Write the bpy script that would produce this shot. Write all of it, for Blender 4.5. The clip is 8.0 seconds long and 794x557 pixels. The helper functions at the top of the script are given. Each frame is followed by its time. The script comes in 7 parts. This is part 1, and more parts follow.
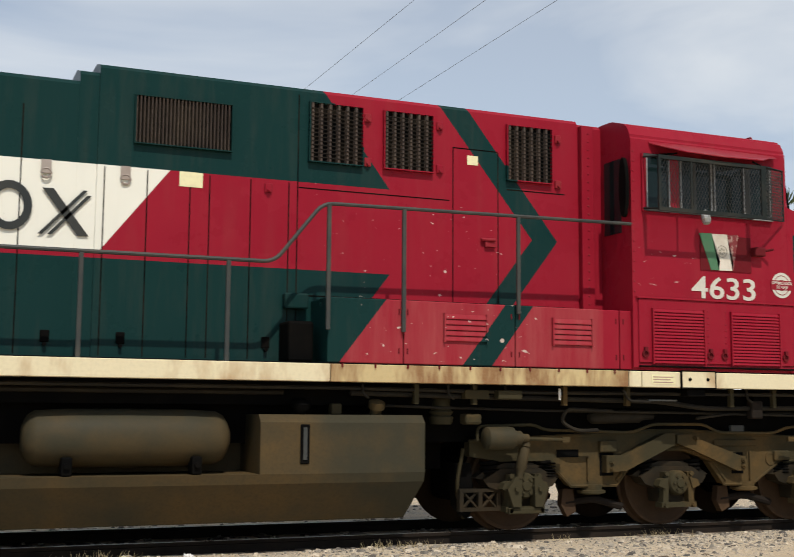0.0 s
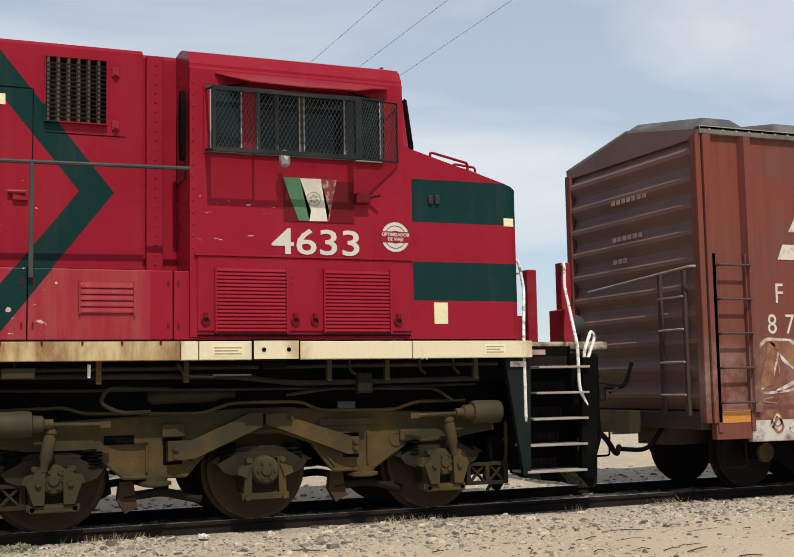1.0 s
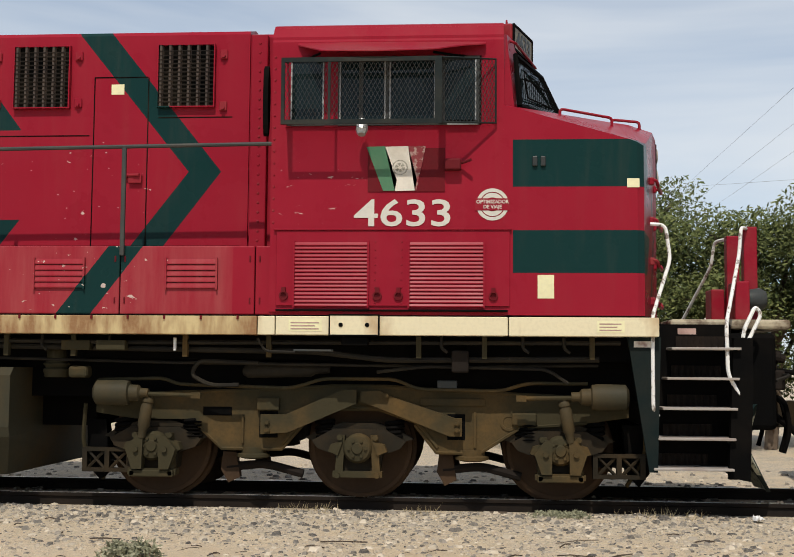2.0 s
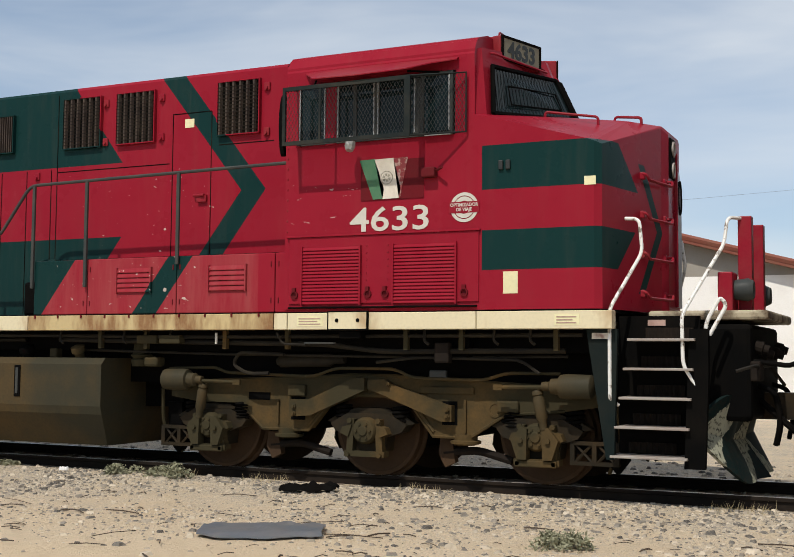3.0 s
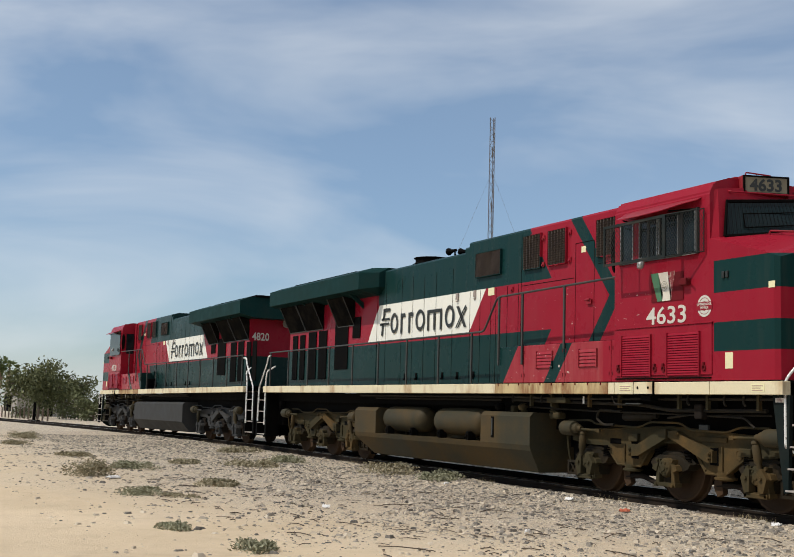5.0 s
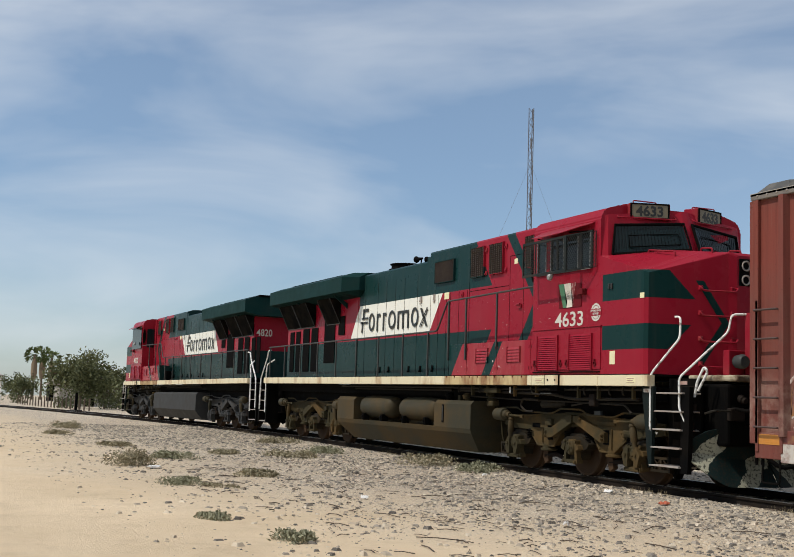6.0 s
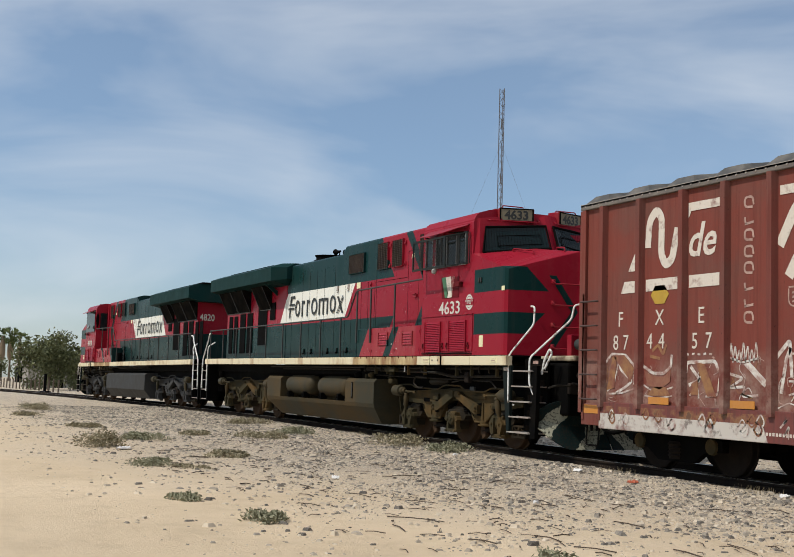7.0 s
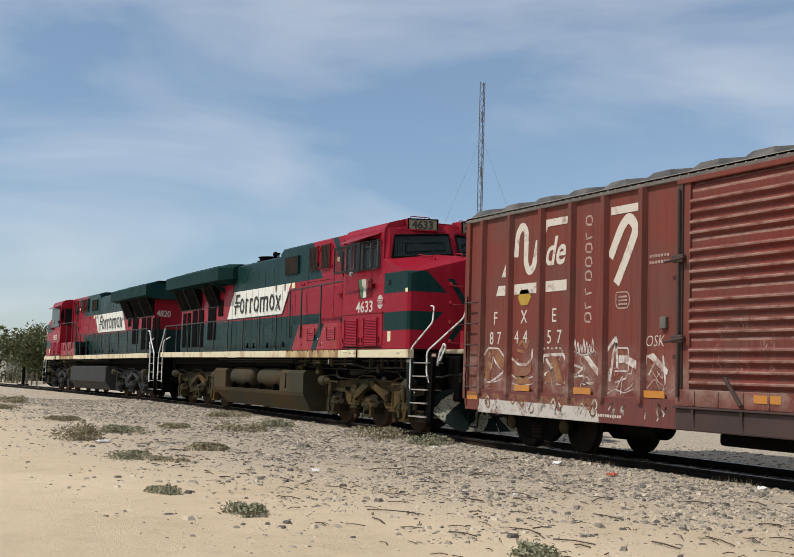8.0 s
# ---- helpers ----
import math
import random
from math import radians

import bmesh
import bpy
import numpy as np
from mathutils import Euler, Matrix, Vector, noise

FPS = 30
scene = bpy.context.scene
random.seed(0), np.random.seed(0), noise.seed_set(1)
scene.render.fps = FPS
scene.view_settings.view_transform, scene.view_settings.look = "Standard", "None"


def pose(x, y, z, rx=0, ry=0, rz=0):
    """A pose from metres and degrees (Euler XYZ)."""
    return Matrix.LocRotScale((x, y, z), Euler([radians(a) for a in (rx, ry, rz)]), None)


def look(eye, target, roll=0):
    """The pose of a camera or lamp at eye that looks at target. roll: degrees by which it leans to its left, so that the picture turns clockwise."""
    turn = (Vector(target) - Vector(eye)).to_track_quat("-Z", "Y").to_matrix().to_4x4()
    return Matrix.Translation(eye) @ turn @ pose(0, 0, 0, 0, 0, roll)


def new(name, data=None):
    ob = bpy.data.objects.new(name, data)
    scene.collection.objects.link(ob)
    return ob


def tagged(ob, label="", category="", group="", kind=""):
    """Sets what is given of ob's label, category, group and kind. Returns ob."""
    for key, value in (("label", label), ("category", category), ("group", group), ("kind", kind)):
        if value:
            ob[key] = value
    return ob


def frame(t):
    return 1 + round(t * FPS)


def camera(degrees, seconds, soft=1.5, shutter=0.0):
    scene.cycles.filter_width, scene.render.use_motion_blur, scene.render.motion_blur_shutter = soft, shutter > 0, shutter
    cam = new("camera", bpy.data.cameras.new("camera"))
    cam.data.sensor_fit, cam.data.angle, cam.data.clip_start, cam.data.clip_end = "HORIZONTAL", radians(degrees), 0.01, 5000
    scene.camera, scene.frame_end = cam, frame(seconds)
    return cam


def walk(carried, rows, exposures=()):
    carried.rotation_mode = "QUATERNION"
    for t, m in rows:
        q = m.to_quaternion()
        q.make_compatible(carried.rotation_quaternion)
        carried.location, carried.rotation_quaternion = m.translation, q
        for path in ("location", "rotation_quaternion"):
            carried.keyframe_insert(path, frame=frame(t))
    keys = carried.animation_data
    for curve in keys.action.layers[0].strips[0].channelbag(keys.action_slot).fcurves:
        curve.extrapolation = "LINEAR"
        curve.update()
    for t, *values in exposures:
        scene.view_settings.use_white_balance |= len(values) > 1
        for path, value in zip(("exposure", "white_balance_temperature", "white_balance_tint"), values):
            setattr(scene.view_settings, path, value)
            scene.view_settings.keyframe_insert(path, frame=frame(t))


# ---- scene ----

# ---- camera: one standing place, panned by hand ----
EYE = (0.0, -12.80, 1.36)
cam = camera(38.15, 8.0, soft=1.0, shutter=0.04)
# seconds, turn to the left, tilt up, lean (degrees)
PAN = [[0.0, -22.91, 6.6, 0.42], [0.2, -28.39, 6.13, -0.21], [0.5, -30.58, 5.77, -1.0], [1.0, -22.58, 5.4, -1.08], [1.5, -8.9, 4.9, -0.14], [2.0, 4.4, 4.37, 0.45], [2.2, 9.34, 4.18, 0.0], [3.3, 30.86, 4.0, 0.63], [3.5, 34.65, 4.16, 0.43], [4.0, 45.27, 4.86, 0.13], [4.5, 56.08, 5.77, 0.24], [5.0, 64.8, 6.35, 1.67], [5.2, 66.95, 6.43, 1.79], [6.5, 66.09, 5.24, 1.96], [7.0, 65.21, 4.94, 1.71], [7.5, 65.48, 4.75, 1.78], [8.0, 64.21, 4.62, 1.7]]


def aim(turn, tilt, lean):
    return Matrix.Translation(EYE) @ pose(0, 0, 0, 90 + tilt, 0, turn) @ pose(0, 0, 0, 0, 0, lean)


walk(cam, [(t, aim(a, b, c)) for t, a, b, c in PAN], [(0.0, 0.05, 6900, 10), (8.0, 0.0, 6700, 10)])

# ---- daylight ----
SUN = Vector((-0.06, -0.70, 1.0)).normalized()
world = bpy.data.worlds.new("sky")
scene.world = world
world.use_nodes = True
wn = world.node_tree
wbg = wn.nodes["Background"]
sky = wn.nodes.new("ShaderNodeTexSky")
sky.sky_type, sky.sun_disc = "NISHITA", False
sky.sun_elevation = math.asin(SUN.z)
sky.sun_rotation = math.atan2(SUN.x, SUN.y)
sky.air_density, sky.dust_density, sky.ozone_density = 1.0, 0.25, 1.6
# thin cirrus streaks on the sky
wco = wn.nodes.new("ShaderNodeTexCoord")
wmap = wn.nodes.new("ShaderNodeMapping")
wmap.inputs["Scale"].default_value = (1.2, 2.0, 6.5)
wmap.inputs["Rotation"].default_value = (0.0, radians(14), radians(20))
wno = wn.nodes.new("ShaderNodeTexNoise")
wno.inputs["Scale"].default_value, wno.inputs["Detail"].default_value = 1.5, 5.0
wno.inputs["Roughness"].default_value, wno.inputs["Distortion"].default_value = 0.5, 0.4
wra = wn.nodes.new("ShaderNodeValToRGB")
wra.color_ramp.elements[0].position, wra.color_ramp.elements[1].position = 0.40, 0.74
wra.color_ramp.elements[1].color = (0.62, 0.62, 0.62, 1)
wmix = wn.nodes.new("ShaderNodeMix")
wmix.data_type = "RGBA"
wmix.inputs["B"].default_value = (6.6, 7.1, 7.7, 1)
wn.links.new(wco.outputs["Generated"], wmap.inputs["Vector"])
wn.links.new(wmap.outputs["Vector"], wno.inputs["Vector"])
wn.links.new(wno.outputs["Fac"], wra.inputs["Fac"])
# the veil of cloud thickens toward the east
wsep = wn.nodes.new("ShaderNodeSeparateXYZ")
wn.links.new(wco.outputs["Generated"], wsep.inputs[0])
wveil = wn.nodes.new("ShaderNodeMapRange")
for key, val in (("From Min", -0.88), ("From Max", 0.3), ("To Min", 0.0), ("To Max", 0.38)):
    wveil.inputs[key].default_value = val
wn.links.new(wsep.outputs["X"], wveil.inputs["Value"])
wadd = wn.nodes.new("ShaderNodeMath")
wadd.use_clamp = True
wn.links.new(wra.outputs["Color"], wadd.inputs[0])
wn.links.new(wveil.outputs["Result"], wadd.inputs[1])
wn.links.new(wadd.outputs[0], wmix.inputs["Factor"])
# low sky seen through blue-grey haze
whaze = wn.nodes.new("ShaderNodeMapRange")
for key, val in (("From Min", 0.0), ("From Max", 0.27), ("To Min", 1.0), ("To Max", 0.0)):
    whaze.inputs[key].default_value = val
whaze.clamp = True
wsz = wn.nodes.new("ShaderNodeSeparateXYZ")
wn.links.new(wco.outputs["Generated"], wsz.inputs[0])
wn.links.new(wsz.outputs["Z"], whaze.inputs["Value"])
whz = wn.nodes.new("ShaderNodeMix")
whz.data_type = "RGBA"
whz.blend_type = "MULTIPLY"
whz.inputs["B"].default_value = (0.53, 0.66, 0.86, 1)
wn.links.new(whaze.outputs["Result"], whz.inputs["Factor"])
wn.links.new(sky.outputs["Color"], whz.inputs["A"])
wn.links.new(whz.outputs["Result"], wmix.inputs["A"])
wn.links.new(wmix.outputs["Result"], wbg.inputs["Color"])
wbg.inputs["Strength"].default_value = 0.115
sun = new("sun", bpy.data.lights.new("sun", "SUN"))
sun.data.energy, sun.data.angle, sun.data.color = 3.45, radians(0.6), (1.0, 0.95, 0.88)
sun.matrix_world = look(SUN * 100, (0, 0, 0))


# ---- materials ----
def nodes_of(name):
    m = bpy.data.materials.new(name)
    m.use_nodes = True
    return m, m.node_tree, m.node_tree.nodes["Principled BSDF"]


def add_noise(nt, scale, detail=4.0, rough=0.55, vec=None, stretch=None):
    n = nt.nodes.new("ShaderNodeTexNoise")
    n.inputs["Scale"].default_value, n.inputs["Detail"].default_value, n.inputs["Roughness"].default_value = scale, detail, rough
    co = nt.nodes.new("ShaderNodeTexCoord")
    src = co.outputs["Object"]
    if stretch:
        mp = nt.nodes.new("ShaderNodeMapping")
        mp.inputs["Scale"].default_value = stretch
        nt.links.new(src, mp.inputs["Vector"])
        src = mp.outputs["Vector"]
    nt.links.new(src, n.inputs["Vector"])
    return n.outputs["Fac"]


def ramp(nt, fac, lo, hi, a=0.0, b=1.0):
    r = nt.nodes.new("ShaderNodeMapRange")
    r.inputs["From Min"].default_value, r.inputs["From Max"].default_value = lo, hi
    r.inputs["To Min"].default_value, r.inputs["To Max"].default_value = a, b
    nt.links.new(fac, r.inputs["Value"])
    return r.outputs["Result"]


def mix(nt, fac, a, b, mode="MIX"):
    m = nt.nodes.new("ShaderNodeMix")
    m.data_type, m.blend_type = "RGBA", mode
    for k, v in (("Factor", fac), ("A", a), ("B", b)):
        if isinstance(v, (int, float)):
            m.inputs[k].default_value = v
        elif isinstance(v, tuple):
            m.inputs[k].default_value = (*v[:3], 1)
        else:
            nt.links.new(v, m.inputs[k])
    return m.outputs["Result"]


def bump(nt, b, height, strength, dist=0.01):
    n = nt.nodes.new("ShaderNodeBump")
    n.inputs["Strength"].default_value, n.inputs["Distance"].default_value = strength, dist
    nt.links.new(height, n.inputs["Height"])
    nt.links.new(n.outputs["Normal"], b.inputs["Normal"])


def math2(nt, op, a, b=None):
    n = nt.nodes.new("ShaderNodeMath")
    n.operation = op
    for i, v in enumerate((a, b)):
        if v is None:
            continue
        if isinstance(v, (int, float)):
            n.inputs[i].default_value = v
        else:
            nt.links.new(v, n.inputs[i])
    return n.outputs[0]


def plain(name, col, rough=0.6, metal=0.0, dirt=(0.2, 0.16, 0.11), amount=0.25, grain=30.0, patch=2.5, relief=0.15, coat=0.0, stretch=None, spec=0.4, edge=(0.42, 0.75)):
    """A surface with patches of dirt, fine grain and a little relief."""
    m, nt, b = nodes_of(name)
    big = add_noise(nt, patch, 5, 0.6, stretch=stretch)
    fine = add_noise(nt, grain, 4, 0.6)
    c = mix(nt, ramp(nt, big, edge[0], edge[1], 0.0, amount), col, dirt)
    dk = tuple(v * 0.72 for v in col)
    c = mix(nt, ramp(nt, fine, 0.45, 0.75, 0.0, 0.35), c, dk)
    nt.links.new(c, b.inputs["Base Color"])
    nt.links.new(ramp(nt, big, 0.3, 0.8, max(rough - 0.08, 0.03), min(rough + 0.14, 1)), b.inputs["Roughness"])
    b.inputs["Metallic"].default_value = metal
    b.inputs["Coat Weight"].default_value = coat
    b.inputs["Specular IOR Level"].default_value = spec
    if relief:
        bump(nt, b, fine, relief, 0.004)
    return m


RED, GREEN, WHITE = (0.242, 0.010, 0.023), (0.006, 0.029, 0.028), (0.70, 0.70, 0.63)


def inside(nt, sep, pts):
    """1 inside a convex outline given in x and z."""
    cx, cz = sum(p[0] for p in pts) / len(pts), sum(p[1] for p in pts) / len(pts)
    out = None
    for (x0, z0), (x1, z1) in zip(pts, pts[1:] + pts[:1]):
        a, b_ = z1 - z0, x0 - x1
        c = -(a * x0 + b_ * z0)
        if a * cx + b_ * cz + c < 0:
            a, b_, c = -a, -b_, -c
        v = math2(nt, "ADD", math2(nt, "MULTIPLY", sep.outputs["X"], a), math2(nt, "MULTIPLY", sep.outputs["Z"], b_))
        v = math2(nt, "GREATER_THAN", v, -c)
        out = v if out is None else math2(nt, "MULTIPLY", out, v)
    return out


GREEN_AREAS = (
    [(-11.65, 5.3), (-4.8, 5.3), (-3.7, 3.86), (-11.65, 3.86)],
    [(-30, 2.89), (-3.69, 2.89), (-4.54, 1.8), (-30, 1.8)],
    [(-3.40, 5.3), (-3.04, 5.3), (-1.51, 3.4), (-1.86, 3.4)],
    [(-1.86, 3.4), (-1.51, 3.4), (-2.74, 1.8), (-3.10, 1.8)],
    [(3.0, 3.45), (3.03, 3.45), (3.125, 2.75), (3.095, 2.75)],
    [(3.095, 2.75), (3.125, 2.75), (3.03, 2.05), (3.0, 2.05)],
    [(1.55, 3.13), (3.0, 3.13), (2.905, 3.6), (1.55, 3.6)],
    [(1.55, 2.28), (2.90, 2.28), (2.985, 2.7), (1.55, 2.7)],
)
WHITE_AREA = [(-12.23, 2.94), (-6.92, 2.94), (-6.2, 3.86), (-11.59, 3.86)]


def livery(name, fade=0.0):
    m, nt, b = nodes_of(name)
    co = nt.nodes.new("ShaderNodeTexCoord")
    sep = nt.nodes.new("ShaderNodeSeparateXYZ")
    nt.links.new(co.outputs["Object"], sep.inputs[0])
    big = add_noise(nt, 1.3, 5, 0.6)
    streak = add_noise(nt, 2.0, 5, 0.65, stretch=(3.0, 3.0, 0.35))
    chips = add_noise(nt, 17.0, 3, 0.5, stretch=(0.6, 1.0, 1.0))
    red = mix(nt, ramp(nt, big, 0.35, 0.75, 0, 0.5), RED, (0.285, 0.017, 0.031))
    # chalky, bleached lower panels of the short hood
    c = mix(nt, math2(nt, "MULTIPLY", inside(nt, sep, [(-4.7, 1.86), (-1.24, 1.86), (-1.24, 2.6), (-4.3, 2.6)]), ramp(nt, streak, 0.35, 0.65, 0.1, 0.5)), red, (0.34, 0.078, 0.080))
    for area in GREEN_AREAS:
        c = mix(nt, inside(nt, sep, area), c, GREEN)
    c = mix(nt, inside(nt, sep, WHITE_AREA), c, WHITE)
    # dust in runs, more of it low down where the road throws it up, and small stone chips
    c = mix(nt, ramp(nt, streak, 0.5, 0.85, fade, fade + 0.07), c, (0.22, 0.15, 0.11))
    c = mix(nt, math2(nt, "MULTIPLY", ramp(nt, chips, 0.685, 0.70, 0, 0.8), inside(nt, sep, [(-4.7, 3.9), (-2.2, 3.7), (-1.7, 1.9), (-4.2, 1.9)])), c, (0.55, 0.45, 0.40))
    scratch = add_noise(nt, 9.0, 4, 0.6, stretch=(0.7, 1.0, 2.6))
    c = mix(nt, math2(nt, "MULTIPLY", ramp(nt, scratch, 0.64, 0.66, 0, 0.8), inside(nt, sep, [(-0.8, 3.4), (0.1, 3.4), (0.1, 2.76), (-0.8, 2.76)])), c, (0.50, 0.36, 0.33))
    rub = add_noise(nt, 34.0, 4, 0.7)
    c = mix(nt, ramp(nt, rub, 0.70, 0.74, 0, 0.35), c, (0.10, 0.05, 0.045))
    nt.links.new(c, b.inputs["Base Color"])
    nt.links.new(ramp(nt, big, 0.3, 0.8, 0.22, 0.40), b.inputs["Roughness"])
    b.inputs["Specular IOR Level"].default_value = 0.055
    b.inputs["Coat Weight"].default_value, b.inputs["Coat Roughness"].default_value = 0.02, 0.15
    wave = add_noise(nt, 1.1, 2, 0.5)
    bump(nt, b, wave, 0.25, 0.02)
    return m


M = {}
M["livery"] = livery("locomotive_paint")
M["livery_old"] = livery("faded_locomotive_paint", 0.012)
M["red"] = plain("red_paint", RED, 0.38, coat=0.03, spec=0.08, amount=0.18, relief=0.03)
M["green"] = plain("green_paint", GREEN, 0.5, coat=0.0, spec=0.03, dirt=(0.03, 0.035, 0.03), amount=0.3, relief=0.03)
M["sill"] = plain("cream_sill_paint", (0.66, 0.59, 0.40), 0.5, dirt=(0.30, 0.15, 0.05), amount=0.8, patch=2.0, stretch=(1, 1, 0.4), edge=(0.50, 0.68))
M["platform"] = plain("dirty_platform_paint", (0.40, 0.35, 0.25), 0.6, dirt=(0.07, 0.04, 0.025), amount=0.9, patch=4.0, spec=0.1, edge=(0.42, 0.58))
M["door_grey"] = plain("pale_grey_door_paint", (0.36, 0.37, 0.39), 0.4, dirt=(0.2, 0.16, 0.13), amount=0.4, spec=0.3)
M["grille"] = plain("brown_grille_steel", (0.060, 0.046, 0.040), 0.6, amount=0.2, spec=0.1)
# near-black steel whose colour also carries the deep shade under the frames
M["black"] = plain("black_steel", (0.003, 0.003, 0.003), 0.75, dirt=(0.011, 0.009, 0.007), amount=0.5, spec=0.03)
# near-black for joints, and for shade put behind grilles, louvres and screens
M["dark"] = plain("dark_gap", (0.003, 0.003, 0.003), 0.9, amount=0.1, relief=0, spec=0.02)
M["grime"] = plain("dusty_bogie_steel", (0.043, 0.037, 0.021), 0.75, dirt=(0.135, 0.078, 0.028), amount=0.7, relief=0.35, spec=0.05, patch=1.1, edge=(0.48, 0.70))
M["casting"] = plain("oily_cast_steel", (0.018, 0.015, 0.010), 0.6, dirt=(0.06, 0.038, 0.018), amount=0.6, relief=0.3, spec=0.1, patch=3.0)
M["tank"] = plain("dusty_tank_paint", (0.040, 0.037, 0.024), 0.6, dirt=(0.095, 0.060, 0.024), amount=0.8, patch=0.8, spec=0.10, edge=(0.42, 0.66))
M["tank_grey"] = plain("grey_tank_paint", (0.040, 0.042, 0.043), 0.6, dirt=(0.07, 0.06, 0.05), amount=0.4, spec=0.08)
M["wheel"] = plain("rusty_wheel_steel", (0.050, 0.031, 0.019), 0.75, metal=0.0, dirt=(0.085, 0.050, 0.026), amount=0.6, spec=0.08)
M["tread"] = plain("bright_tread_steel", (0.35, 0.33, 0.31), 0.3, metal=0.9, amount=0.1)
M["white"] = plain("white_paint", (0.72, 0.72, 0.69), 0.45, dirt=(0.12, 0.08, 0.05), amount=0.85, patch=14, edge=(0.55, 0.62))
M["label"] = plain("paper_label", (0.72, 0.68, 0.42), 0.6, amount=0.2)
M["number"] = plain("silver_number", (0.55, 0.53, 0.47), 0.4, amount=0.15, relief=0)
M["letter"] = plain("black_letter", (0.012, 0.016, 0.016), 0.5, amount=0.1, relief=0)
M["step_plate"] = plain("dark_step_plate", (0.008, 0.014, 0.014), 0.6, dirt=(0.035, 0.03, 0.022), amount=0.3, spec=0.05)
M["wire"] = plain("grey_wire", (0.10, 0.10, 0.11), 0.6, amount=0.1, relief=0)
M["frame_alu"] = plain("dull_aluminium", (0.042, 0.047, 0.047), 0.5, metal=0.0, amount=0.2, spec=0.12)
M["faded"] = plain("faded_white_paint", (0.58, 0.53, 0.46), 0.6, dirt=(0.16, 0.05, 0.04), amount=0.85, patch=7, edge=(0.52, 0.70))
M["faint"] = plain("worn_pink_paint", (0.42, 0.28, 0.235), 0.6, dirt=(0.10, 0.04, 0.03), amount=0.7, patch=6)
M["ochre"] = plain("ochre_spray_paint", (0.27, 0.135, 0.055), 0.6, dirt=(0.17, 0.055, 0.04), amount=0.9, patch=5, edge=(0.4, 0.6))
M["ochre_pale"] = plain("thin_ochre_spray", (0.23, 0.10, 0.06), 0.6, dirt=(0.17, 0.045, 0.035), amount=0.8, patch=6)
M["spray_white"] = plain("white_spray_paint", (0.60, 0.57, 0.52), 0.6, dirt=(0.24, 0.10, 0.075), amount=0.9, patch=6, edge=(0.42, 0.62))
M["pipe"] = plain("dusty_dark_pipe", (0.020, 0.018, 0.015), 0.6, dirt=(0.06, 0.048, 0.03), amount=0.5, spec=0.06)
M["sill_rust"] = plain("rust_stained_sill", (0.50, 0.39, 0.20), 0.6, dirt=(0.20, 0.085, 0.03), amount=0.9, patch=2.2, stretch=(1.5, 1, 0.4), edge=(0.44, 0.60))
M["board"] = plain("dim_number_glass", (0.17, 0.155, 0.105), 0.4, amount=0.3, spec=0.2)
M["flag_green"] = plain("faded_green_paint", (0.05, 0.16, 0.08), 0.6)
M["flag_white"] = plain("faded_flag_white", (0.62, 0.58, 0.50), 0.6, dirt=(0.4, 0.34, 0.26), amount=0.6, patch=6)
M["flag_red"] = plain("flaking_flag_red", (0.20, 0.025, 0.028), 0.6, dirt=(0.45, 0.35, 0.3), amount=0.7, patch=18, edge=(0.5, 0.6))
M["flag_mark"] = plain("faded_flag_mark", (0.20, 0.19, 0.14), 0.6, dirt=(0.45, 0.42, 0.36), amount=0.8, patch=22, edge=(0.4, 0.6))
M["maroon"] = plain("dull_maroon_paint", (0.125, 0.010, 0.015), 0.6, dirt=(0.07, 0.02, 0.02), amount=0.5, spec=0.05)
M["silver"] = plain("bright_aluminium", (0.34, 0.35, 0.35), 0.45, metal=0.4, amount=0.2)
M["rail_steel"] = plain("dark_rail_steel", (0.016, 0.013, 0.011), 0.8, dirt=(0.05, 0.036, 0.026), amount=0.4, spec=0.05)


# the boxcar door: bays of four ridges between flat seams
DOOR_FOOT, DOOR_BAY, DOOR_RIDGE = 1.24, 0.735, 0.157


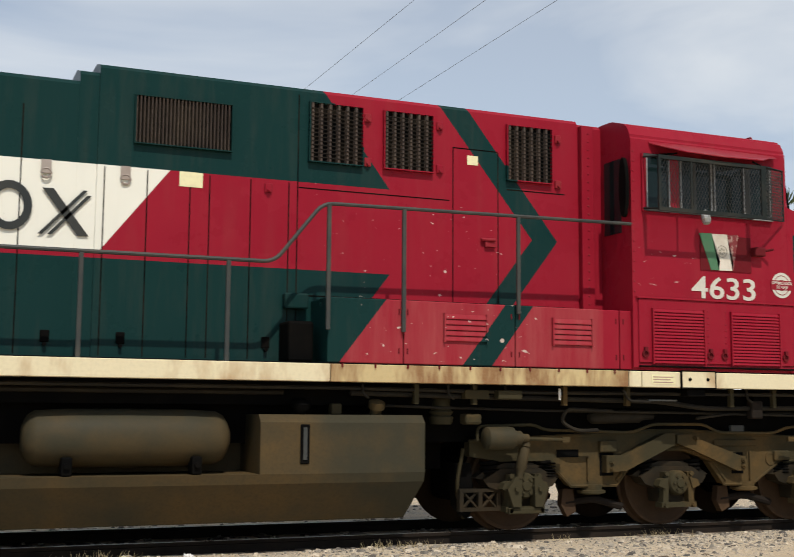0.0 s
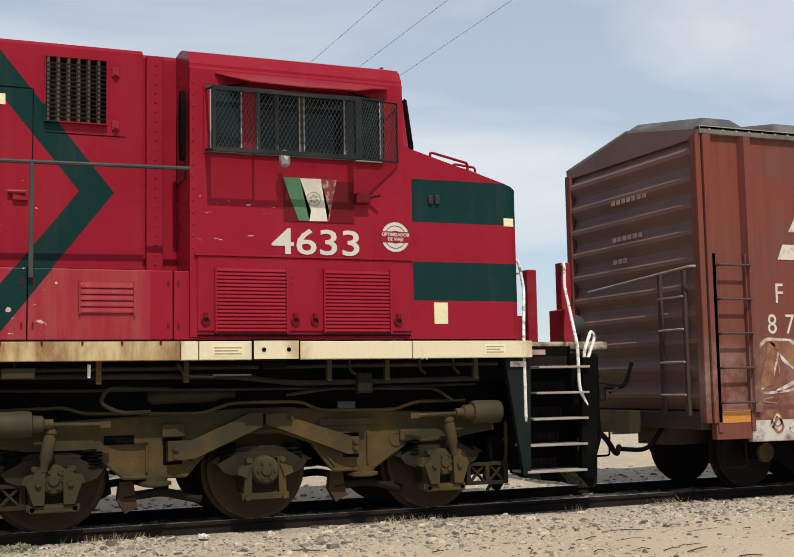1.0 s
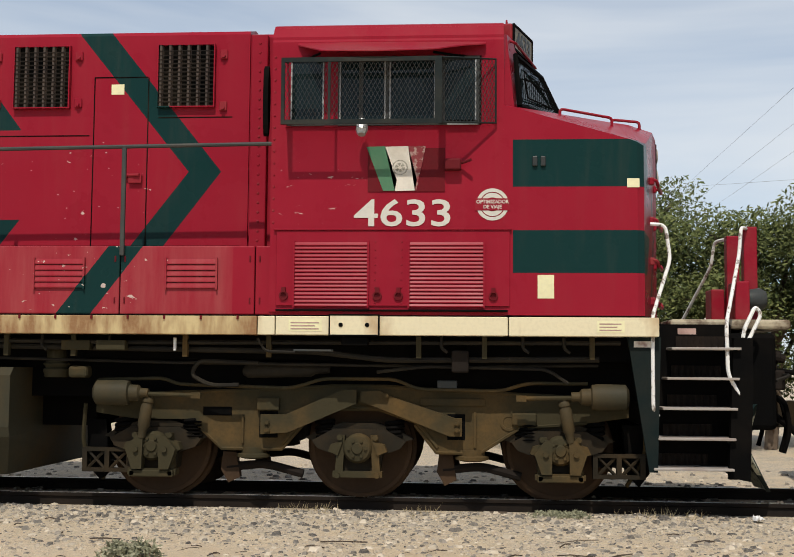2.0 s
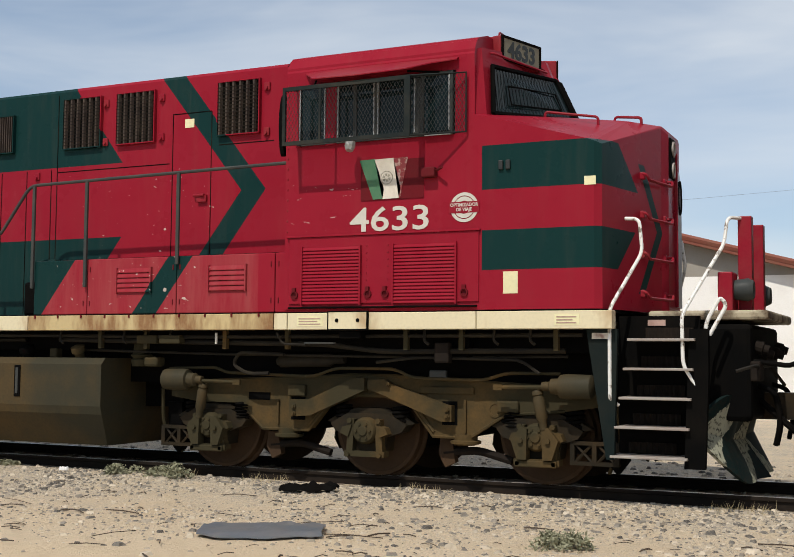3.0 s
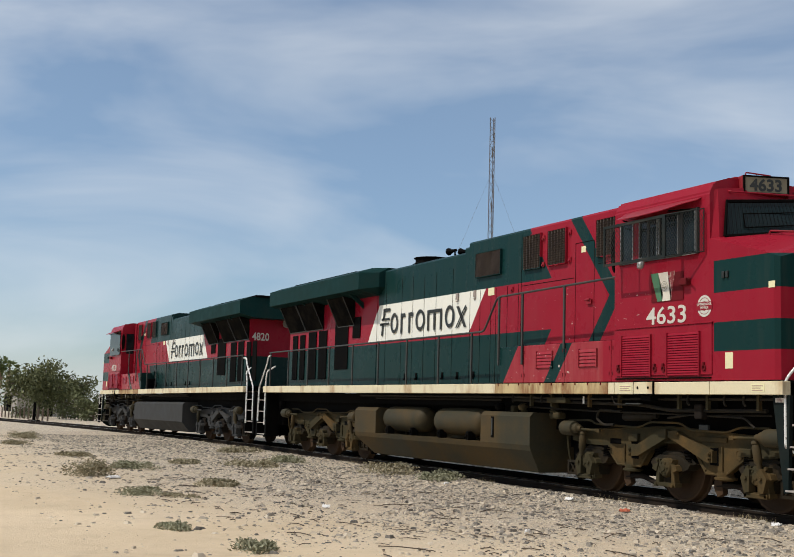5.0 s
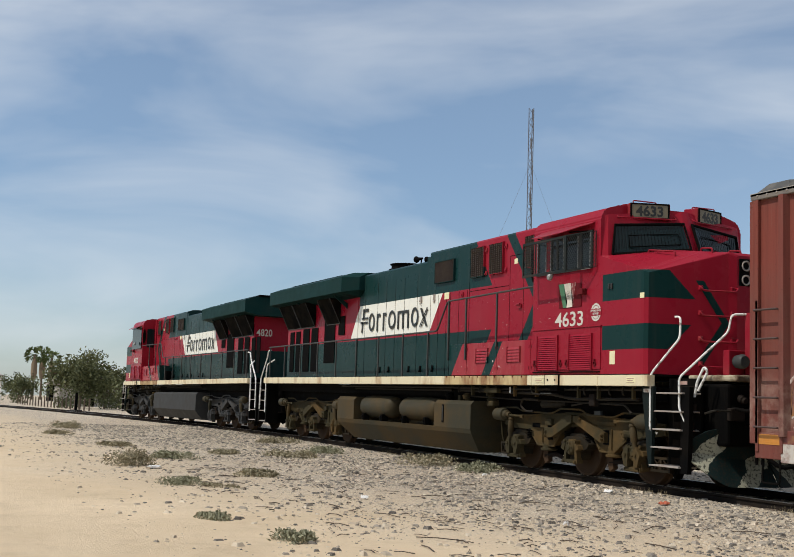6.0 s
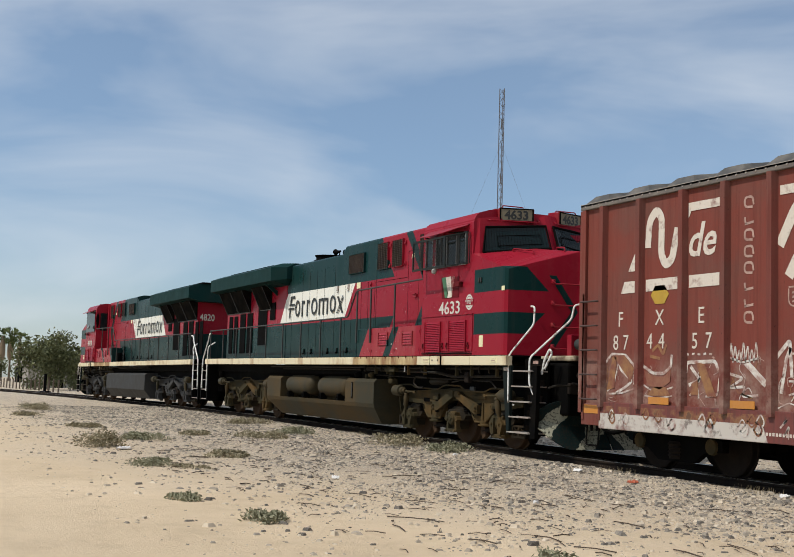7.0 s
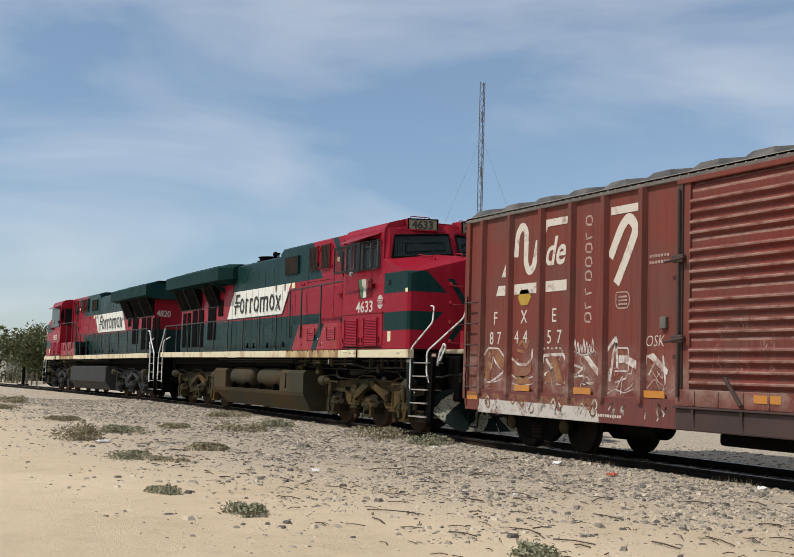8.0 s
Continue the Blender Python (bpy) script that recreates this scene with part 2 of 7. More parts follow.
def boxcar_paint(name, base, ridges=False):
    """Sun-bleached oxide red with soot clouds, rain streaks, scratches and rust specks."""
    m, nt, b = nodes_of(name)
    big = add_noise(nt, 0.75, 5, 0.65)
    runs = add_noise(nt, 2.2, 5, 0.7, stretch=(5.0, 5.0, 0.22))
    thin = add_noise(nt, 6.0, 4, 0.7, stretch=(7.0, 7.0, 0.3))
    speck, grain = add_noise(nt, 26.0, 4, 0.6), add_noise(nt, 70.0, 3, 0.6)
    c = mix(nt, ramp(nt, big, 0.42, 0.66, 0, 0.8), base, (0.125, 0.066, 0.054))
    c = mix(nt, ramp(nt, runs, 0.50, 0.72, 0, 0.5), c, (0.095, 0.030, 0.024))
    c = mix(nt, ramp(nt, thin, 0.56, 0.74, 0, 0.3), c, (0.19, 0.115, 0.095))
    c = mix(nt, ramp(nt, speck, 0.66, 0.70, 0, 0.7), c, (0.035, 0.018, 0.013))
    c = mix(nt, ramp(nt, grain, 0.45, 0.7, 0, 0.25), c, tuple(v * 0.6 for v in base))
    if not ridges:
        # thin overspray and chalky dust along the lower panels
        co = nt.nodes.new("ShaderNodeTexCoord")
        sep = nt.nodes.new("ShaderNodeSeparateXYZ")
        nt.links.new(co.outputs["Object"], sep.inputs[0])
        low = math2(nt, "MULTIPLY", ramp(nt, sep.outputs["Z"], 1.95, 1.45), ramp(nt, sep.outputs["Z"], 0.9, 1.1))
        c = mix(nt, math2(nt, "MULTIPLY", low, ramp(nt, add_noise(nt, 2.6, 6, 0.7), 0.42, 0.66, 0.0, 0.55)), c, (0.36, 0.27, 0.22))
    if ridges:
        # rubbed paint and pale highlights along the corrugation's crests, both put into the colour
        co = nt.nodes.new("ShaderNodeTexCoord")
        sep = nt.nodes.new("ShaderNodeSeparateXYZ")
        nt.links.new(co.outputs["Object"], sep.inputs[0])
        v = math2(nt, "FRACT", math2(nt, "MULTIPLY", math2(nt, "SUBTRACT", sep.outputs["Z"], DOOR_FOOT), 1 / DOOR_BAY))
        v = math2(nt, "FRACT", math2(nt, "MULTIPLY", v, DOOR_BAY / DOOR_RIDGE))
        band = math2(nt, "MULTIPLY", math2(nt, "GREATER_THAN", v, 0.40), math2(nt, "LESS_THAN", v, 0.66))
        band = math2(nt, "MULTIPLY", band, ramp(nt, add_noise(nt, 3.0, 5, 0.7, stretch=(1.0, 1.0, 3.0)), 0.38, 0.58, 0.1, 0.75))
        c = mix(nt, band, c, (0.36, 0.23, 0.19))
        streaks = ramp(nt, add_noise(nt, 5.0, 5, 0.7, stretch=(9.0, 1.0, 1.2)), 0.56, 0.64, 0.0, 0.7)
        patch = math2(nt, "MULTIPLY", inside(nt, sep, [(12.6, 1.5), (13.9, 1.5), (13.8, 2.3), (12.75, 2.2)]), ramp(nt, add_noise(nt, 2.2, 4, 0.6), 0.42, 0.58))
        c = mix(nt, math2(nt, "MULTIPLY", streaks, patch), c, (0.50, 0.36, 0.30))
    nt.links.new(c, b.inputs["Base Color"])
    nt.links.new(ramp(nt, runs, 0.3, 0.8, 0.5, 0.8), b.inputs["Roughness"])
    b.inputs["Specular IOR Level"].default_value = 0.08
    dent = add_noise(nt, 1.6, 3, 0.5)
    bump(nt, b, math2(nt, "ADD", dent, math2(nt, "MULTIPLY", grain, 0.06)), 0.35, 0.03)
    return m


M["rust"] = boxcar_paint("boxcar_paint", (0.180, 0.050, 0.038))
M["rust_door"] = boxcar_paint("boxcar_door_paint", (0.172, 0.042, 0.033), True)
M["rust_post"] = boxcar_paint("boxcar_post_paint", (0.165, 0.052, 0.042))
M["hexagon"] = plain("ochre_hexagon_paint", (0.42, 0.27, 0.03), 0.5, dirt=(0.2, 0.12, 0.04), amount=0.4, patch=4)
M["eave_steel"] = plain("sooty_eave_steel", (0.115, 0.10, 0.09), 0.7, dirt=(0.22, 0.20, 0.17), amount=0.7, patch=3)
M["rib_steel"] = plain("dark_roof_rib_steel", (0.055, 0.055, 0.052), 0.7, dirt=(0.20, 0.185, 0.16), amount=0.7, patch=2.5)
M["end_paint"] = plain("dusty_boxcar_end_paint", (0.200, 0.105, 0.086), 0.65, dirt=(0.115, 0.075, 0.064), amount=0.8, patch=0.9, stretch=(1, 1, 0.5), relief=0.1)
M["guard_steel"] = plain("dark_guard_steel", (0.016, 0.021, 0.021), 0.55, amount=0.15, spec=0.06)
M["mesh_steel"] = plain("grey_mesh_steel", (0.05, 0.054, 0.054), 0.6, amount=0.15, spec=0.1)
M["twig"] = plain("dry_dark_twig", (0.055, 0.038, 0.026), 0.9, amount=0.2)
M["rust_dark"] = plain("sooty_boxcar_paint", (0.060, 0.034, 0.029), 0.7, dirt=(0.030, 0.025, 0.022), amount=0.7, patch=1.0, relief=0.1)
M["galv"] = plain("dusty_roof_steel", (0.34, 0.31, 0.28), 0.6, metal=0.2, dirt=(0.20, 0.12, 0.09), amount=0.6)
M["orange"] = plain("orange_reflector", (0.50, 0.20, 0.03), 0.4, amount=0.3)
M["wood"] = plain("weathered_sleeper_wood", (0.10, 0.075, 0.055), 0.9, amount=0.4, relief=0.5)
glass, gnt, gb = nodes_of("dark_cab_glass")
gb.inputs["Base Color"].default_value = (0.006, 0.014, 0.015, 1)
gb.inputs["Roughness"].default_value = 0.06
gb.inputs["Specular IOR Level"].default_value = 0.22
M["glass"] = glass


# ---- mesh helpers ----
def part(name, bm, material, parent, label="", smooth=False):
    me = bpy.data.meshes.new(name)
    bmesh.ops.recalc_face_normals(bm, faces=bm.faces)
    bm.to_mesh(me)
    bm.free()
    me.materials.append(M[material] if isinstance(material, str) else material)
    if smooth:
        for poly in me.polygons:
            poly.use_smooth = True
        me.set_sharp_from_angle(angle=radians(40))
    ob = new(name, me)
    ob.parent = parent
    if label:
        ob["label"] = label
    return ob


def hull(bm, loops):
    """Closed skin through outlines of equal length."""
    rings = [[bm.verts.new(p) for p in loop] for loop in loops]
    n = len(rings[0])
    for a, b in zip(rings, rings[1:]):
        for i in range(n):
            bm.faces.new((a[i], a[(i + 1) % n], b[(i + 1) % n], b[i]))
    bm.faces.new(rings[0][::-1])
    bm.faces.new(rings[-1])
    return bm


def box(bm, x0, x1, y0, y1, z0, z1):
    return hull(bm, [[(x0, y0, z), (x1, y0, z), (x1, y1, z), (x0, y1, z)] for z in (z0, z1)])


def slab(x0, x1, y0, y1, z0, z1, r=0.0, seg=2):
    bm = box(bmesh.new(), min(x0, x1), max(x0, x1), min(y0, y1), max(y0, y1), min(z0, z1), max(z0, z1))
    if r:
        bmesh.ops.bevel(bm, geom=bm.edges[:], offset=r, segments=seg, affect="EDGES", profile=0.5)
    return bm


def prism_xz(bm, pts, y0, y1):
    return hull(bm, [[(x, y, z) for x, z in pts] for y in (y0, y1)])


def prism_yz(bm, pts, x0, x1):
    return hull(bm, [[(x, y, z) for y, z in pts] for x in (x0, x1)])


def prism_xy(bm, pts, z0, z1):
    return hull(bm, [[(x, y, z) for x, y in pts] for z in (z0, z1)])


def ring(centre, axis, r, n):
    q = Vector(axis).to_track_quat("Z", "Y")
    return [tuple(Vector(centre) + q @ Vector((r * math.cos(2 * math.pi * i / n), r * math.sin(2 * math.pi * i / n), 0))) for i in range(n)]


def lathe(bm, p0, axis, profile, n=20):
    """profile: (distance along axis, radius)."""
    ax = Vector(axis).normalized()
    return hull(bm, [ring(Vector(p0) + ax * d, ax, max(r, 0.001), n) for d, r in profile])


def rod(bm, a, b, r, n=8):
    v = Vector(b) - Vector(a)
    return lathe(bm, a, v, [(0, r), (v.length, r)], n)


def tube(bm, pts, r, n=8):
    """A bent pipe through points."""
    pts = [Vector(p) for p in pts]
    rings, up = [], None
    for i, p in enumerate(pts):
        d = (pts[min(i + 1, len(pts) - 1)] - pts[max(i - 1, 0)]).normalized()
        side = d.orthogonal().normalized() if up is None else (up - d * up.dot(d)).normalized()
        up = side
        o = d.cross(side)
        rings.append([tuple(p + r * (side * math.cos(2 * math.pi * k / n) + o * math.sin(2 * math.pi * k / n))) for k in range(n)])
    return hull(bm, rings)


def soft(pts, r=0.08, n=4):
    """Rounds the corners of a polyline."""
    pts = [Vector(p) for p in pts]
    out = [pts[0]]
    for a, b, c in zip(pts, pts[1:], pts[2:]):
        u, v = (a - b), (c - b)
        k = min(r, u.length * 0.45, v.length * 0.45)
        p, q = b + u.normalized() * k, b + v.normalized() * k
        for i in range(n + 1):
            t = i / n
            out.append(p * (1 - t) ** 2 + b * 2 * t * (1 - t) + q * t * t)
    return [tuple(p) for p in out + [pts[-1]]]


def holder(name, label, category, group=""):
    return tagged(new(name), label, category, group)


# ---- the line of the track ----
def track_y(x):
    u = max(-35 - x, 0.0)
    return -0.00069 * u * u if u < 90 else -0.00069 * (8100 + 180 * (u - 90))


def track_z(x):
    u = max(-30 - x, 0.0)
    return -0.0085 * (u * u / 40 if u < 20 else u - 10)


def along(x, z=0.0):
    return Vector((x, track_y(x), track_z(x) + z))


def ground_z(x, y):
    d = abs(y - track_y(x))
    berm = 0.055 * max(0.0, 1 - abs(d - 1.3) / 1.5)
    z = -0.15 + berm + track_z(x)
    z += 0.05 * (noise.noise((x * 0.22, y * 0.22, 3.1))) * min(1.0, d / 4)
    z += 0.022 * noise.noise((x * 1.3, y * 1.3, 7.7)) * min(1.0, d / 2.5)
    if d < 1.0:
        z = min(z, -0.13 + track_z(x))
    return z


# ---- ground ----
def sand_and_gravel():
    m, nt, b = nodes_of("sand_and_gravel")
    geo = nt.nodes.new("ShaderNodeNewGeometry")
    sep = nt.nodes.new("ShaderNodeSeparateXYZ")
    nt.links.new(geo.outputs["Position"], sep.inputs[0])
    big, mid = add_noise(nt, 0.35, 5, 0.6), add_noise(nt, 2.4, 6, 0.65)
    fine, pebble = add_noise(nt, 60, 6, 0.75), add_noise(nt, 26, 5, 0.7)
    sand = mix(nt, ramp(nt, big, 0.35, 0.7), (0.585, 0.465, 0.315), (0.70, 0.565, 0.395))
    sand = mix(nt, ramp(nt, mid, 0.5, 0.75, 0, 0.4), sand, (0.40, 0.31, 0.21))
    gravel = mix(nt, ramp(nt, fine, 0.42, 0.60), mix(nt, ramp(nt, sep.outputs["X"], -8.0, -17.0), (0.23, 0.215, 0.19), (0.105, 0.102, 0.096)), mix(nt, ramp(nt, sep.outputs["X"], -8.0, -17.0), (0.57, 0.50, 0.40), (0.47, 0.43, 0.365)))
    # tan sand shows between the stones, more of it away from the stony bank in the west
    west = ramp(nt, sep.outputs["X"], -8.0, -17.0, 0.72, 0.24)
    gravel = mix(nt, math2(nt, "MULTIPLY", ramp(nt, mid, 0.45, 0.62), west), gravel, (0.58, 0.47, 0.33))
    # gravel lies thick by the track and thins out toward the sandy road
    y = math2(nt, "ADD", sep.outputs["Y"], math2(nt, "MULTIPLY", math2(nt, "SUBTRACT", big, 0.5), 6.0))
    y = math2(nt, "ADD", y, ramp(nt, sep.outputs["X"], -9.0, -20.0, 0.0, 3.4))
    y = math2(nt, "ADD", y, ramp(nt, sep.outputs["X"], -12.0, -5.0, 0.0, -1.6))
    near = ramp(nt, y, -7.6, -2.4)
    near = math2(nt, "MULTIPLY", near, ramp(nt, pebble, 0.38, 0.56, 0.1, 1.0))
    c = mix(nt, near, sand, gravel)
    nt.links.new(c, b.inputs["Base Color"])
    b.inputs["Roughness"].default_value = 0.95
    b.inputs["Specular IOR Level"].default_value = 0.15
    h = math2(nt, "ADD", math2(nt, "MULTIPLY", fine, 0.6), pebble)
    bump(nt, b, h, 0.8, 0.035)
    return m


M["ground"] = sand_and_gravel()


def spaced(lo, hi, fine_lo, fine_hi, step, grow=1.18):
    v = list(np.arange(fine_lo, fine_hi, step))
    a, s = fine_lo, step
    left = []
    while a > lo:
        s *= grow
        a -= s
        left.append(a)
    b, s = v[-1], step
    right = []
    while b < hi:
        s *= grow
        b += s
        right.append(b)
    return left[::-1] + v + right


def build_ground():
    xs = spaced(-4000, 2500, -46, 14, 0.22)
    ys = spaced(-1500, 4000, -11.0, 3.0, 0.16)
    verts = [(x, y, ground_z(x, y)) for x in xs for y in ys]
    n = len(ys)
    faces = [(i * n + j, (i + 1) * n + j, (i + 1) * n + j + 1, i * n + j + 1) for i in range(len(xs) - 1) for j in range(n - 1)]
    me = bpy.data.meshes.new("ground")
    me.from_pydata(verts, [], faces)
    me.materials.append(M["ground"])
    for poly in me.polygons:
        poly.use_smooth = True
    return tagged(new("ground", me), "dry pale sand with grey gravel strewn beside the track", "ground", kind="structure")


build_ground()


def build_track():
    line = tagged(new("railway_track"), "dark steel rails on half-buried sleepers in sandy gravel", "railway track", kind="structure")
    xs = list(np.arange(-30, 60, 6.0))
    xs = list(np.arange(-180, -30, 4.0)) + xs
    prof = [(-0.075, -0.17), (0.075, -0.17), (0.07, -0.155), (0.012, -0.13), (0.012, -0.045), (0.036, -0.035), (0.036, -0.004),
            (0.03, 0.0), (-0.03, 0.0), (-0.036, -0.004), (-0.036, -0.035), (-0.012, -0.045), (-0.012, -0.13), (-0.07, -0.155)]
    for side in (-1, 1):
        bm = hull(bmesh.new(), [[tuple(along(x, z) + Vector((0, side * 0.755 + y, 0))) for y, z in prof] for x in xs])
        part("rail", bm, "rail_steel", line)
        bm = hull(bmesh.new(), [[tuple(along(x, z) + Vector((0, side * 0.755 + y, 0))) for y, z in ((-0.026, -0.002), (0.026, -0.002), (0.026, 0.0025), (-0.026, 0.0025))] for x in xs])
        part("running_band", bm, "tread", line, "polished running band of the rail head")
    bm = slab(-0.11, 0.11, -1.25, 1.25, -0.28, -0.125, 0.01, 1)
    first = part("sleeper", bm, "wood", line)
    rng = random.Random(5)
    for i in range(150):
        ob = first if i == 0 else new("sleeper", first.data)
        ob.parent = line
        x = -62 + i * 0.55
        ob.matrix_basis = Matrix.Translation(along(x, rng.uniform(-0.015, 0.01))) @ pose(0, 0, 0, 0, 0, rng.uniform(-2, 2))


build_track()


# ---- locomotives ----
AXLES = (-2.11, 0.0, 2.03)
REAR_BOGIE = -14.6


def letters(name, text, size, material, parent, place, turn, bold=0.0, wide=1.0, depth=0.004, align="LEFT", label=""):
    cu = bpy.data.curves.new(name, "FONT")
    cu.body, cu.size, cu.extrude, cu.offset, cu.align_x = text, size, depth, bold, align
    cu.resolution_u = 3
    tmp = bpy.data.objects.new(name, cu)
    scene.collection.objects.link(tmp)
    dg = bpy.context.evaluated_depsgraph_get()
    me = bpy.data.meshes.new_from_object(tmp.evaluated_get(dg))
    bpy.data.objects.remove(tmp)
    bpy.data.curves.remove(cu)
    me.transform(Matrix.Diagonal((wide, 1, 1, 1)))
    me.materials.clear()
    me.materials.append(M[material])
    ob = new(name, me)
    ob.parent = parent
    ob.matrix_basis = Matrix.Translation(place) @ turn
    if label:
        ob["label"] = label
    return ob


FACE_SIDE = {-1: pose(0, 0, 0, 90, 0, 0), 1: pose(0, 0, 0, 90, 0, 180)}


def wheel_mesh():
    bm = bmesh.new()
    for s in (-1, 1):
        lathe(bm, (0, s * 0.70, 0), (0, s, 0), [(0, 0.575), (0.025, 0.57), (0.035, 0.535), (0.135, 0.53), (0.137, 0.49), (0.122, 0.47),
              (0.112, 0.22), (0.13, 0.17), (0.15, 0.11), (0.151, 0.02)], 36)
    rod(bm, (0, -0.72, 0), (0, 0.72, 0), 0.1, 14)
    me = bpy.data.meshes.new("wheelset")
    bmesh.ops.recalc_face_normals(bm, faces=bm.faces)
    bm.to_mesh(me)
    bm.free()
    me.materials.append(M["wheel"])
    for poly in me.polygons:
        poly.use_smooth = True
    me.set_sharp_from_angle(angle=radians(35))
    return me


WHEELS = wheel_mesh()
ROLLING = []


SOOTY_WHEELS = WHEELS.copy()
SOOTY_WHEELS.materials[0] = M["rail_steel"]


def add_wheels(vehicle, xs, radius):
    for x in xs:
        w = new("wheelset", WHEELS if radius > 0.5 else SOOTY_WHEELS)
        w.parent = vehicle
        w.scale = (radius / 0.535,) * 3
        ROLLING.append((w, x, radius))


def bogie(loco, cx, flip, steel):
    """A three-axle bogie: side frames with their arch, journal boxes, springs, brake cylinders, dampers and pipes."""
    def X(x):
        return cx + flip * x

    for s in (-1, 1):
        y0, y1 = s * 0.93, s * 1.06
        # side frame: a deep plate with arches over the wheels
        pts = [(-2.75, 1.02), (-2.75, 0.86), (-2.35, 0.80), (-1.72, 0.80), (-1.42, 0.50), (-1.02, 0.50), (-0.78, 0.52), (-0.56, 0.78),
               (-0.2, 0.90), (0.2, 0.90), (0.56, 0.78), (0.78, 0.50), (0.95, 0.47), (1.22, 0.48), (1.62, 0.74), (2.3, 0.80),
               (2.72, 0.86), (2.72, 1.02), (1.9, 1.06), (0.9, 1.10), (0.25, 1.14), (-0.25, 1.14), (-0.9, 1.10), (-1.9, 1.06)]
        part("side_frame", prism_xz(bmesh.new(), [(X(x), z) for x, z in pts], y0, y1), steel, loco)
        bm = bmesh.new()
        # traction links in an inverted V
        prism_xz(bm, [(X(-1.0), 0.66), (X(-1.0), 0.86), (X(-0.75), 0.86), (X(-0.16), 1.12), (X(-0.02), 1.12), (X(-0.02), 0.98), (X(-0.72), 0.68)], s * 1.06, s * 1.17)
        prism_xz(bm, [(X(0.02), 1.10), (X(0.22), 1.11), (X(0.32), 1.06), (X(0.98), 0.84), (X(1.05), 0.84), (X(1.05), 0.66), (X(0.92), 0.66), (X(0.25), 0.92), (X(0.02), 1.0)], s * 1.06, s * 1.16)
        part("link", bm, steel, loco)
        for bx, bz in ((-0.93, 0.78), (1.0, 0.72), (1.0, 0.79), (0.28, 1.06), (-0.93, 0.7)):
            part("bolt", lathe(bmesh.new(), (X(bx), s * 1.16, bz), (0, s, 0), [(0, 0.03), (0.03, 0.03), (0.03, 0.018), (0.05, 0.018)], 8), steel, loco)
        # pads on the frame
        bm = slab(X(-1.05), X(-0.82), s * 1.06, s * 1.12, 0.90, 1.03, 0.01)
        part("bracket", bm, steel, loco)
        part("bracket", slab(X(0.62), X(1.28), s * 1.06, s * 1.085, 0.96, 1.04, 0.01), steel, loco)
        part("bracket", slab(X(1.55), X(1.8), s * 1.05, s * 1.11, 0.77, 0.9, 0.02), steel, loco)
        for ax in AXLES:
            a = X(ax)
            # journal box with its wings and round cover
            bm = bmesh.new()
            prism_xz(bm, [(a - 0.48, 0.60), (a - 0.42, 0.52), (a - 0.24, 0.46), (a - 0.22, 0.30), (a + 0.22, 0.30), (a + 0.24, 0.46), (a + 0.42, 0.52), (a + 0.48, 0.60), (a + 0.26, 0.72), (a - 0.26, 0.72)], s * 0.88, s * 1.10)
            part("journal_box", bm, "casting" if steel == "grime" else "rail_steel", loco)
            bm = lathe(bmesh.new(), (a, s * 1.09, 0.53), (0, s, 0), [(0, 0.15), (0.10, 0.15), (0.13, 0.125), (0.14, 0.06), (0.155, 0.05), (0.156, 0.01)], 18)
            part("axle_cover", bm, "grime" if steel != "tank_grey" else steel, loco, smooth=True)
            bm = bmesh.new()
            for k in (-1, 1):
                prism_xz(bm, [(a + k * 0.13, 0.66), (a + k * 0.2, 0.66), (a + k * 0.23, 0.28), (a + k * 0.15, 0.28)], s * 1.08, s * 1.19)
                rod(bm, (a + k * 0.18, s * 1.19, 0.64), (a + k * 0.18, s * 1.22, 0.64), 0.03)
            box(bm, a - 0.25, a + 0.25, min(s * 1.06, s * 1.2), max(s * 1.06, s * 1.2), 0.24, 0.30)
            part("axle_guide", bm, steel, loco)
            # bolt circle and side lugs of the axle end
            for q in range(6):
                c_, n_ = math.cos(q * math.pi / 3), math.sin(q * math.pi / 3)
                part("cover_bolt", rod(bmesh.new(), (a + 0.085 * c_, s * 1.22, 0.53 + 0.085 * n_), (a + 0.085 * c_, s * 1.245, 0.53 + 0.085 * n_), 0.016, 6), steel, loco)
            for q in (-1, 1):
                part("axle_lug", prism_xz(bmesh.new(), [(a + q * 0.15, 0.60), (a + q * 0.27, 0.57), (a + q * 0.30, 0.50), (a + q * 0.2, 0.46)], s * 1.1, s * 1.21), steel, loco)
                part("guide_bolt", rod(bmesh.new(), (a + q * 0.2, s * 1.18, 0.26), (a + q * 0.2, s * 1.24, 0.26), 0.028, 6), steel, loco)
            part("box_seat", prism_xz(bmesh.new(), [(a - 0.56, 0.62), (a - 0.3, 0.55), (a + 0.3, 0.55), (a + 0.56, 0.62), (a + 0.42, 0.70), (a + 0.18, 0.78), (a - 0.18, 0.78), (a - 0.42, 0.70)], s * 0.9, s * 1.03), "casting", loco)
            # springs over the box
            for k in (-1, 1):
                bm = bmesh.new()
                cxx = a + k * 0.36
                tube(bm, [(cxx + 0.085 * math.cos(t), s * 0.98 + 0.085 * math.sin(t), 0.60 + 0.2 * t / (2 * math.pi * 4)) for t in np.linspace(0, 8 * math.pi, 44)], 0.022, 6)
                part("spring", bm, "black", loco)
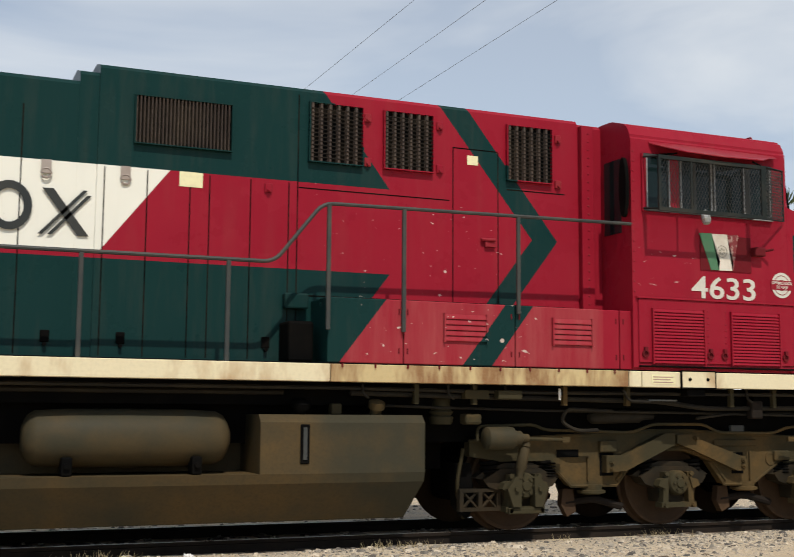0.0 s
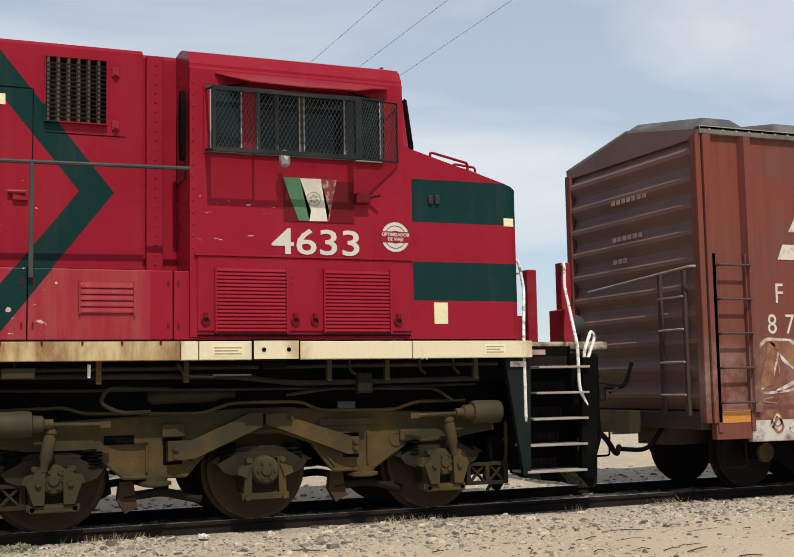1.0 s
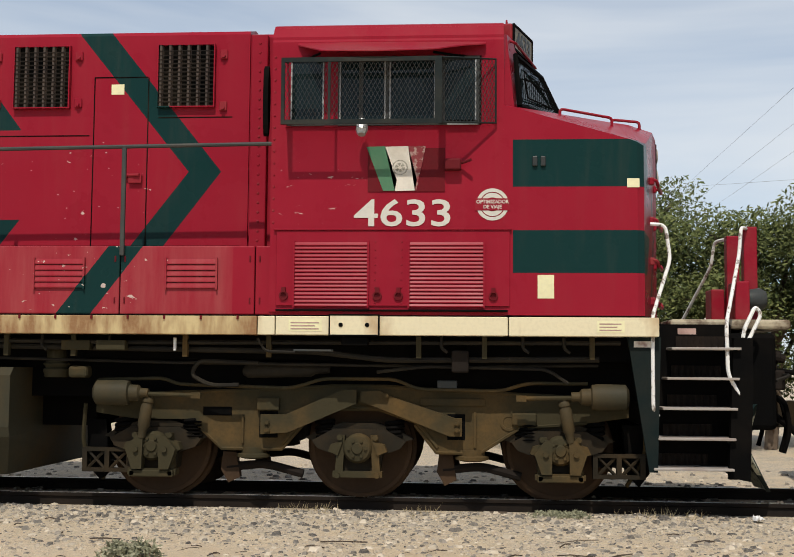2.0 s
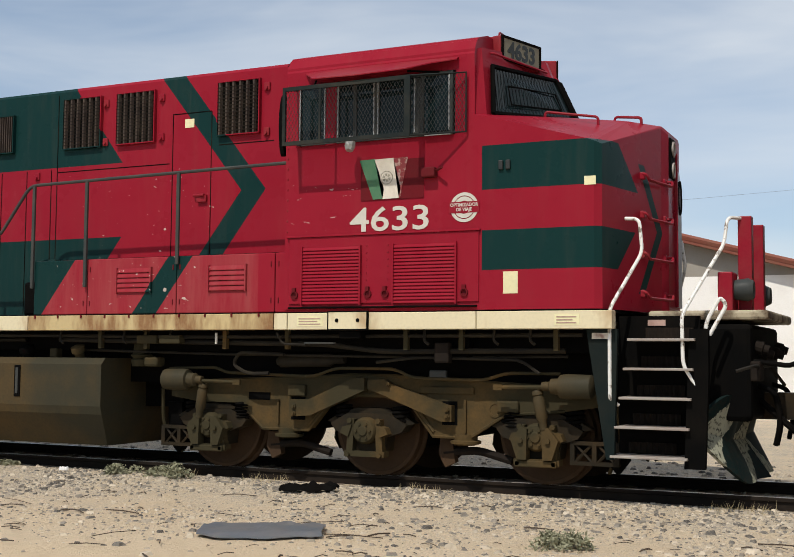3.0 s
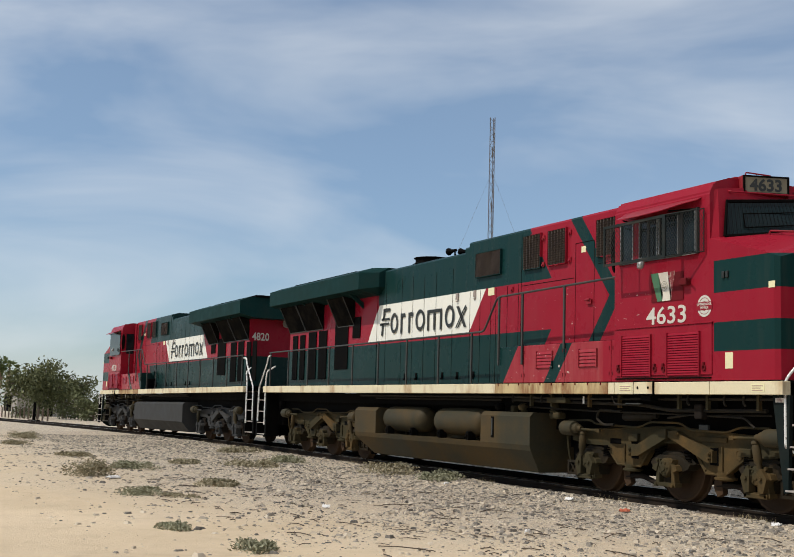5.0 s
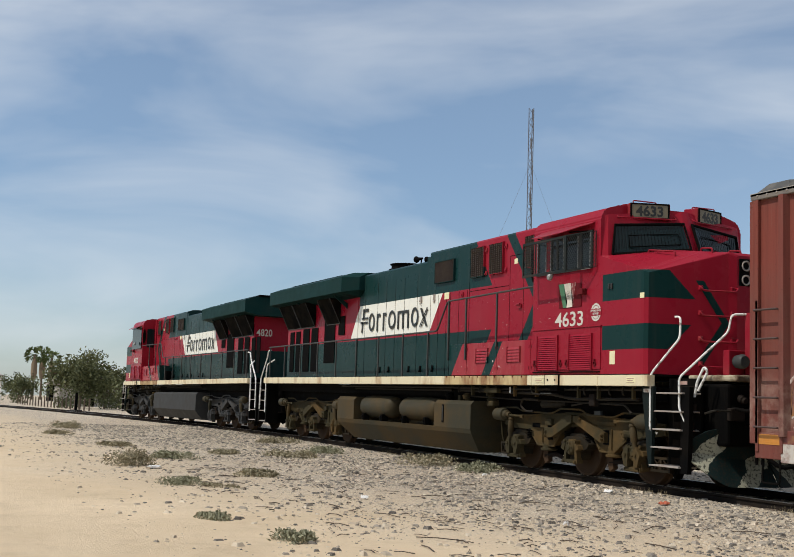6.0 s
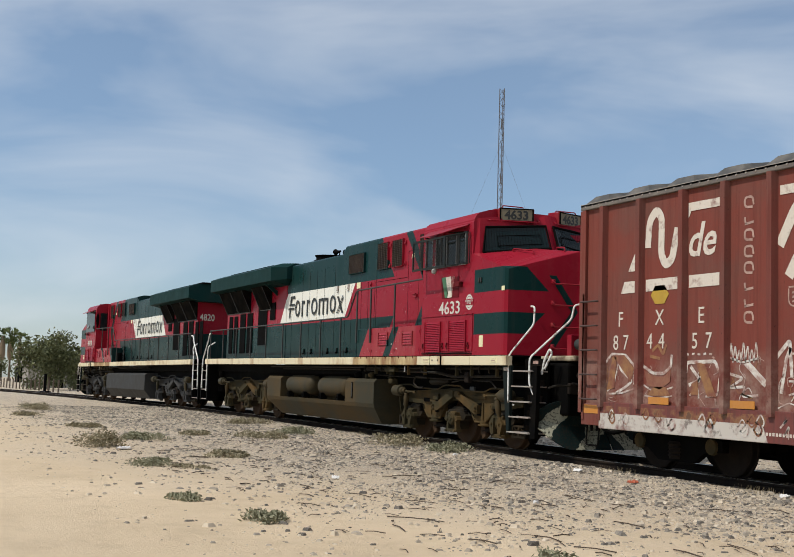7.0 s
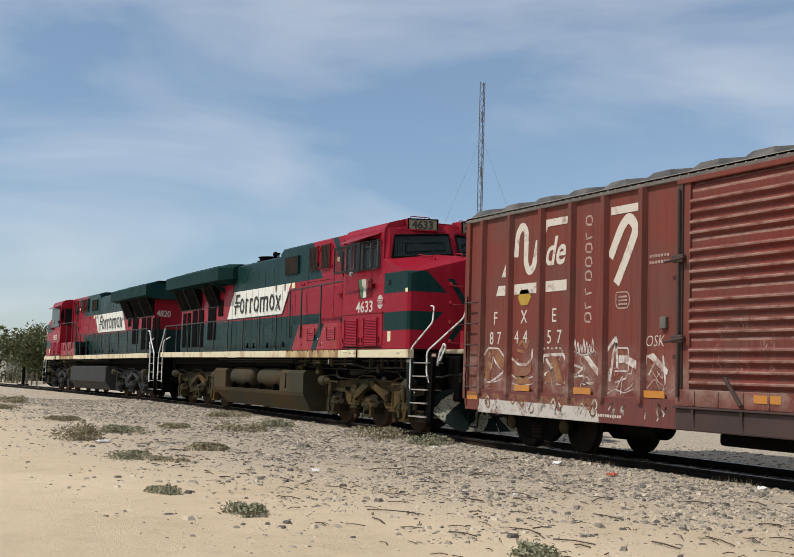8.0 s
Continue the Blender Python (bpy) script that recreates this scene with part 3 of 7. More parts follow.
        for k, ax in ((-1, -2.11), (1, 2.03)):
            # brake cylinder and push rod
            a = X(k * 2.42)
            d = -flip * k
            bm = lathe(bmesh.new(), (a + k * flip * 0.27, s * 1.3, 1.07), (d, 0, 0), [(0, 0.085), (0.03, 0.125), (0.30, 0.13), (0.36, 0.12), (0.37, 0.085), (0.46, 0.08), (0.48, 0.05), (0.56, 0.045)], 20)
            part("brake_cylinder", bm, "tank", loco, smooth=True)
            bm = rod(bmesh.new(), (a - k * flip * 0.27, s * 1.3, 1.06), (a - k * flip * 0.78, s * 1.3, 1.05), 0.022)
            box(bm, a - k * flip * 0.78 - 0.05, a - k * flip * 0.78 + 0.05, s * 1.3 - 0.02, s * 1.3 + 0.02, 1.02, 1.08)
            part("push_rod", bm, steel, loco)
            # damper leaning to the journal box
            u = X(ax)
            p0, p1 = Vector((u + 0.03 * k, s * 1.26, 1.03)), Vector((u + 0.10 * k * flip, s * 1.24, 0.62))
            bm = lathe(bmesh.new(), p0, p1 - p0, [(0, 0.045), (0.02, 0.06), (0.05, 0.06), (0.06, 0.048), (0.10, 0.062), (0.3, 0.062), (0.33, 0.045), (0.42, 0.04)], 14)
            part("damper", bm, "tank", loco, smooth=True)
            for q in (-1, 1):
                bm = prism_xz(bmesh.new(), [(u + q * 0.09, 0.30), (u + q * 0.19, 0.30), (u + q * 0.26, 0.50), (u + q * 0.15, 0.64), (u + q * 0.08, 0.62)], s * 1.14, s * 1.27)
                part("damper_seat", bm, steel, loco)
                part("bolt", rod(bmesh.new(), (u + q * 0.15, s * 1.26, 0.50), (u + q * 0.15, s * 1.30, 0.50), 0.028, 8), steel, loco)
            part("seat_bar", slab(u - 0.23, u + 0.23, s * 1.12, s * 1.24, 0.22, 0.29, 0.012), steel, loco)
            part("seat_pin", rod(bmesh.new(), (u - 0.1, s * 1.2, 0.58), (u + 0.1, s * 1.2, 0.58), 0.035, 8), steel, loco)
            # brake hanger and shoe hung before the outer wheel
            w = X(k * 2.78)
            bm = bmesh.new()
            prism_xz(bm, [(w - 0.1, 0.78), (w + 0.1, 0.78), (w + 0.16, 0.3), (w + 0.05, 0.16), (w - 0.08, 0.3)], s * 0.8, s * 0.95)
            box(bm, w - 0.42 if k * flip > 0 else w - 0.02, w + 0.02 if k * flip > 0 else w + 0.42, s * 0.98 - 0.04, s * 0.98 + 0.04, 0.36, 0.50)
            part("brake_hanger", bm, "black", loco)
        for bx in (-1.1, 1.15):
            part("spring_cup", lathe(bmesh.new(), (X(bx), s * 0.98, 0.40), (0, 0, 1), [(0, 0.1), (0.02, 0.17), (0.05, 0.17), (0.06, 0.13), (0.12, 0.13)], 16), steel, loco, smooth=True)
            bm = prism_xz(bmesh.new(), [(X(bx) - 0.34, 0.46), (X(bx) - 0.20, 0.46), (X(bx) - 0.16, 0.2), (X(bx) - 0.28, 0.14), (X(bx) - 0.36, 0.28)], s * 0.8, s * 0.9)
            part("brake_shoe", bm, "wheel", loco)
            part("brake_beam", tube(bmesh.new(), soft([(X(bx) - 0.3, s * 0.86, 0.3), (X(bx) + 0.1, s * 0.86, 0.34), (X(bx) + 0.5, s * 0.86, 0.24)], 0.1), 0.045, 8), "rail_steel", loco)
        # raised lip along the frame's top; black slabs paint the shaded link-end recesses
        lip = [(-2.75, 1.03), (-1.9, 1.07), (-0.9, 1.11), (-0.25, 1.15), (0.25, 1.15), (0.9, 1.11), (1.9, 1.07), (2.72, 1.03)]
        part("frame_lip", tube(bmesh.new(), [(X(x), s * 1.05, z) for x, z in lip], 0.022, 6), steel, loco)
        part("link_pocket", slab(X(-1.03), X(-0.84), s * 1.06, s * 1.066, 0.62, 0.89), "black", loco)
        part("link_pocket", slab(X(0.9), X(1.08), s * 1.06, s * 1.066, 0.62, 0.88), "black", loco)
        arch = [(-0.80, 0.56), (-0.58, 0.81), (-0.2, 0.93), (0.2, 0.93), (0.58, 0.81), (0.80, 0.54)]
        part("arch_lip", tube(bmesh.new(), [(X(x), s * 1.06, z) for x, z in arch], 0.024, 6), steel, loco)
        # welded ribs and a lit lower flange of the side frame
        low_edge = [(-1.74, 0.80), (-1.42, 0.505), (-0.80, 0.505), (-0.57, 0.77)]
        part("flange", tube(bmesh.new(), [(X(x), s * 1.05, z) for x, z in low_edge], 0.022, 6), steel, loco)
        low_edge = [(0.57, 0.77), (0.79, 0.49), (1.22, 0.485), (1.63, 0.745), (2.3, 0.805)]
        part("flange", tube(bmesh.new(), [(X(x), s * 1.05, z) for x, z in low_edge], 0.022, 6), steel, loco)
        for bx, z0, z1 in ((-1.2, 0.56, 0.84), (1.18, 0.54, 0.9)):
            part("rib", slab(X(bx) - 0.012, X(bx) + 0.012, s * 1.06, s * 1.09, z0, z1, 0.004, 1), steel, loco)
        # cast mark, oval slot and the pierced plates at the frame's ends
        part("cast_mark", lathe(bmesh.new(), (X(1.52), s * 1.06, 0.80), (0, s, 0), [(0, 0.085), (0.012, 0.085), (0.013, 0.06), (0.006, 0.055), (0.007, 0.01)], 16), steel, loco)
        part("frame_slot", slab(X(-1.62), X(-1.32), s * 1.06, s * 1.066, 0.84, 0.93, 0.002), "black", loco)
        for k in (-1, 1):
            w = X(k * 2.62)
            bm = bmesh.new()
            for q0, q1, z0, z1 in ((-0.26, 0.26, 0.25, 0.29), (-0.26, 0.26, 0.46, 0.50), (-0.26, -0.21, 0.29, 0.46), (0.21, 0.26, 0.29, 0.46), (-0.025, 0.025, 0.29, 0.46)):
                box(bm, w + q0, w + q1, min(s * 1.0, s * 1.08), max(s * 1.0, s * 1.08), z0, z1)
            for q in (-0.12, 0.12):
                tube(bm, [(w + q - 0.09, s * 1.05, 0.28), (w + q + 0.09, s * 1.05, 0.47)], 0.018, 5)
                tube(bm, [(w + q + 0.09, s * 1.05, 0.28), (w + q - 0.09, s * 1.05, 0.47)], 0.018, 5)
            part("pierced_plate", bm, "casting", loco)
            for q in range(5):
                part("spring_ring", lathe(bmesh.new(), (X(k * 1.72), s * 1.02, 0.62 + q * 0.036), (0, 0, 1), [(0, 0.09), (0.009, 0.105), (0.018, 0.09)], 14), "black", loco)
            part("sand_pipe", tube(bmesh.new(), soft([(X(k * 2.85), s * 1.1, 0.95), (X(k * 2.9), s * 1.02, 0.5), (X(k * 2.72), s * 0.85, 0.16)], 0.15), 0.022, 6), steel, loco)
        # air pipe bent along the top of the frame
        path = soft([(X(-2.72), s * 1.2, 1.04), (X(-2.72), s * 1.2, 1.20), (X(-2.0), s * 1.2, 1.22), (X(-1.85), s * 1.2, 1.16), (X(-0.66), s * 1.2, 1.13), (X(-0.36), s * 1.2, 1.23), (X(0.38), s * 1.2, 1.23),
                     (X(0.6), s * 1.2, 1.13), (X(1.45), s * 1.2, 1.12), (X(1.7), s * 1.2, 1.2), (X(2.3), s * 1.2, 1.2)], 0.1)
        part("air_pipe", tube(bmesh.new(), path, 0.018, 6), steel, loco)
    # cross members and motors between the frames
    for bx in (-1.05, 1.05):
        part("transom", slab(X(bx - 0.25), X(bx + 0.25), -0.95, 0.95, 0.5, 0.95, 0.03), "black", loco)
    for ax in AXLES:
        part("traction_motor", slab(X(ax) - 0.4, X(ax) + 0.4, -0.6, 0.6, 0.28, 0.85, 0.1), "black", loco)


def grille(loco, x0, x1, z0, z1, y, s, bars):
    part("grille_back", slab(x0, x1, y, y + s * 0.012, z0, z1), "dark", loco)
    bm = bmesh.new()
    step = (x1 - x0) / bars
    for i in range(bars):
        a = x0 + i * step
        prism_xy(bm, [(a, y + s * 0.012), (a + step * 0.5, y + s * 0.012), (a + step * 0.36, y + s * 0.05), (a + step * 0.14, y + s * 0.05)], z0, z1)
    part("grille_bar", bm, "grille", loco)
    bm = bmesh.new()
    w = 0.012
    for a, b, c, d in ((x0 - w, x1 + w, z1, z1 + w), (x0 - w, x1 + w, z0 - w, z0), (x0 - w, x0, z0, z1), (x1, x1 + w, z0, z1)):
        box(bm, a, b, min(y, y + s * 0.055), max(y, y + s * 0.055), c, d)
    return bm


def louvre(loco, x0, x1, z0, z1, y, s, n, material):
    part("louvre_gap", slab(x0 + 0.01, x1 - 0.01, y, y + s * 0.006, z0 + 0.01, z1 - 0.01), "dark", loco)
    bm = bmesh.new()
    h = (z1 - z0) / n
    for i in range(n):
        z = z0 + i * h
        prism_yz(bm, [(y + s * 0.003, z + h * 0.97), (y + s * 0.010, z + h * 1.0), (y + s * 0.024, z + h * 0.30), (y + s * 0.024, z + h * 0.12), (y + s * 0.016, z + h * 0.06)], x0, x1)
    for a, b in ((x0 - 0.018, x0), (x1, x1 + 0.018)):
        box(bm, a, b, min(y, y + s * 0.036), max(y, y + s * 0.036), z0 - 0.01, z1 + 0.01)
    part("louvre", bm, material, loco)


def seam(bm, x0, x1, z0, z1, y, s, w=0.011):
    """A door's dark joint, standing 2 mm proud."""
    box(bm, x0, x1, min(y, y + s * 0.003), max(y, y + s * 0.003), z0, z1)


def locomotive(name, label, paint, front_text, text_side, steel, has_guard):
    L = holder(name, label, "locomotive", "diesel locomotives")
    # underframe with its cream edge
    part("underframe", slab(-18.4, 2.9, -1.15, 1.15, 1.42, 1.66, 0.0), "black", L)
    for s in (-1, 1):
        y = s * 1.6
        for a, b in ((-18.4, -14.3), (-14.29, -9.6), (-9.59, -4.62), (-4.61, -0.97), (-0.96, -0.79), (-0.78, 1.5), (1.51, 2.95)):
            part("sill", slab(a, b, y, s * 1.45, 1.66, 1.845, 0.006, 1), "sill_rust" if a == -4.61 else "sill", L)
        for k in range(10):
            part("sill_clip", slab(-4.5 + k * 0.37, -4.48 + k * 0.37, y, y + s * 0.012, 1.81, 1.85), "maroon", L)
        bm = bmesh.new()
        box(bm, -0.235, 0.235, min(y, y + s * 0.03), max(y, y + s * 0.03), 1.665, 1.85)
        part("jacking_pad", bm, "sill", L, "cream jacking pad outlined in black")
        bm = bmesh.new()
        for a, b, c, d in ((-0.25, 0.25, 1.85, 1.865), (-0.25, 0.25, 1.65, 1.665), (-0.25, -0.235, 1.665, 1.85), (0.235, 0.25, 1.665, 1.85)):
            box(bm, a, b, min(y, y + s * 0.032), max(y, y + s * 0.032), c, d)
        for k in (-0.13, 0.13):
            lathe(bm, (k, y + s * 0.028, 1.76), (0, s, 0), [(0, 0.022), (0.008, 0.022)], 10)
        part("pad_outline", bm, "black", L)
        part("pad_foot", slab(-0.13, 0.13, s * 1.3, s * 1.58, 1.56, 1.645, 0.01), "black", L)
        for a, b in ((-0.65, -0.32), (2.36, 2.62)):
            part("sticker", slab(a, b, y, y + s * 0.004, 1.70, 1.81), "label", L)
            for k in range(3):
                part("print_bar", slab(a + 0.02, b - 0.03 - 0.04 * (k % 2), y + s * 0.004, y + s * 0.006, 1.715 + k * 0.03, 1.727 + k * 0.03), "faint", L)
        part("step_label", slab(2.72, 2.92, s * 1.5, s * 1.506, 1.56, 1.62), "faded", L, "white printed label")
        part("step_label", lathe(bmesh.new(), (2.95, s * 1.06, 1.42), (0, s, 0), [(0, 0.075), (0.004, 0.075)], 16), "frame_alu", L)
        part("warning_plate", slab(3.2, 3.38, s * 1.13, s * 1.136, 1.70, 1.76), "faint", L, "pink warning label")
        # cutouts, lamps and cocks that hang below the sill
        for x in (-4.2, -3.2, -2.5, 0.85, 1.65, 2.05):
            part("drain_cock", tube(bmesh.new(), soft([(x, s * 1.44, 1.66), (x, s * 1.46, 1.54), (x + 0.06, s * 1.47, 1.5)], 0.04), 0.016, 6), "pipe", L)
        part("pipe_guard", slab(-0.62, -0.22, s * 1.46, s * 1.5, 1.5, 1.52, 0.006), "frame_alu", L)
        part("junction_box", slab(-2.62, -2.32, s * 1.40, s * 1.52, 1.50, 1.60, 0.012), "grime", L)
        part("junction_box", slab(0.95, 1.12, s * 1.3, s * 1.42, 1.30, 1.52, 0.02), "rail_steel", L)
        part("junction_box", slab(0.80, 1.0, s * 1.15, s * 1.2, 1.12, 1.22, 0.01), "frame_alu", L)
        part("valve_block", slab(-2.95, -2.75, s * 1.2, s * 1.38, 1.22, 1.34, 0.03), "grime", L)
    part("deck", slab(-18.4, 2.9, -1.5, 1.5, 1.83, 1.86), "black", L)

    # long hood
    W_ = 0.94
    roof = [(-W_, 1.86), (-W_, 4.88), (-W_ + 0.03, 4.92), (-W_ + 0.3, 5.0), (W_ - 0.3, 5.0), (W_ - 0.03, 4.92), (W_, 4.88), (W_, 1.86)]
    tall = [(y, z if z < 2 else z + 0.0) for y, z in roof]
    part("hood", prism_yz(bmesh.new(), tall, -6.95, -1.22), paint, L)
    part("cab_link", prism_yz(bmesh.new(), [(y * 0.97, z if z < 2 else z - 0.03) for y, z in roof], -1.219, -0.862), paint, L)
    low = [(y * 0.985, z if z < 2 else z - 0.2) for y, z in roof]
    part("engine_hood", prism_yz(bmesh.new(), low, -11.7, -6.955), paint, L)
    # collar where the tall hood steps down
    bm = prism_yz(bmesh.new(), [(y * 0.99, z if z < 2 else z - 0.09) for y, z in roof], -7.15, -6.952)
    part("hood_step", bm, paint, L)
    # radiator cabin with its flared wings
    rad = [(-W_, 1.86), (-W_, 4.2), (-1.52, 4.26), (-1.52, 4.66), (-1.1, 4.80), (1.1, 4.80), (1.52, 4.66), (1.52, 4.26), (W_, 4.2), (W_, 1.86)]
    end, wing_end = (-18.0, -18.35) if has_guard else (-16.9, -17.5)
    body = [(-W_, 1.86), (-W_, 4.3), (W_, 4.3), (W_, 1.86)]
    part("radiator_cabin", prism_yz(bmesh.new(), body, end, -11.705), paint, L)
    wing = [(-0.95, 4.12), (-1.52, 4.24), (-1.52, 4.66), (-1.15, 4.80), (1.15, 4.80), (1.52, 4.66), (1.52, 4.24), (0.95, 4.12)]
    part("radiator", hull(bmesh.new(), [[(wing_end, y, z) for y, z in wing], [(-11.6, y, z) for y, z in wing], [(-11.3, y * 0.72, max(z, 4.3)) for y, z in wing]]), "green", L, "flared dark green radiator housing")
    part("radiator_top", hull(bmesh.new(), [[(x, y, z) for x, y in ((-17.6, -1.0), (-13.0, -1.0), (-13.0, 1.0), (-17.6, 1.0))] for z in (4.802, 4.86)]), "black", L)
    for s in (-1, 1):
        # intake screens hung under the wings, their shade put in as near-black fill
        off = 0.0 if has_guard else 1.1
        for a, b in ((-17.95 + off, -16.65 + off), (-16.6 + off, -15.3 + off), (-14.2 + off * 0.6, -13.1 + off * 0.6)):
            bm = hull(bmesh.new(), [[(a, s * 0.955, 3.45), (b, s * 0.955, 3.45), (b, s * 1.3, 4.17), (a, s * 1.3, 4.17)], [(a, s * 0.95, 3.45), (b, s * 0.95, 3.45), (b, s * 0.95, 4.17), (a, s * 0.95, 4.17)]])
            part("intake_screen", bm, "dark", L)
            bm = bmesh.new()
            for x in (a, b):
                tube(bm, [(x, s * 0.96, 3.44), (x, s * 1.32, 4.18)], 0.014, 6)
            tube(bm, [(a, s * 0.96, 3.44), (b, s * 0.96, 3.44)], 0.014, 6)
            part("screen_frame", bm, "frame_alu", L)
        for x in (-16.0, -12.6):
            bm = hull(bmesh.new(), [[(x, s * 0.95, 3.85), (x + 0.06, s * 0.95, 3.85), (x + 0.06, s * 1.45, 4.26), (x, s * 1.45, 4.26)], [(x, s * 0.95, 4.0), (x + 0.06, s * 0.95, 4.0), (x + 0.06, s * 1.3, 4.26), (x, s * 1.3, 4.26)]])
            part("wing_bracket", bm, "green", L)
        # tall louvred doors of the radiator cabin
        for a, b, c, d in ((-17.7, -17.3, 2.05, 3.35), (-17.1, -16.7, 2.05, 3.35), (-16.4, -15.8, 2.05, 3.4), (-15.6, -15.0, 2.05, 3.4), (-14.4, -13.5, 2.3, 3.6), (-13.2, -12.7, 3.1, 3.65)):
            part("dark_louvre_door", slab(a, b, s * 0.94, s * 0.965, c, d, 0.006, 1), "black", L)
        # engine room doors with joints, hinges and latches
        bm = bmesh.new()
        for x in (-11.2, -10.3, -9.7, -9.1, -8.5, -7.7, -6.88, -6.44, -5.99, -5.78, -5.33, -4.9):
            seam(bm, x, x + 0.013, 1.9, 4.42 if x < -7 else 3.84, s * (0.9261 if x < -7 else 0.94), s)
        seam(bm, -4.8, -4.787, 1.9, 4.84, s * 0.94, s)
        for x0, x1, z in ((-4.78, -2.95, 3.79), (-2.2, -1.4, 3.98), (-2.91, -2.32, 4.42), (-4.78, -1.3, 2.6)):
            seam(bm, x0, x1, z, z + 0.012, s * 0.94, s)
        for x in (-2.91, -2.32):
            seam(bm, x, x + 0.012, 2.6, 4.42, s * 0.94, s)
        part("door_joint", bm, "dark", L)
        for x, z in ((-7.4, 2.02), (-6.66, 2.02), (-5.13, 2.02), (-9.4, 2.02), (-8.1, 2.02), (-10.0, 2.02)):
            yy = s * (0.926 if x < -7 else 0.94)
            bm = slab(x - 0.045, x + 0.045, yy, yy + s * 0.02, z, z + 0.12, 0.006, 1)
            rod(bm, (x, yy, z - 0.02), (x, yy + s * 0.05, z - 0.02), 0.02)
            part("door_latch", bm, "black", L)
        for x, z in ((-3.98, 4.66), (-3.98, 4.15), (-3.08, 4.66), (-3.08, 4.15), (-1.5, 4.66), (-1.5, 4.1), (-5.13, 3.76)):
            bm = slab(x - 0.04, x + 0.04, s * 0.94, s * 0.965, z - 0.05, z + 0.05, 0.006, 1)
            rod(bm, (x, s * 0.96, z - 0.02), (x, s * 0.99, z - 0.02), 0.02)
            part("latch", bm, "red", L)
        bm = bmesh.new()
        box(bm, -2.5, -2.36, min(s * 0.94, s * 0.98), max(s * 0.94, s * 0.98), 3.28, 3.36)
        rod(bm, (-2.55, s * 0.97, 3.36), (-2.38, s * 0.99, 3.36), 0.02)
        part("door_handle", bm, "red", L)
        # grilles: one wide brownish, three tall
        bm = grille(L, -6.58, -5.56, 4.12, 4.62, s * 0.94, s, 26)
        part("grille_frame", bm, "green", L)
        for a, b in ((-4.67, -4.05), (-3.78, -3.18), (-2.2, -1.6)):
            bm = grille(L, a, b, 4.1, 4.76, s * 0.94, s, 6)
            part("grille_frame", bm, paint, L)
            bm = bmesh.new()
            for i in range(1, 14):
                z = 4.1 + i * 0.64 / 14
                box(bm, a, b, min(s * 0.99, s * 0.996), max(s * 0.99, s * 0.996), z - 0.004, z + 0.004)
            part("grille_wire", bm, "rail_steel", L)
        # low cabinets along the walkway
        for a, b in ((-4.62, -3.76), (-3.75, -2.40), (-2.39, -1.02), (-1.01, -0.8)):
            part("side_cabinet", slab(a, b, s * 0.9, s * 1.5, 1.862, 2.55, 0.012), paint, L)
        for a in (-3.27, -1.91):
            louvre(L, a, a + 0.5, 2.12, 2.42, s * 1.5, s, 5, paint)
        for x in (-3.81, -3.71, -2.445, -2.345, -1.065, -0.965):
            for z in (2.0, 2.42):
                part("hinge", rod(bmesh.new(), (x, s * 1.5, z - 0.03), (x, s * 1.5, z + 0.03), 0.009, 6), "maroon", L)
        part("sand_box", slab(-4.95, -4.68, s * 0.94, s * 1.05, 2.45, 2.62, 0.02), "green", L)
        part("switch_box", slab(-4.98, -4.7, s * 0.94, s * 1.3, 1.865, 2.3, 0.03), "black", L)
        part("sticker", slab(-2.72, -2.58, s * 0.94, s * 0.944, 4.24, 4.35), "label", L)
        part("sticker", slab(-6.1, -5.85, s * 0.94, s * 0.944, 3.7, 3.86), "label", L)
        for x in (-7.45, -6.66):
            bm = bmesh.new()
            tube(bm, ring((x, s * 0.955, 3.72), (0, 1, 0), 0.05, 10) , 0.012, 5)
            box(bm, x - 0.05, x + 0.05, min(s * 0.93, s * 0.96), max(s * 0.93, s * 0.96), 3.72, 3.86)
            part("lifting_eye", bm, "galv", L)
        # handrail with its stanchions
        y = s * 1.53
        rail = soft([(-18.1, y, 2.84), (-5.22, y, 2.88), (-4.7, y, 3.53), (-0.84, y, 3.58)], 0.12)
        part("handrail", tube(bmesh.new(), rail, 0.021, 8), "frame_alu", L, smooth=True)
        for x, zt, zb in [(-18.0 + i * 1.55, 2.85, 1.7) for i in range(7)] + [(-7.15, 2.86, 1.7), (-5.7, 2.87, 1.7), (-4.63, 3.52, 2.2), (-3.77, 3.54, 2.2), (-2.37, 3.55, 2.45)]:
            bm = slab(x - 0.022, x + 0.022, y - 0.018, y + 0.018, zb, zt, 0.005, 1)
            part("stanchion", bm, "frame_alu", L)

    # cab
    sec = [(-1.55, 1.862), (-1.55, 4.64), (-1.46, 4.80), (-1.15, 4.90), (1.15, 4.90), (1.46, 4.80), (1.55, 4.64), (1.55, 1.862)]
    def cab_ring(x, dx=0.0):
        return [(x + (dx if z > 3 else 0), y, z) for y, z in sec]
    bm = hull(bmesh.new(), [cab_ring(-0.86), cab_ring(1.48, -0.02)])
    bmesh.ops.bevel(bm, geom=[e for e in bm.edges if abs(e.verts[0].co.x - e.verts[1].co.x) > 1], offset=0.03, segments=2, affect="EDGES")
    part("cab", bm, paint, L)
    roof_pts = [(-1.56, 4.63), (-1.48, 4.76), (-1.1, 4.88), (1.1, 4.88), (1.48, 4.76), (1.56, 4.63)]
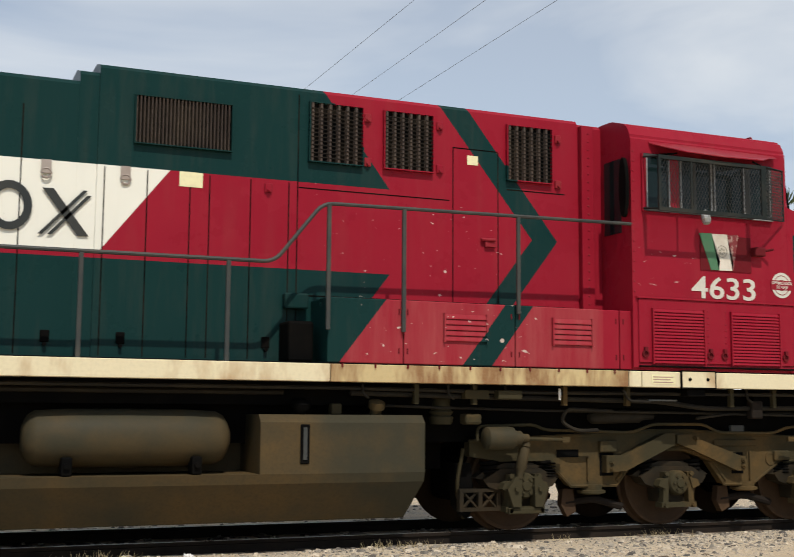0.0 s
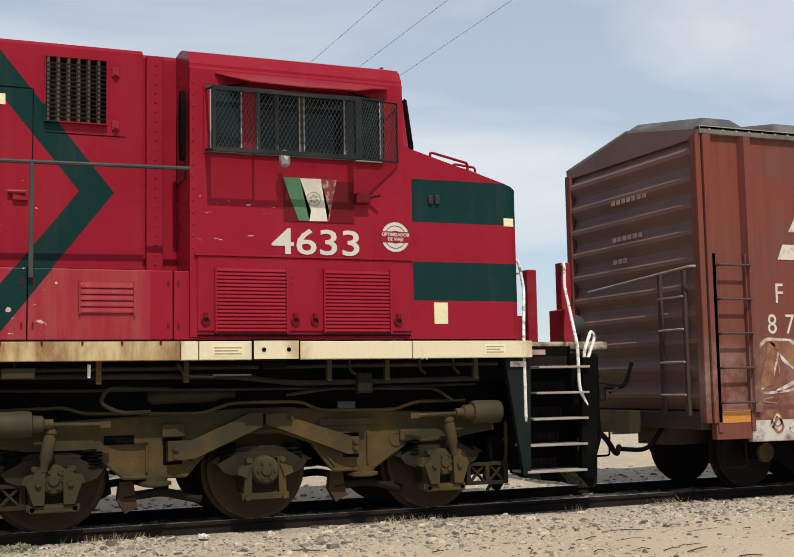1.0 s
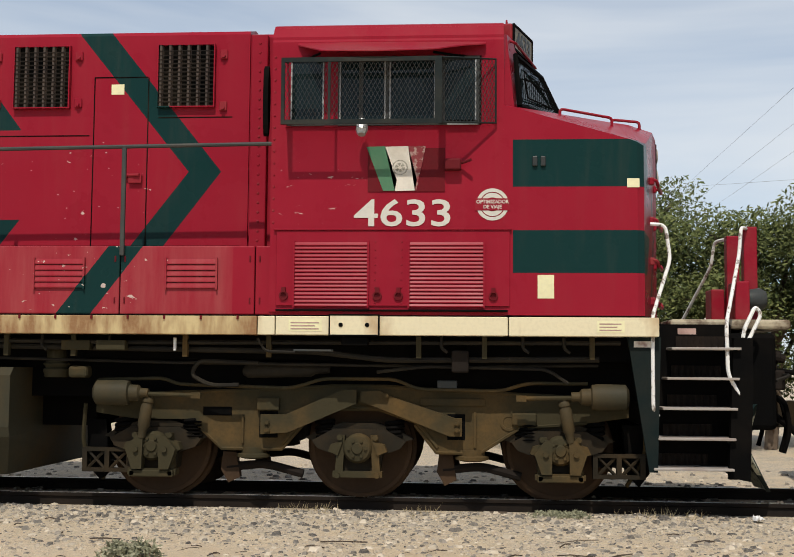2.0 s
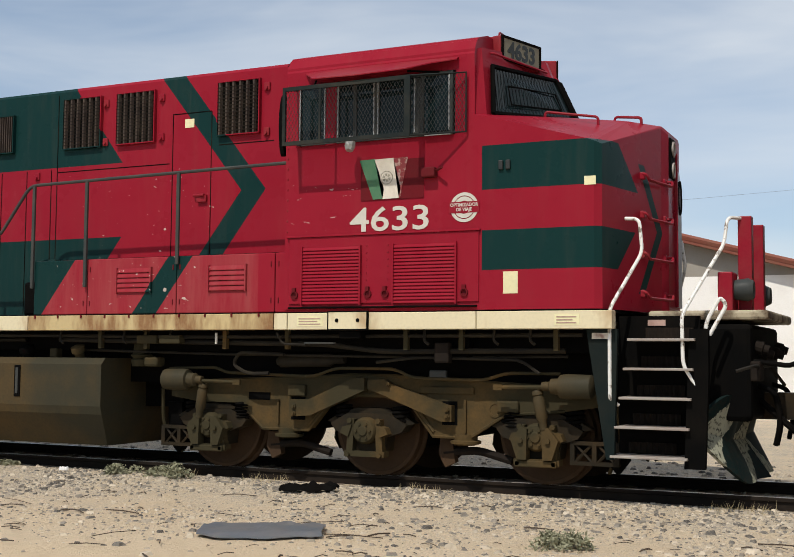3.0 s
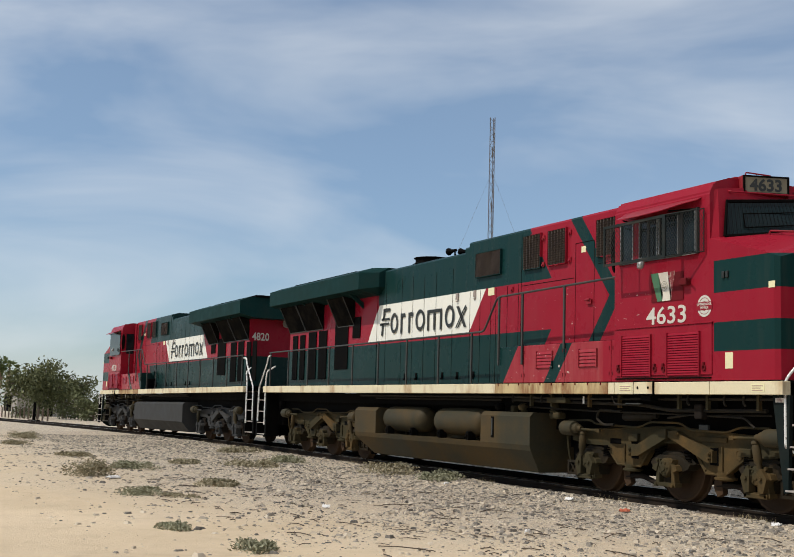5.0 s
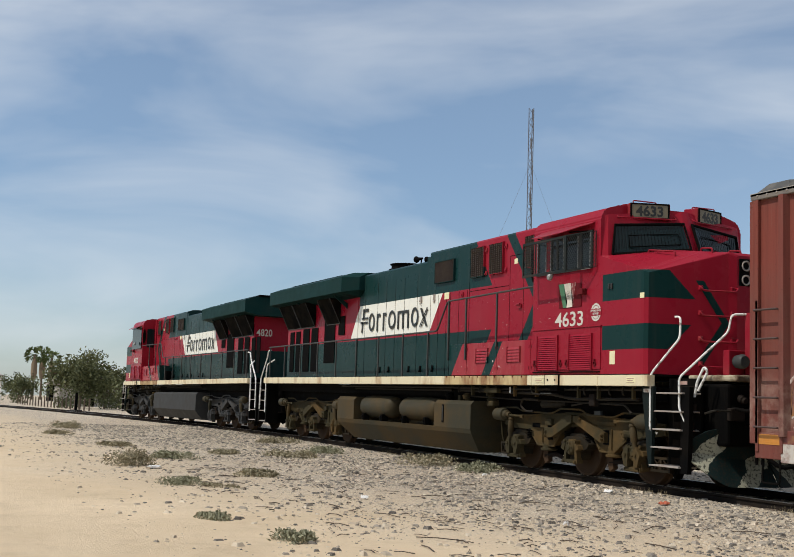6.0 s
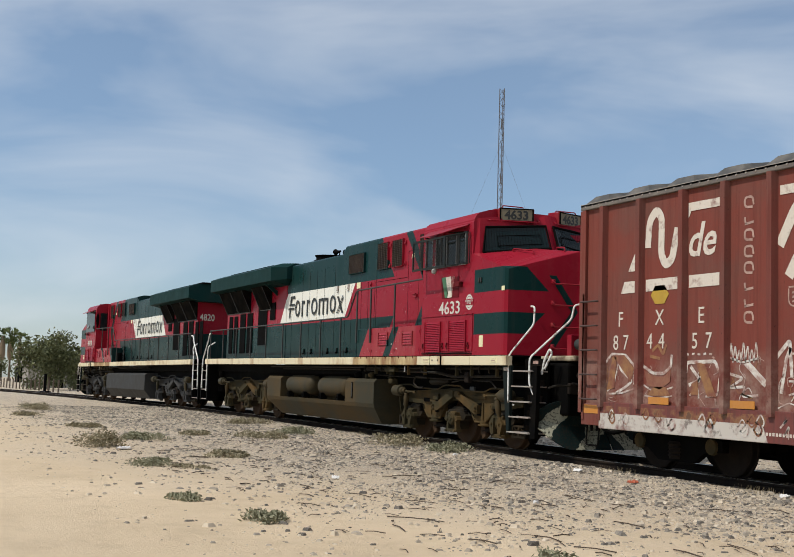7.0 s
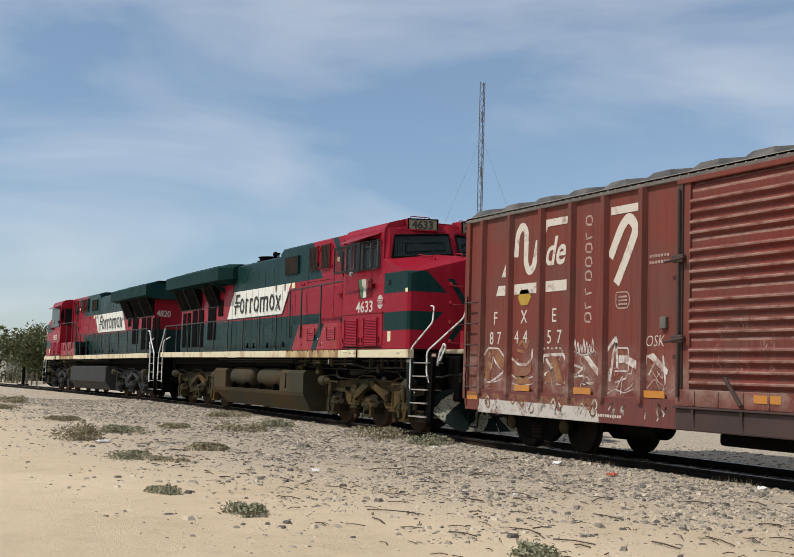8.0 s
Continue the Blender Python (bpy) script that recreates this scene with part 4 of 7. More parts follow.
    # cab face that rakes back above the nose
    face = hull(bmesh.new(), [[(1.45, -1.545, 3.9), (1.57, -1.46, 3.9), (2.13, -0.05, 3.9), (2.13, 0.05, 3.9), (1.57, 1.46, 3.9), (1.45, 1.545, 3.9)],
                              [(1.44, -1.51, 4.66), (1.49, -1.42, 4.70), (1.76, -0.05, 4.84), (1.76, 0.05, 4.84), (1.49, 1.42, 4.70), (1.44, 1.51, 4.66)]])
    part("cab_face", face, paint, L)
    # nose: a wide wedge whose ridge lies off the middle, beside the door
    def nose_ring(x, ya, yb, zs, zc, ca, cb):
        return [(x, ya, 1.865), (x, ya, zs), (x, ca, zc), (x, cb, zc), (x, yb, zs), (x, yb, 1.865)]
    bm = hull(bmesh.new(), [nose_ring(1.46, -1.5515, 1.5515, 3.95, 4.16, -0.45, 0.45), nose_ring(2.68, -1.5515, 1.5515, 3.60, 4.0, -0.40, 0.45), nose_ring(2.76, -1.547, 1.547, 3.57, 3.99, -0.40, 0.45),
                            nose_ring(2.83, -1.50, 1.50, 3.54, 3.98, -0.38, 0.45), nose_ring(3.12, -0.10, 0.72, 3.93, 3.96, -0.06, 0.62), nose_ring(3.17, 0.04, 0.62, 3.88, 3.91, 0.08, 0.56)])
    part("nose", bm, paint, L)
    # pale door round the corner of the nose, with its oval window
    plan = [(3.195, 0.40), (3.195, 0.62), (3.15, 0.76), (2.98, 1.24), (2.955, 1.23), (3.12, 0.75), (3.165, 0.60), (3.165, 0.40)]
    part("nose_door", hull(bmesh.new(), [[(x, y, 1.95) for x, y in plan], [(x, y, 3.35) for x, y in plan], [(x - 0.05, y, 3.72) for x, y in plan]]), "door_grey", L, "pale grey nose door")
    bm = bmesh.new()
    tube(bm, [(3.20, 0.51 + 0.075 * math.cos(q * math.pi / 8), 3.22 + 0.19 * math.sin(q * math.pi / 8)) for q in range(17)], 0.014, 5)
    part("door_window", bm, "black", L, "black oval window frame")
    part("door_edge", slab(3.165, 3.205, 0.36, 0.395, 1.95, 3.72, 0.006), "red", L)
    part("lamp_housing", slab(3.16, 3.19, 0.08, 0.34, 3.4, 3.86, 0.01), "black", L)
    for z in (3.5, 3.74):
        bm = lathe(bmesh.new(), (3.175, 0.21, z), (1, 0.05, 0), [(0, 0.09), (0.03, 0.09), (0.034, 0.078), (0.012, 0.06), (0.013, 0.01)], 18)
        part("headlight", bm, "galv", L, smooth=True)
    for s in (-1, 1):
        # grab irons stepping up the tapered front
        for z in (2.05, 2.47, 2.9, 3.32) if s < 0 else ():
            pts = soft([(3.0, -0.60, z + 0.02), (3.08, -0.64, z + 0.02), (3.10, -0.60, z - 0.04), (3.22, -0.02, z - 0.04), (3.22, 0.03, z + 0.02), (3.13, 0.02, z + 0.02)], 0.03, 2)
            for q in ((3.0, -0.60), (3.10, -0.03)):
                part("grab_bracket", slab(q[0] - 0.02, q[0] + 0.06, q[1] - 0.035, q[1] + 0.035, z - 0.03, z + 0.05, 0.012), "red", L)
            part("grab_iron", tube(bmesh.new(), pts, 0.017, 6), "red", L)
        part("grab_rail", tube(bmesh.new(), soft([(2.05, s * 0.95, 3.9), (2.05, s * 0.95, 4.04), (2.6, s * 0.8, 3.97), (2.6, s * 0.8, 3.85)], 0.04), 0.016, 6), "red", L)
        part("grab_rail", tube(bmesh.new(), soft([(2.65, s * 0.3, 3.95), (2.65, s * 0.3, 4.06), (2.95, s * 0.3, 4.03), (2.95, s * 0.3, 3.9)], 0.04), 0.016, 6), "red", L)
        # windscreen, wire guard and number board
        def wp(u, v, o=0.0):
            """u from the side to the middle, v from sill to top, o outwards."""
            low = Vector((1.56, 1.40, 3.99)).lerp(Vector((2.07, 0.06, 4.12)), u)
            top = Vector((1.505, 1.40, 4.50)).lerp(Vector((1.85, 0.06, 4.58)), u)
            p = low.lerp(top, v)
            return (p.x + o, s * p.y, p.z)
        bm = hull(bmesh.new(), [[wp(0.02, 0, o), wp(0.96, 0, o), wp(0.96, 0.98, o), wp(0.06, 0.96, o)] for o in (0.03, 0.055)])
        part("windscreen", bm, "glass", L)
        bm = bmesh.new()
        tube(bm, [wp(0.0, -0.03, 0.06), wp(0.98, -0.03, 0.06), wp(0.98, 1.02, 0.06), wp(0.05, 1.0, 0.06), wp(0.0, -0.03, 0.06)], 0.028, 6)
        tube(bm, [wp(0.22, 0.2, 0.065), wp(0.86, 0.2, 0.065), wp(0.86, 0.62, 0.065), wp(0.22, 0.62, 0.065), wp(0.22, 0.2, 0.065)], 0.008, 5)
        part("windscreen_frame", bm, "black", L)
        bm = bmesh.new()
        for i in range(1, 24):
            tube(bm, [wp(i / 24, 0, 0.075), wp(i / 24, 1, 0.075)], 0.003, 4)
        tagged(part("wire_guard", bm, "black", L), kind="stuff")
        turn_b = pose(0, 0, 0, 0, 0, 18 * s)
        at_b = Matrix.Translation((1.67, s * 0.66, 4.80)) @ turn_b
        bm = slab(-0.3, 0.0, -0.38, 0.38, -0.16, 0.14, 0.02)
        bmesh.ops.transform(bm, matrix=at_b, verts=bm.verts)
        part("number_box", bm, "red", L)
        bm = hull(bmesh.new(), [[(0.75, s * 0.30, 4.885), (0.75, s * 1.0, 4.885), (0.75, s * 1.0, 4.90), (0.75, s * 0.30, 4.90)], [(1.62, s * 0.29, 4.66), (1.47, s * 1.06, 4.66), (1.41, s * 1.03, 4.935), (1.55, s * 0.31, 4.935)]])
        part("number_cowl", bm, "red", L)
        bm = slab(0.0, 0.012, -0.33, 0.33, -0.115, 0.115, 0.004)
        bmesh.ops.transform(bm, matrix=at_b, verts=bm.verts)
        part("number_board", bm, "board", L, "dim cream number board")
        bm = bmesh.new()
        for a0, a1, c0, c1 in ((-0.36, 0.36, 0.115, 0.14), (-0.36, 0.36, -0.14, -0.115), (-0.36, -0.33, -0.115, 0.115), (0.33, 0.36, -0.115, 0.115)):
            box(bm, 0.0, 0.02, a0, a1, c0, c1)
        bmesh.ops.transform(bm, matrix=at_b, verts=bm.verts)
        part("board_frame", bm, "black", L)
        letters("board_number", front_text, 0.25, "letter", L, (at_b @ Vector((0.014, 0, -0.088))), turn_b @ pose(0, 0, 0, 90, 0, 90), 0.008, 1.02, 0.002, "CENTER")
        bm = bmesh.new()
        tube(bm, soft([(1.45, s * 1.25, 4.70), (1.58, s * 1.25, 4.66), (1.84, s * 0.2, 4.66), (1.76, s * 0.2, 4.72)], 0.04), 0.014, 6)
        tube(bm, soft([(1.5, s * 0.4, 4.93), (1.5, s * 0.4, 5.0), (1.5, s * 0.9, 5.0), (1.5, s * 0.9, 4.93)], 0.03), 0.012, 6)
        part("wiper_rail", bm, "red", L)
        # side panels: raised apron with louvres
        y = s * 1.55
        bm = slab(-0.79, 1.52, y, y + s * 0.018, 1.95, 2.70, 0.004, 1)
        part("apron", bm, paint, L)
        part("apron_lip", slab(-0.82, 1.54, y, y + s * 0.035, 2.70, 2.722, 0.004, 1), paint, L)
        part("apron_foot", slab(-0.79, 1.5, y, y + s * 0.03, 1.895, 1.915, 0.004, 1), "black", L)
        for a, b in ((-0.6, 0.12), (0.54, 1.26)):
            louvre(L, a, b, 1.94, 2.58, y + s * 0.018, s, 17, paint)
            for x in (a - 0.11, b + 0.1):
                bm = lathe(bmesh.new(), (x, y + s * 0.018, 2.05), (0, s, 0), [(0, 0.045), (0.02, 0.045), (0.021, 0.03), (0.005, 0.028)], 12)
                box(bm, x - 0.02, x + 0.02, y + s * 0.03 - 0.02, y + s * 0.03 + 0.02, 2.08, 2.13)
                part("lock", bm, "maroon", L)
        # side windows: three panes behind the guard and one before it, in dull frames with bright edges
        part("window_recess", slab(-0.70, 1.24, y, y + s * 0.004, 3.75, 4.45), "dark", L)
        for a, b in ((-0.66, -0.33), (-0.17, 0.02), (0.06, 0.27), (0.34, 0.77), (0.88, 1.18)):
            part("side_window", slab(a, b, y + s * 0.006, y + s * 0.012, 3.80, 4.40), "glass", L)
        bm = bmesh.new()
        for a, w_ in ((-0.35, 0.02), (-0.19, 0.02), (0.02, 0.04), (0.27, 0.07), (0.77, 0.11), (1.18, 0.04)):
            box(bm, a, a + w_, min(y, y + s * 0.03), max(y, y + s * 0.03), 3.76, 4.43)
        for z in (3.75, 4.41):
            box(bm, -0.70, 1.22, min(y, y + s * 0.032), max(y, y + s * 0.032), z, z + 0.03)
        part("window_frame", bm, "frame_alu", L)
        for a, b in ((-0.72, -0.66), (-0.33, -0.19)):
            part("window_post", slab(a, b, y, y + s * 0.028, 3.74, 4.44), paint, L)
        for a in (-0.665, -0.345, -0.175, 0.275, 0.325, 0.77, 1.175):
            part("window_strip", slab(a, a + 0.014, y + s * 0.03, y + s * 0.042, 3.79, 4.4), "silver", L)
        part("window_strip", slab(0.90, 1.2, y + s * 0.03, y + s * 0.05, 3.745, 3.762), "silver", L)
        # tin awning, bent up at its ends
        lip = [(-0.60, 0.02, 4.565), (-0.47, 0.16, 4.50), (-0.33, 0.37, 4.415), (0.2, 0.385, 4.40), (0.80, 0.37, 4.415), (1.05, 0.18, 4.50), (1.28, 0.06, 4.545)]
        bm = hull(bmesh.new(), [[(x, y, 4.605 - 0.012 * abs(x)), (x, y, 4.59 - 0.012 * abs(x)), (x, y + s * o, z), (x, y + s * o, z + 0.012)] for x, o, z in lip])
        part("awning", bm, "red", L, "bent red sheet-metal awning")
        for x in (-0.5, 1.1):
            part("awning_stay", rod(bmesh.new(), (x, y, 4.44), (x * 0.7, y + s * 0.22, 4.43), 0.012, 6), "black", L)
        if has_guard:
            # a guard of expanded mesh that stands off the window, with a mesh return at its front end
            g, gx0, gx1, gz0, gz1 = y + s * 0.33, -0.71, 0.86, 3.70, 4.36
            bm = bmesh.new()
            for z in (gz0, gz1 - 0.045):
                box(bm, gx0, gx1, g - 0.012, g + 0.012, z, z + 0.045)
            for x, w_ in ((gx0, 0.035), (gx1 - 0.07, 0.07)):
                box(bm, x, x + w_, g - 0.014, g + 0.014, gz0, gz1)
            for x in (gx0 + 0.01, gx1 - 0.02):
                for z in (gz0 + 0.02, gz1 - 0.02):
                    rod(bm, (x, y, z + 0.06), (x, g, z), 0.012, 6)
            box(bm, -0.25, -0.225, g - 0.008, g + 0.008, gz0, gz1)

            def slant(u, z):
                return (gx1 + (1.38 - gx1) * u, g + (y + s * 0.04 - g) * u, z + 0.05 * u)
            tube(bm, [slant(0, gz0 + 0.01), slant(1, gz0 + 0.01), slant(1, gz1 - 0.01), slant(0, gz1 - 0.01)], 0.012, 6)
            part("guard_frame", bm, "guard_steel", L)
            bm = bmesh.new()
            for d in (1, -1):
                for k in range(-14, 62):
                    # diagonal strands clipped to the panel
                    xa, xb = gx0 + k * 0.042, gx0 + k * 0.042 + d * 0.33
                    ends = []
                    for f in np.linspace(0, 1, 23):
                        x = xa + (xb - xa) * f
                        if gx0 < x < gx1 - 0.05:
                            ends.append((x, g, gz0 + 0.02 + (gz1 - gz0 - 0.04) * f))
                    if len(ends) > 1:
                        tube(bm, [ends[0], ends[-1]], 0.0026, 3)
                for k in range(-8, 24):
                    # the panel that slants back to the wall
                    ua, ub = k * 0.04, k * 0.04 + d * 0.33
                    ends = [f for f in np.linspace(0, 1, 23) if 0.0 < ua + (ub - ua) * f < 0.6]
                    if len(ends) > 1:
                        tube(bm, [slant((ua + (ub - ua) * f) / 0.6, gz0 + 0.02 + (gz1 - gz0 - 0.04) * f) for f in (ends[0], ends[-1])], 0.003, 3)
            tagged(part("guard_mesh", bm, "mesh_steel", L), kind="stuff")
        else:
            part("side_window", slab(-0.72, 1.3, y + s * 0.045, y + s * 0.055, 3.45, 4.5), "glass", L)
        part("lamp_arm", lathe(bmesh.new(), (0.07, y + s * 0.16, 3.78), (0, s * 0.3, -1), [(0, 0.03), (0.05, 0.03), (0.06, 0.055), (0.12, 0.06), (0.17, 0.04)], 10), "silver", L)
        bm = slab(0.88, 1.04, y, y + s * 0.10, 3.29, 3.40, 0.015)
        rod(bm, (1.04, y + s * 0.05, 3.36), (1.14, y + s * 0.12, 3.38), 0.015)
        part("mirror_bracket", bm, "maroon", L)
        part("sticker", slab(1.79, 1.95, y, y + s * 0.004, 2.03, 2.26), "label", L)
        part("sticker", slab(2.66, 2.78, y, y + s * 0.004, 3.12, 3.21), "label", L)
        # mirror behind the cab, and the cab's rear door
        part("rear_window", slab(-0.875, -0.868, s * 1.0, s * 1.35, 3.5, 4.4), "glass", L)
        bm = hull(bmesh.new(), [[(-0.95 + o, s * (1.50 + 0.075 * math.sin(q * math.pi / 8)), 4.02 + 0.36 * math.cos(q * math.pi / 8)) for q in range(16)] for o in (0.0, 0.05)])
        part("mirror", bm, "black", L, "tall oval mirror in a black frame")
        bm = bmesh.new()
        for k in range(22):
            lathe(bm, (-1.10, s * 1.0, 2.66 + k * 0.1), (0, s, 0), [(0, 0.016), (0.008, 0.010)], 6)
            if k < 15:
                lathe(bm, (-0.83, y, 2.78 + k * 0.12), (0, s, 0), [(0, 0.014), (0.008, 0.009)], 6)
        for k in range(9):
            for x in (0.2, 0.46):
                lathe(bm, (x, y + s * 0.018, 1.98 + k * 0.075), (0, s, 0), [(0, 0.010), (0.006, 0.007)], 6)
        tagged(part("rivets", bm, "red", L), kind="stuff")
        part("door_pull", slab(1.74, 1.79, y, y + s * 0.03, 3.33, 3.43, 0.008), "letter", L)
        part("door_pull", slab(1.82, 1.87, y, y + s * 0.03, 3.33, 3.43, 0.008), "letter", L)
        part("cab_post", slab(-1.19, -1.02, s * 0.9, s * 1.0, 2.56, 4.86, 0.01), paint, L)
        # front steps with their well and handrails
        bm = bmesh.new()
        prism_xz(bm, [(2.66, 1.66), (2.98, 1.66), (2.94, 0.36), (2.86, 0.36)], s * 1.44, s * 1.5)
        part("step_plate", bm, "step_plate", L)
        bm = bmesh.new()
        prism_xz(bm, [(3.68, 1.66), (3.86, 1.66), (3.86, 1.2), (3.82, 0.3), (3.62, 0.3)], s * 1.38, s * 1.46)
        part("step_plate", bm, "black", L)
        for i in range(5):
            z = 0.38 + i * 0.29
            x0 = 2.9 + 0.045 * i
            part("step_tread", slab(x0, 3.66 + 0.02 * i, s * 1.14, s * 1.52, z, z + 0.025, 0.004, 1), "galv", L)
            sec_b = [(x0 + 0.1 + k * 0.03, s * (1.15 + (0.03 if k % 2 else 0.0))) for k in range(17)]
            bm = prism_xy(bmesh.new(), sec_b + [(x0 + 0.58, s * 1.13), (x0 + 0.1, s * 1.13)], z + 0.03, z + 0.14)
            part("step_back", bm, "rail_steel", L, "ribbed black step back")
        part("step_well", slab(2.9, 3.72, s * 1.08, s * 1.13, 0.36, 1.8), "black", L)
        y = s * 1.5
        rail = soft([(2.95, s * 1.05, 2.82), (3.10, s * 1.06, 2.81), (3.14, s * 1.1, 2.46), (2.9, y, 1.86), (2.9, y, 0.95), (2.96, s * 1.4, 0.9)], 0.08)
        part("step_handrail", tube(bmesh.new(), rail, 0.019, 8), "white", L, "chipped white tubular handrail", smooth=True)
        rail = soft([(4.06, s * 0.42, 2.84), (3.93, s * 0.7, 2.83), (3.90, s * 0.74, 2.55), (3.61, s * 1.47, 1.8), (3.62, s * 1.47, 1.3), (3.74, s * 1.44, 1.1)], 0.08)
        part("step_handrail", tube(bmesh.new(), rail, 0.019, 8), "white", L, "chipped white tubular handrail", smooth=True)
        rail = soft([(3.78, s * 1.3, 1.5), (3.82, s * 1.28, 1.75), (3.94, s * 1.24, 1.98), (4.0, s * 1.22, 1.9), (3.84, s * 1.28, 1.6)], 0.06)
        part("grab_handle", tube(bmesh.new(), rail, 0.02, 8), "white", L, smooth=True)
        # end posts and marker lamps of the front platform
        part("end_post", slab(4.0, 4.14, s * 0.36, s * 0.5, 1.855, 2.86, 0.01), "red", L)
        part("lamp_box", slab(3.84, 3.99, s * 0.45, s * 0.8, 1.855, 2.26, 0.015), "red", L)
        part("marker_lamp", lathe(bmesh.new(), (3.98, s * 0.64, 2.08), (1, 0, 0), [(0, 0.1), (0.14, 0.12), (0.2, 0.09), (0.201, 0.02)], 16), "frame_alu", L, smooth=True)
        # rear steps
        for i in range(4):
            z = 0.4 + i * 0.34
            part("step_tread", slab(-19.1, -18.42, s * 1.14, s * 1.5, z, z + 0.025), "galv", L)
        bm = bmesh.new()
        prism_xz(bm, [(-18.42, 1.66), (-18.3, 1.66), (-18.3, 0.36), (-18.42, 0.36)], s * 1.1, s * 1.5)
        part("step_plate", bm, "black", L)
        bm = bmesh.new()
        prism_xz(bm, [(-19.24, 1.66), (-19.12, 1.66), (-19.12, 0.36), (-19.24, 0.36)], s * 1.1, s * 1.5)
        part("step_plate", bm, "black", L)
        rail = soft([(-18.05, y, 2.75), (-18.3, y, 2.74), (-18.42, y, 2.5), (-19.05, y, 1.82), (-19.1, y, 0.8)], 0.08)
        part("step_handrail", tube(bmesh.new(), rail, 0.024, 8), "white", L, smooth=True)
        rail = soft([(-18.2, s * 1.3, 2.45), (-18.36, y, 2.3), (-18.46, y, 2.0), (-18.46, y, 0.7)], 0.08)
        part("step_handrail", tube(bmesh.new(), rail, 0.024, 8), "white", L, smooth=True)

        # pipes, brackets and reservoirs below the sill
        bm = bmesh.new()
        tube(bm, soft([(-4.3, s * 1.35, 1.55), (-2.2, s * 1.35, 1.52), (-0.4, s * 1.35, 1.5), (0.3, s * 1.35, 1.42), (2.4, s * 1.35, 1.44)], 0.15), 0.03, 8)
        tube(bm, soft([(-11.5, s * 1.42, 1.6), (-4.4, s * 1.42, 1.6), (-2.5, s * 1.42, 1.58), (2.6, s * 1.42, 1.6)], 0.1), 0.022, 6)
        tube(bm, soft([(-4.0, s * 1.25, 1.42), (-1.9, s * 1.25, 1.38), (0.9, s * 1.25, 1.36), (2.4, s * 1.25, 1.38)], 0.1), 0.016, 6)
        tube(bm, soft([(0.2, s * 1.3, 1.3), (0.7, s * 1.3, 1.36), (1.9, s * 1.3, 1.34), (2.1, s * 1.3, 1.2)], 0.1), 0.018, 6)
        tube(bm, soft([(-1.0, s * 1.3, 1.38), (-1.62, s * 1.3, 1.4), (-1.7, s * 1.3, 1.26), (-1.5, s * 1.3, 1.15), (-1.2, s * 1.3, 1.16)], 0.12), 0.022, 6)
        tube(bm, soft([(-0.98, s * 1.5, 1.63), (-0.9, s * 1.5, 1.5), (-0.6, s * 1.5, 1.49)], 0.05), 0.014, 6)
        tube(bm, soft([(-11.0, s * 1.2, 1.55), (-5.0, s * 1.2, 1.55)], 0.1), 0.03, 6)
        part("pipe", bm, "pipe", L)
        bm = lathe(bmesh.new(), (-1.2, s * 1.1, 1.3), (1, 0, 0.03), [(0, 0.04), (0.05, 0.075), (0.7, 0.08), (0.75, 0.05), (0.9, 0.045)], 14)
        part("yaw_damper", bm, "pipe", L, smooth=True)
        for x in (-3.6, -2.9, -1.75, -0.9, 0.6, 1.25, 2.3):
            part("hanger", slab(x, x + 0.05, s * 1.42 - 0.03, s * 1.42 + 0.03, 1.44, 1.66), "grime", L)
        part("bracket", slab(-3.0, -2.7, s * 1.4 - 0.06, s * 1.4 + 0.06, 1.5, 1.6, 0.01), "grime", L)
        part("bracket", slab(1.1, 1.3, s * 1.2 - 0.06, s * 1.2 + 0.06, 1.36, 1.6, 0.01), "black", L)
        bm = bmesh.new()
        rod(bm, (-1.82, s * 1.48, 1.63), (-1.82, s * 1.48, 1.5), 0.016, 6)
        part("drain_cock", bm, "white", L)
        bm = lathe(bmesh.new(), (-3.15, s * 1.15, 1.22), (0, 0, 1), [(0, 0.12), (0.08, 0.14), (0.1, 0.11), (0.14, 0.14), (0.16, 0.11), (0.28, 0.10), (0.34, 0.05)], 16)
        part("filter", bm, "grime", L, smooth=True)

    # nose platform, plow and coupler
    part("front_platform", slab(3.16, 4.36, -0.95, 0.95, 1.76, 1.86, 0.03), "platform", L, "dirty cream end platform")
    part("front_frame", slab(2.9, 4.2, -1.0, 1.0, 0.75, 1.72, 0.05), "black", L)
    for s in (-1, 1):
        bm = bmesh.new()
        loops = []
        for k in range(19):
            u = k / 18
            y = s * (1.42 - 1.4 * u)
            xb, xt = 3.70 + 0.42 * u, 3.70 + 0.32 * u
            bow = 0.16 * math.sin(math.pi * min(1.0, u * 1.3))
            zt = 0.60 + 0.46 * math.sin(min(1.0, 0.25 + u * 2.4) * math.pi / 2) - 0.16 * u
            zb = 0.13 + 0.40 * max(0.0, 1 - u / 0.4) ** 1.5
            loops.append([(xb + 0.12 + bow, y, zb), (xt - 0.05 + bow, y, 0.5 * (zb + zt)), (xt + 0.06 + bow, y, zt), (xt + 0.02 + bow, y, zt), (xt - 0.09 + bow, y, 0.5 * (zb + zt)), (xb + 0.08 + bow, y, zb)])
        hull(bm, loops)
        part("snow_plow", bm, M["plow"], L, "dented green and white plow blade", smooth=True)
    bm = bmesh.new()
    prism_xy(bm, [(3.7, -0.16), (4.5, -0.14), (4.62, -0.24), (4.9, -0.22), (4.92, -0.06), (4.78, -0.02), (4.84, 0.12), (4.62, 0.2), (4.5, 0.14), (3.7, 0.16)], 0.74, 1.02)
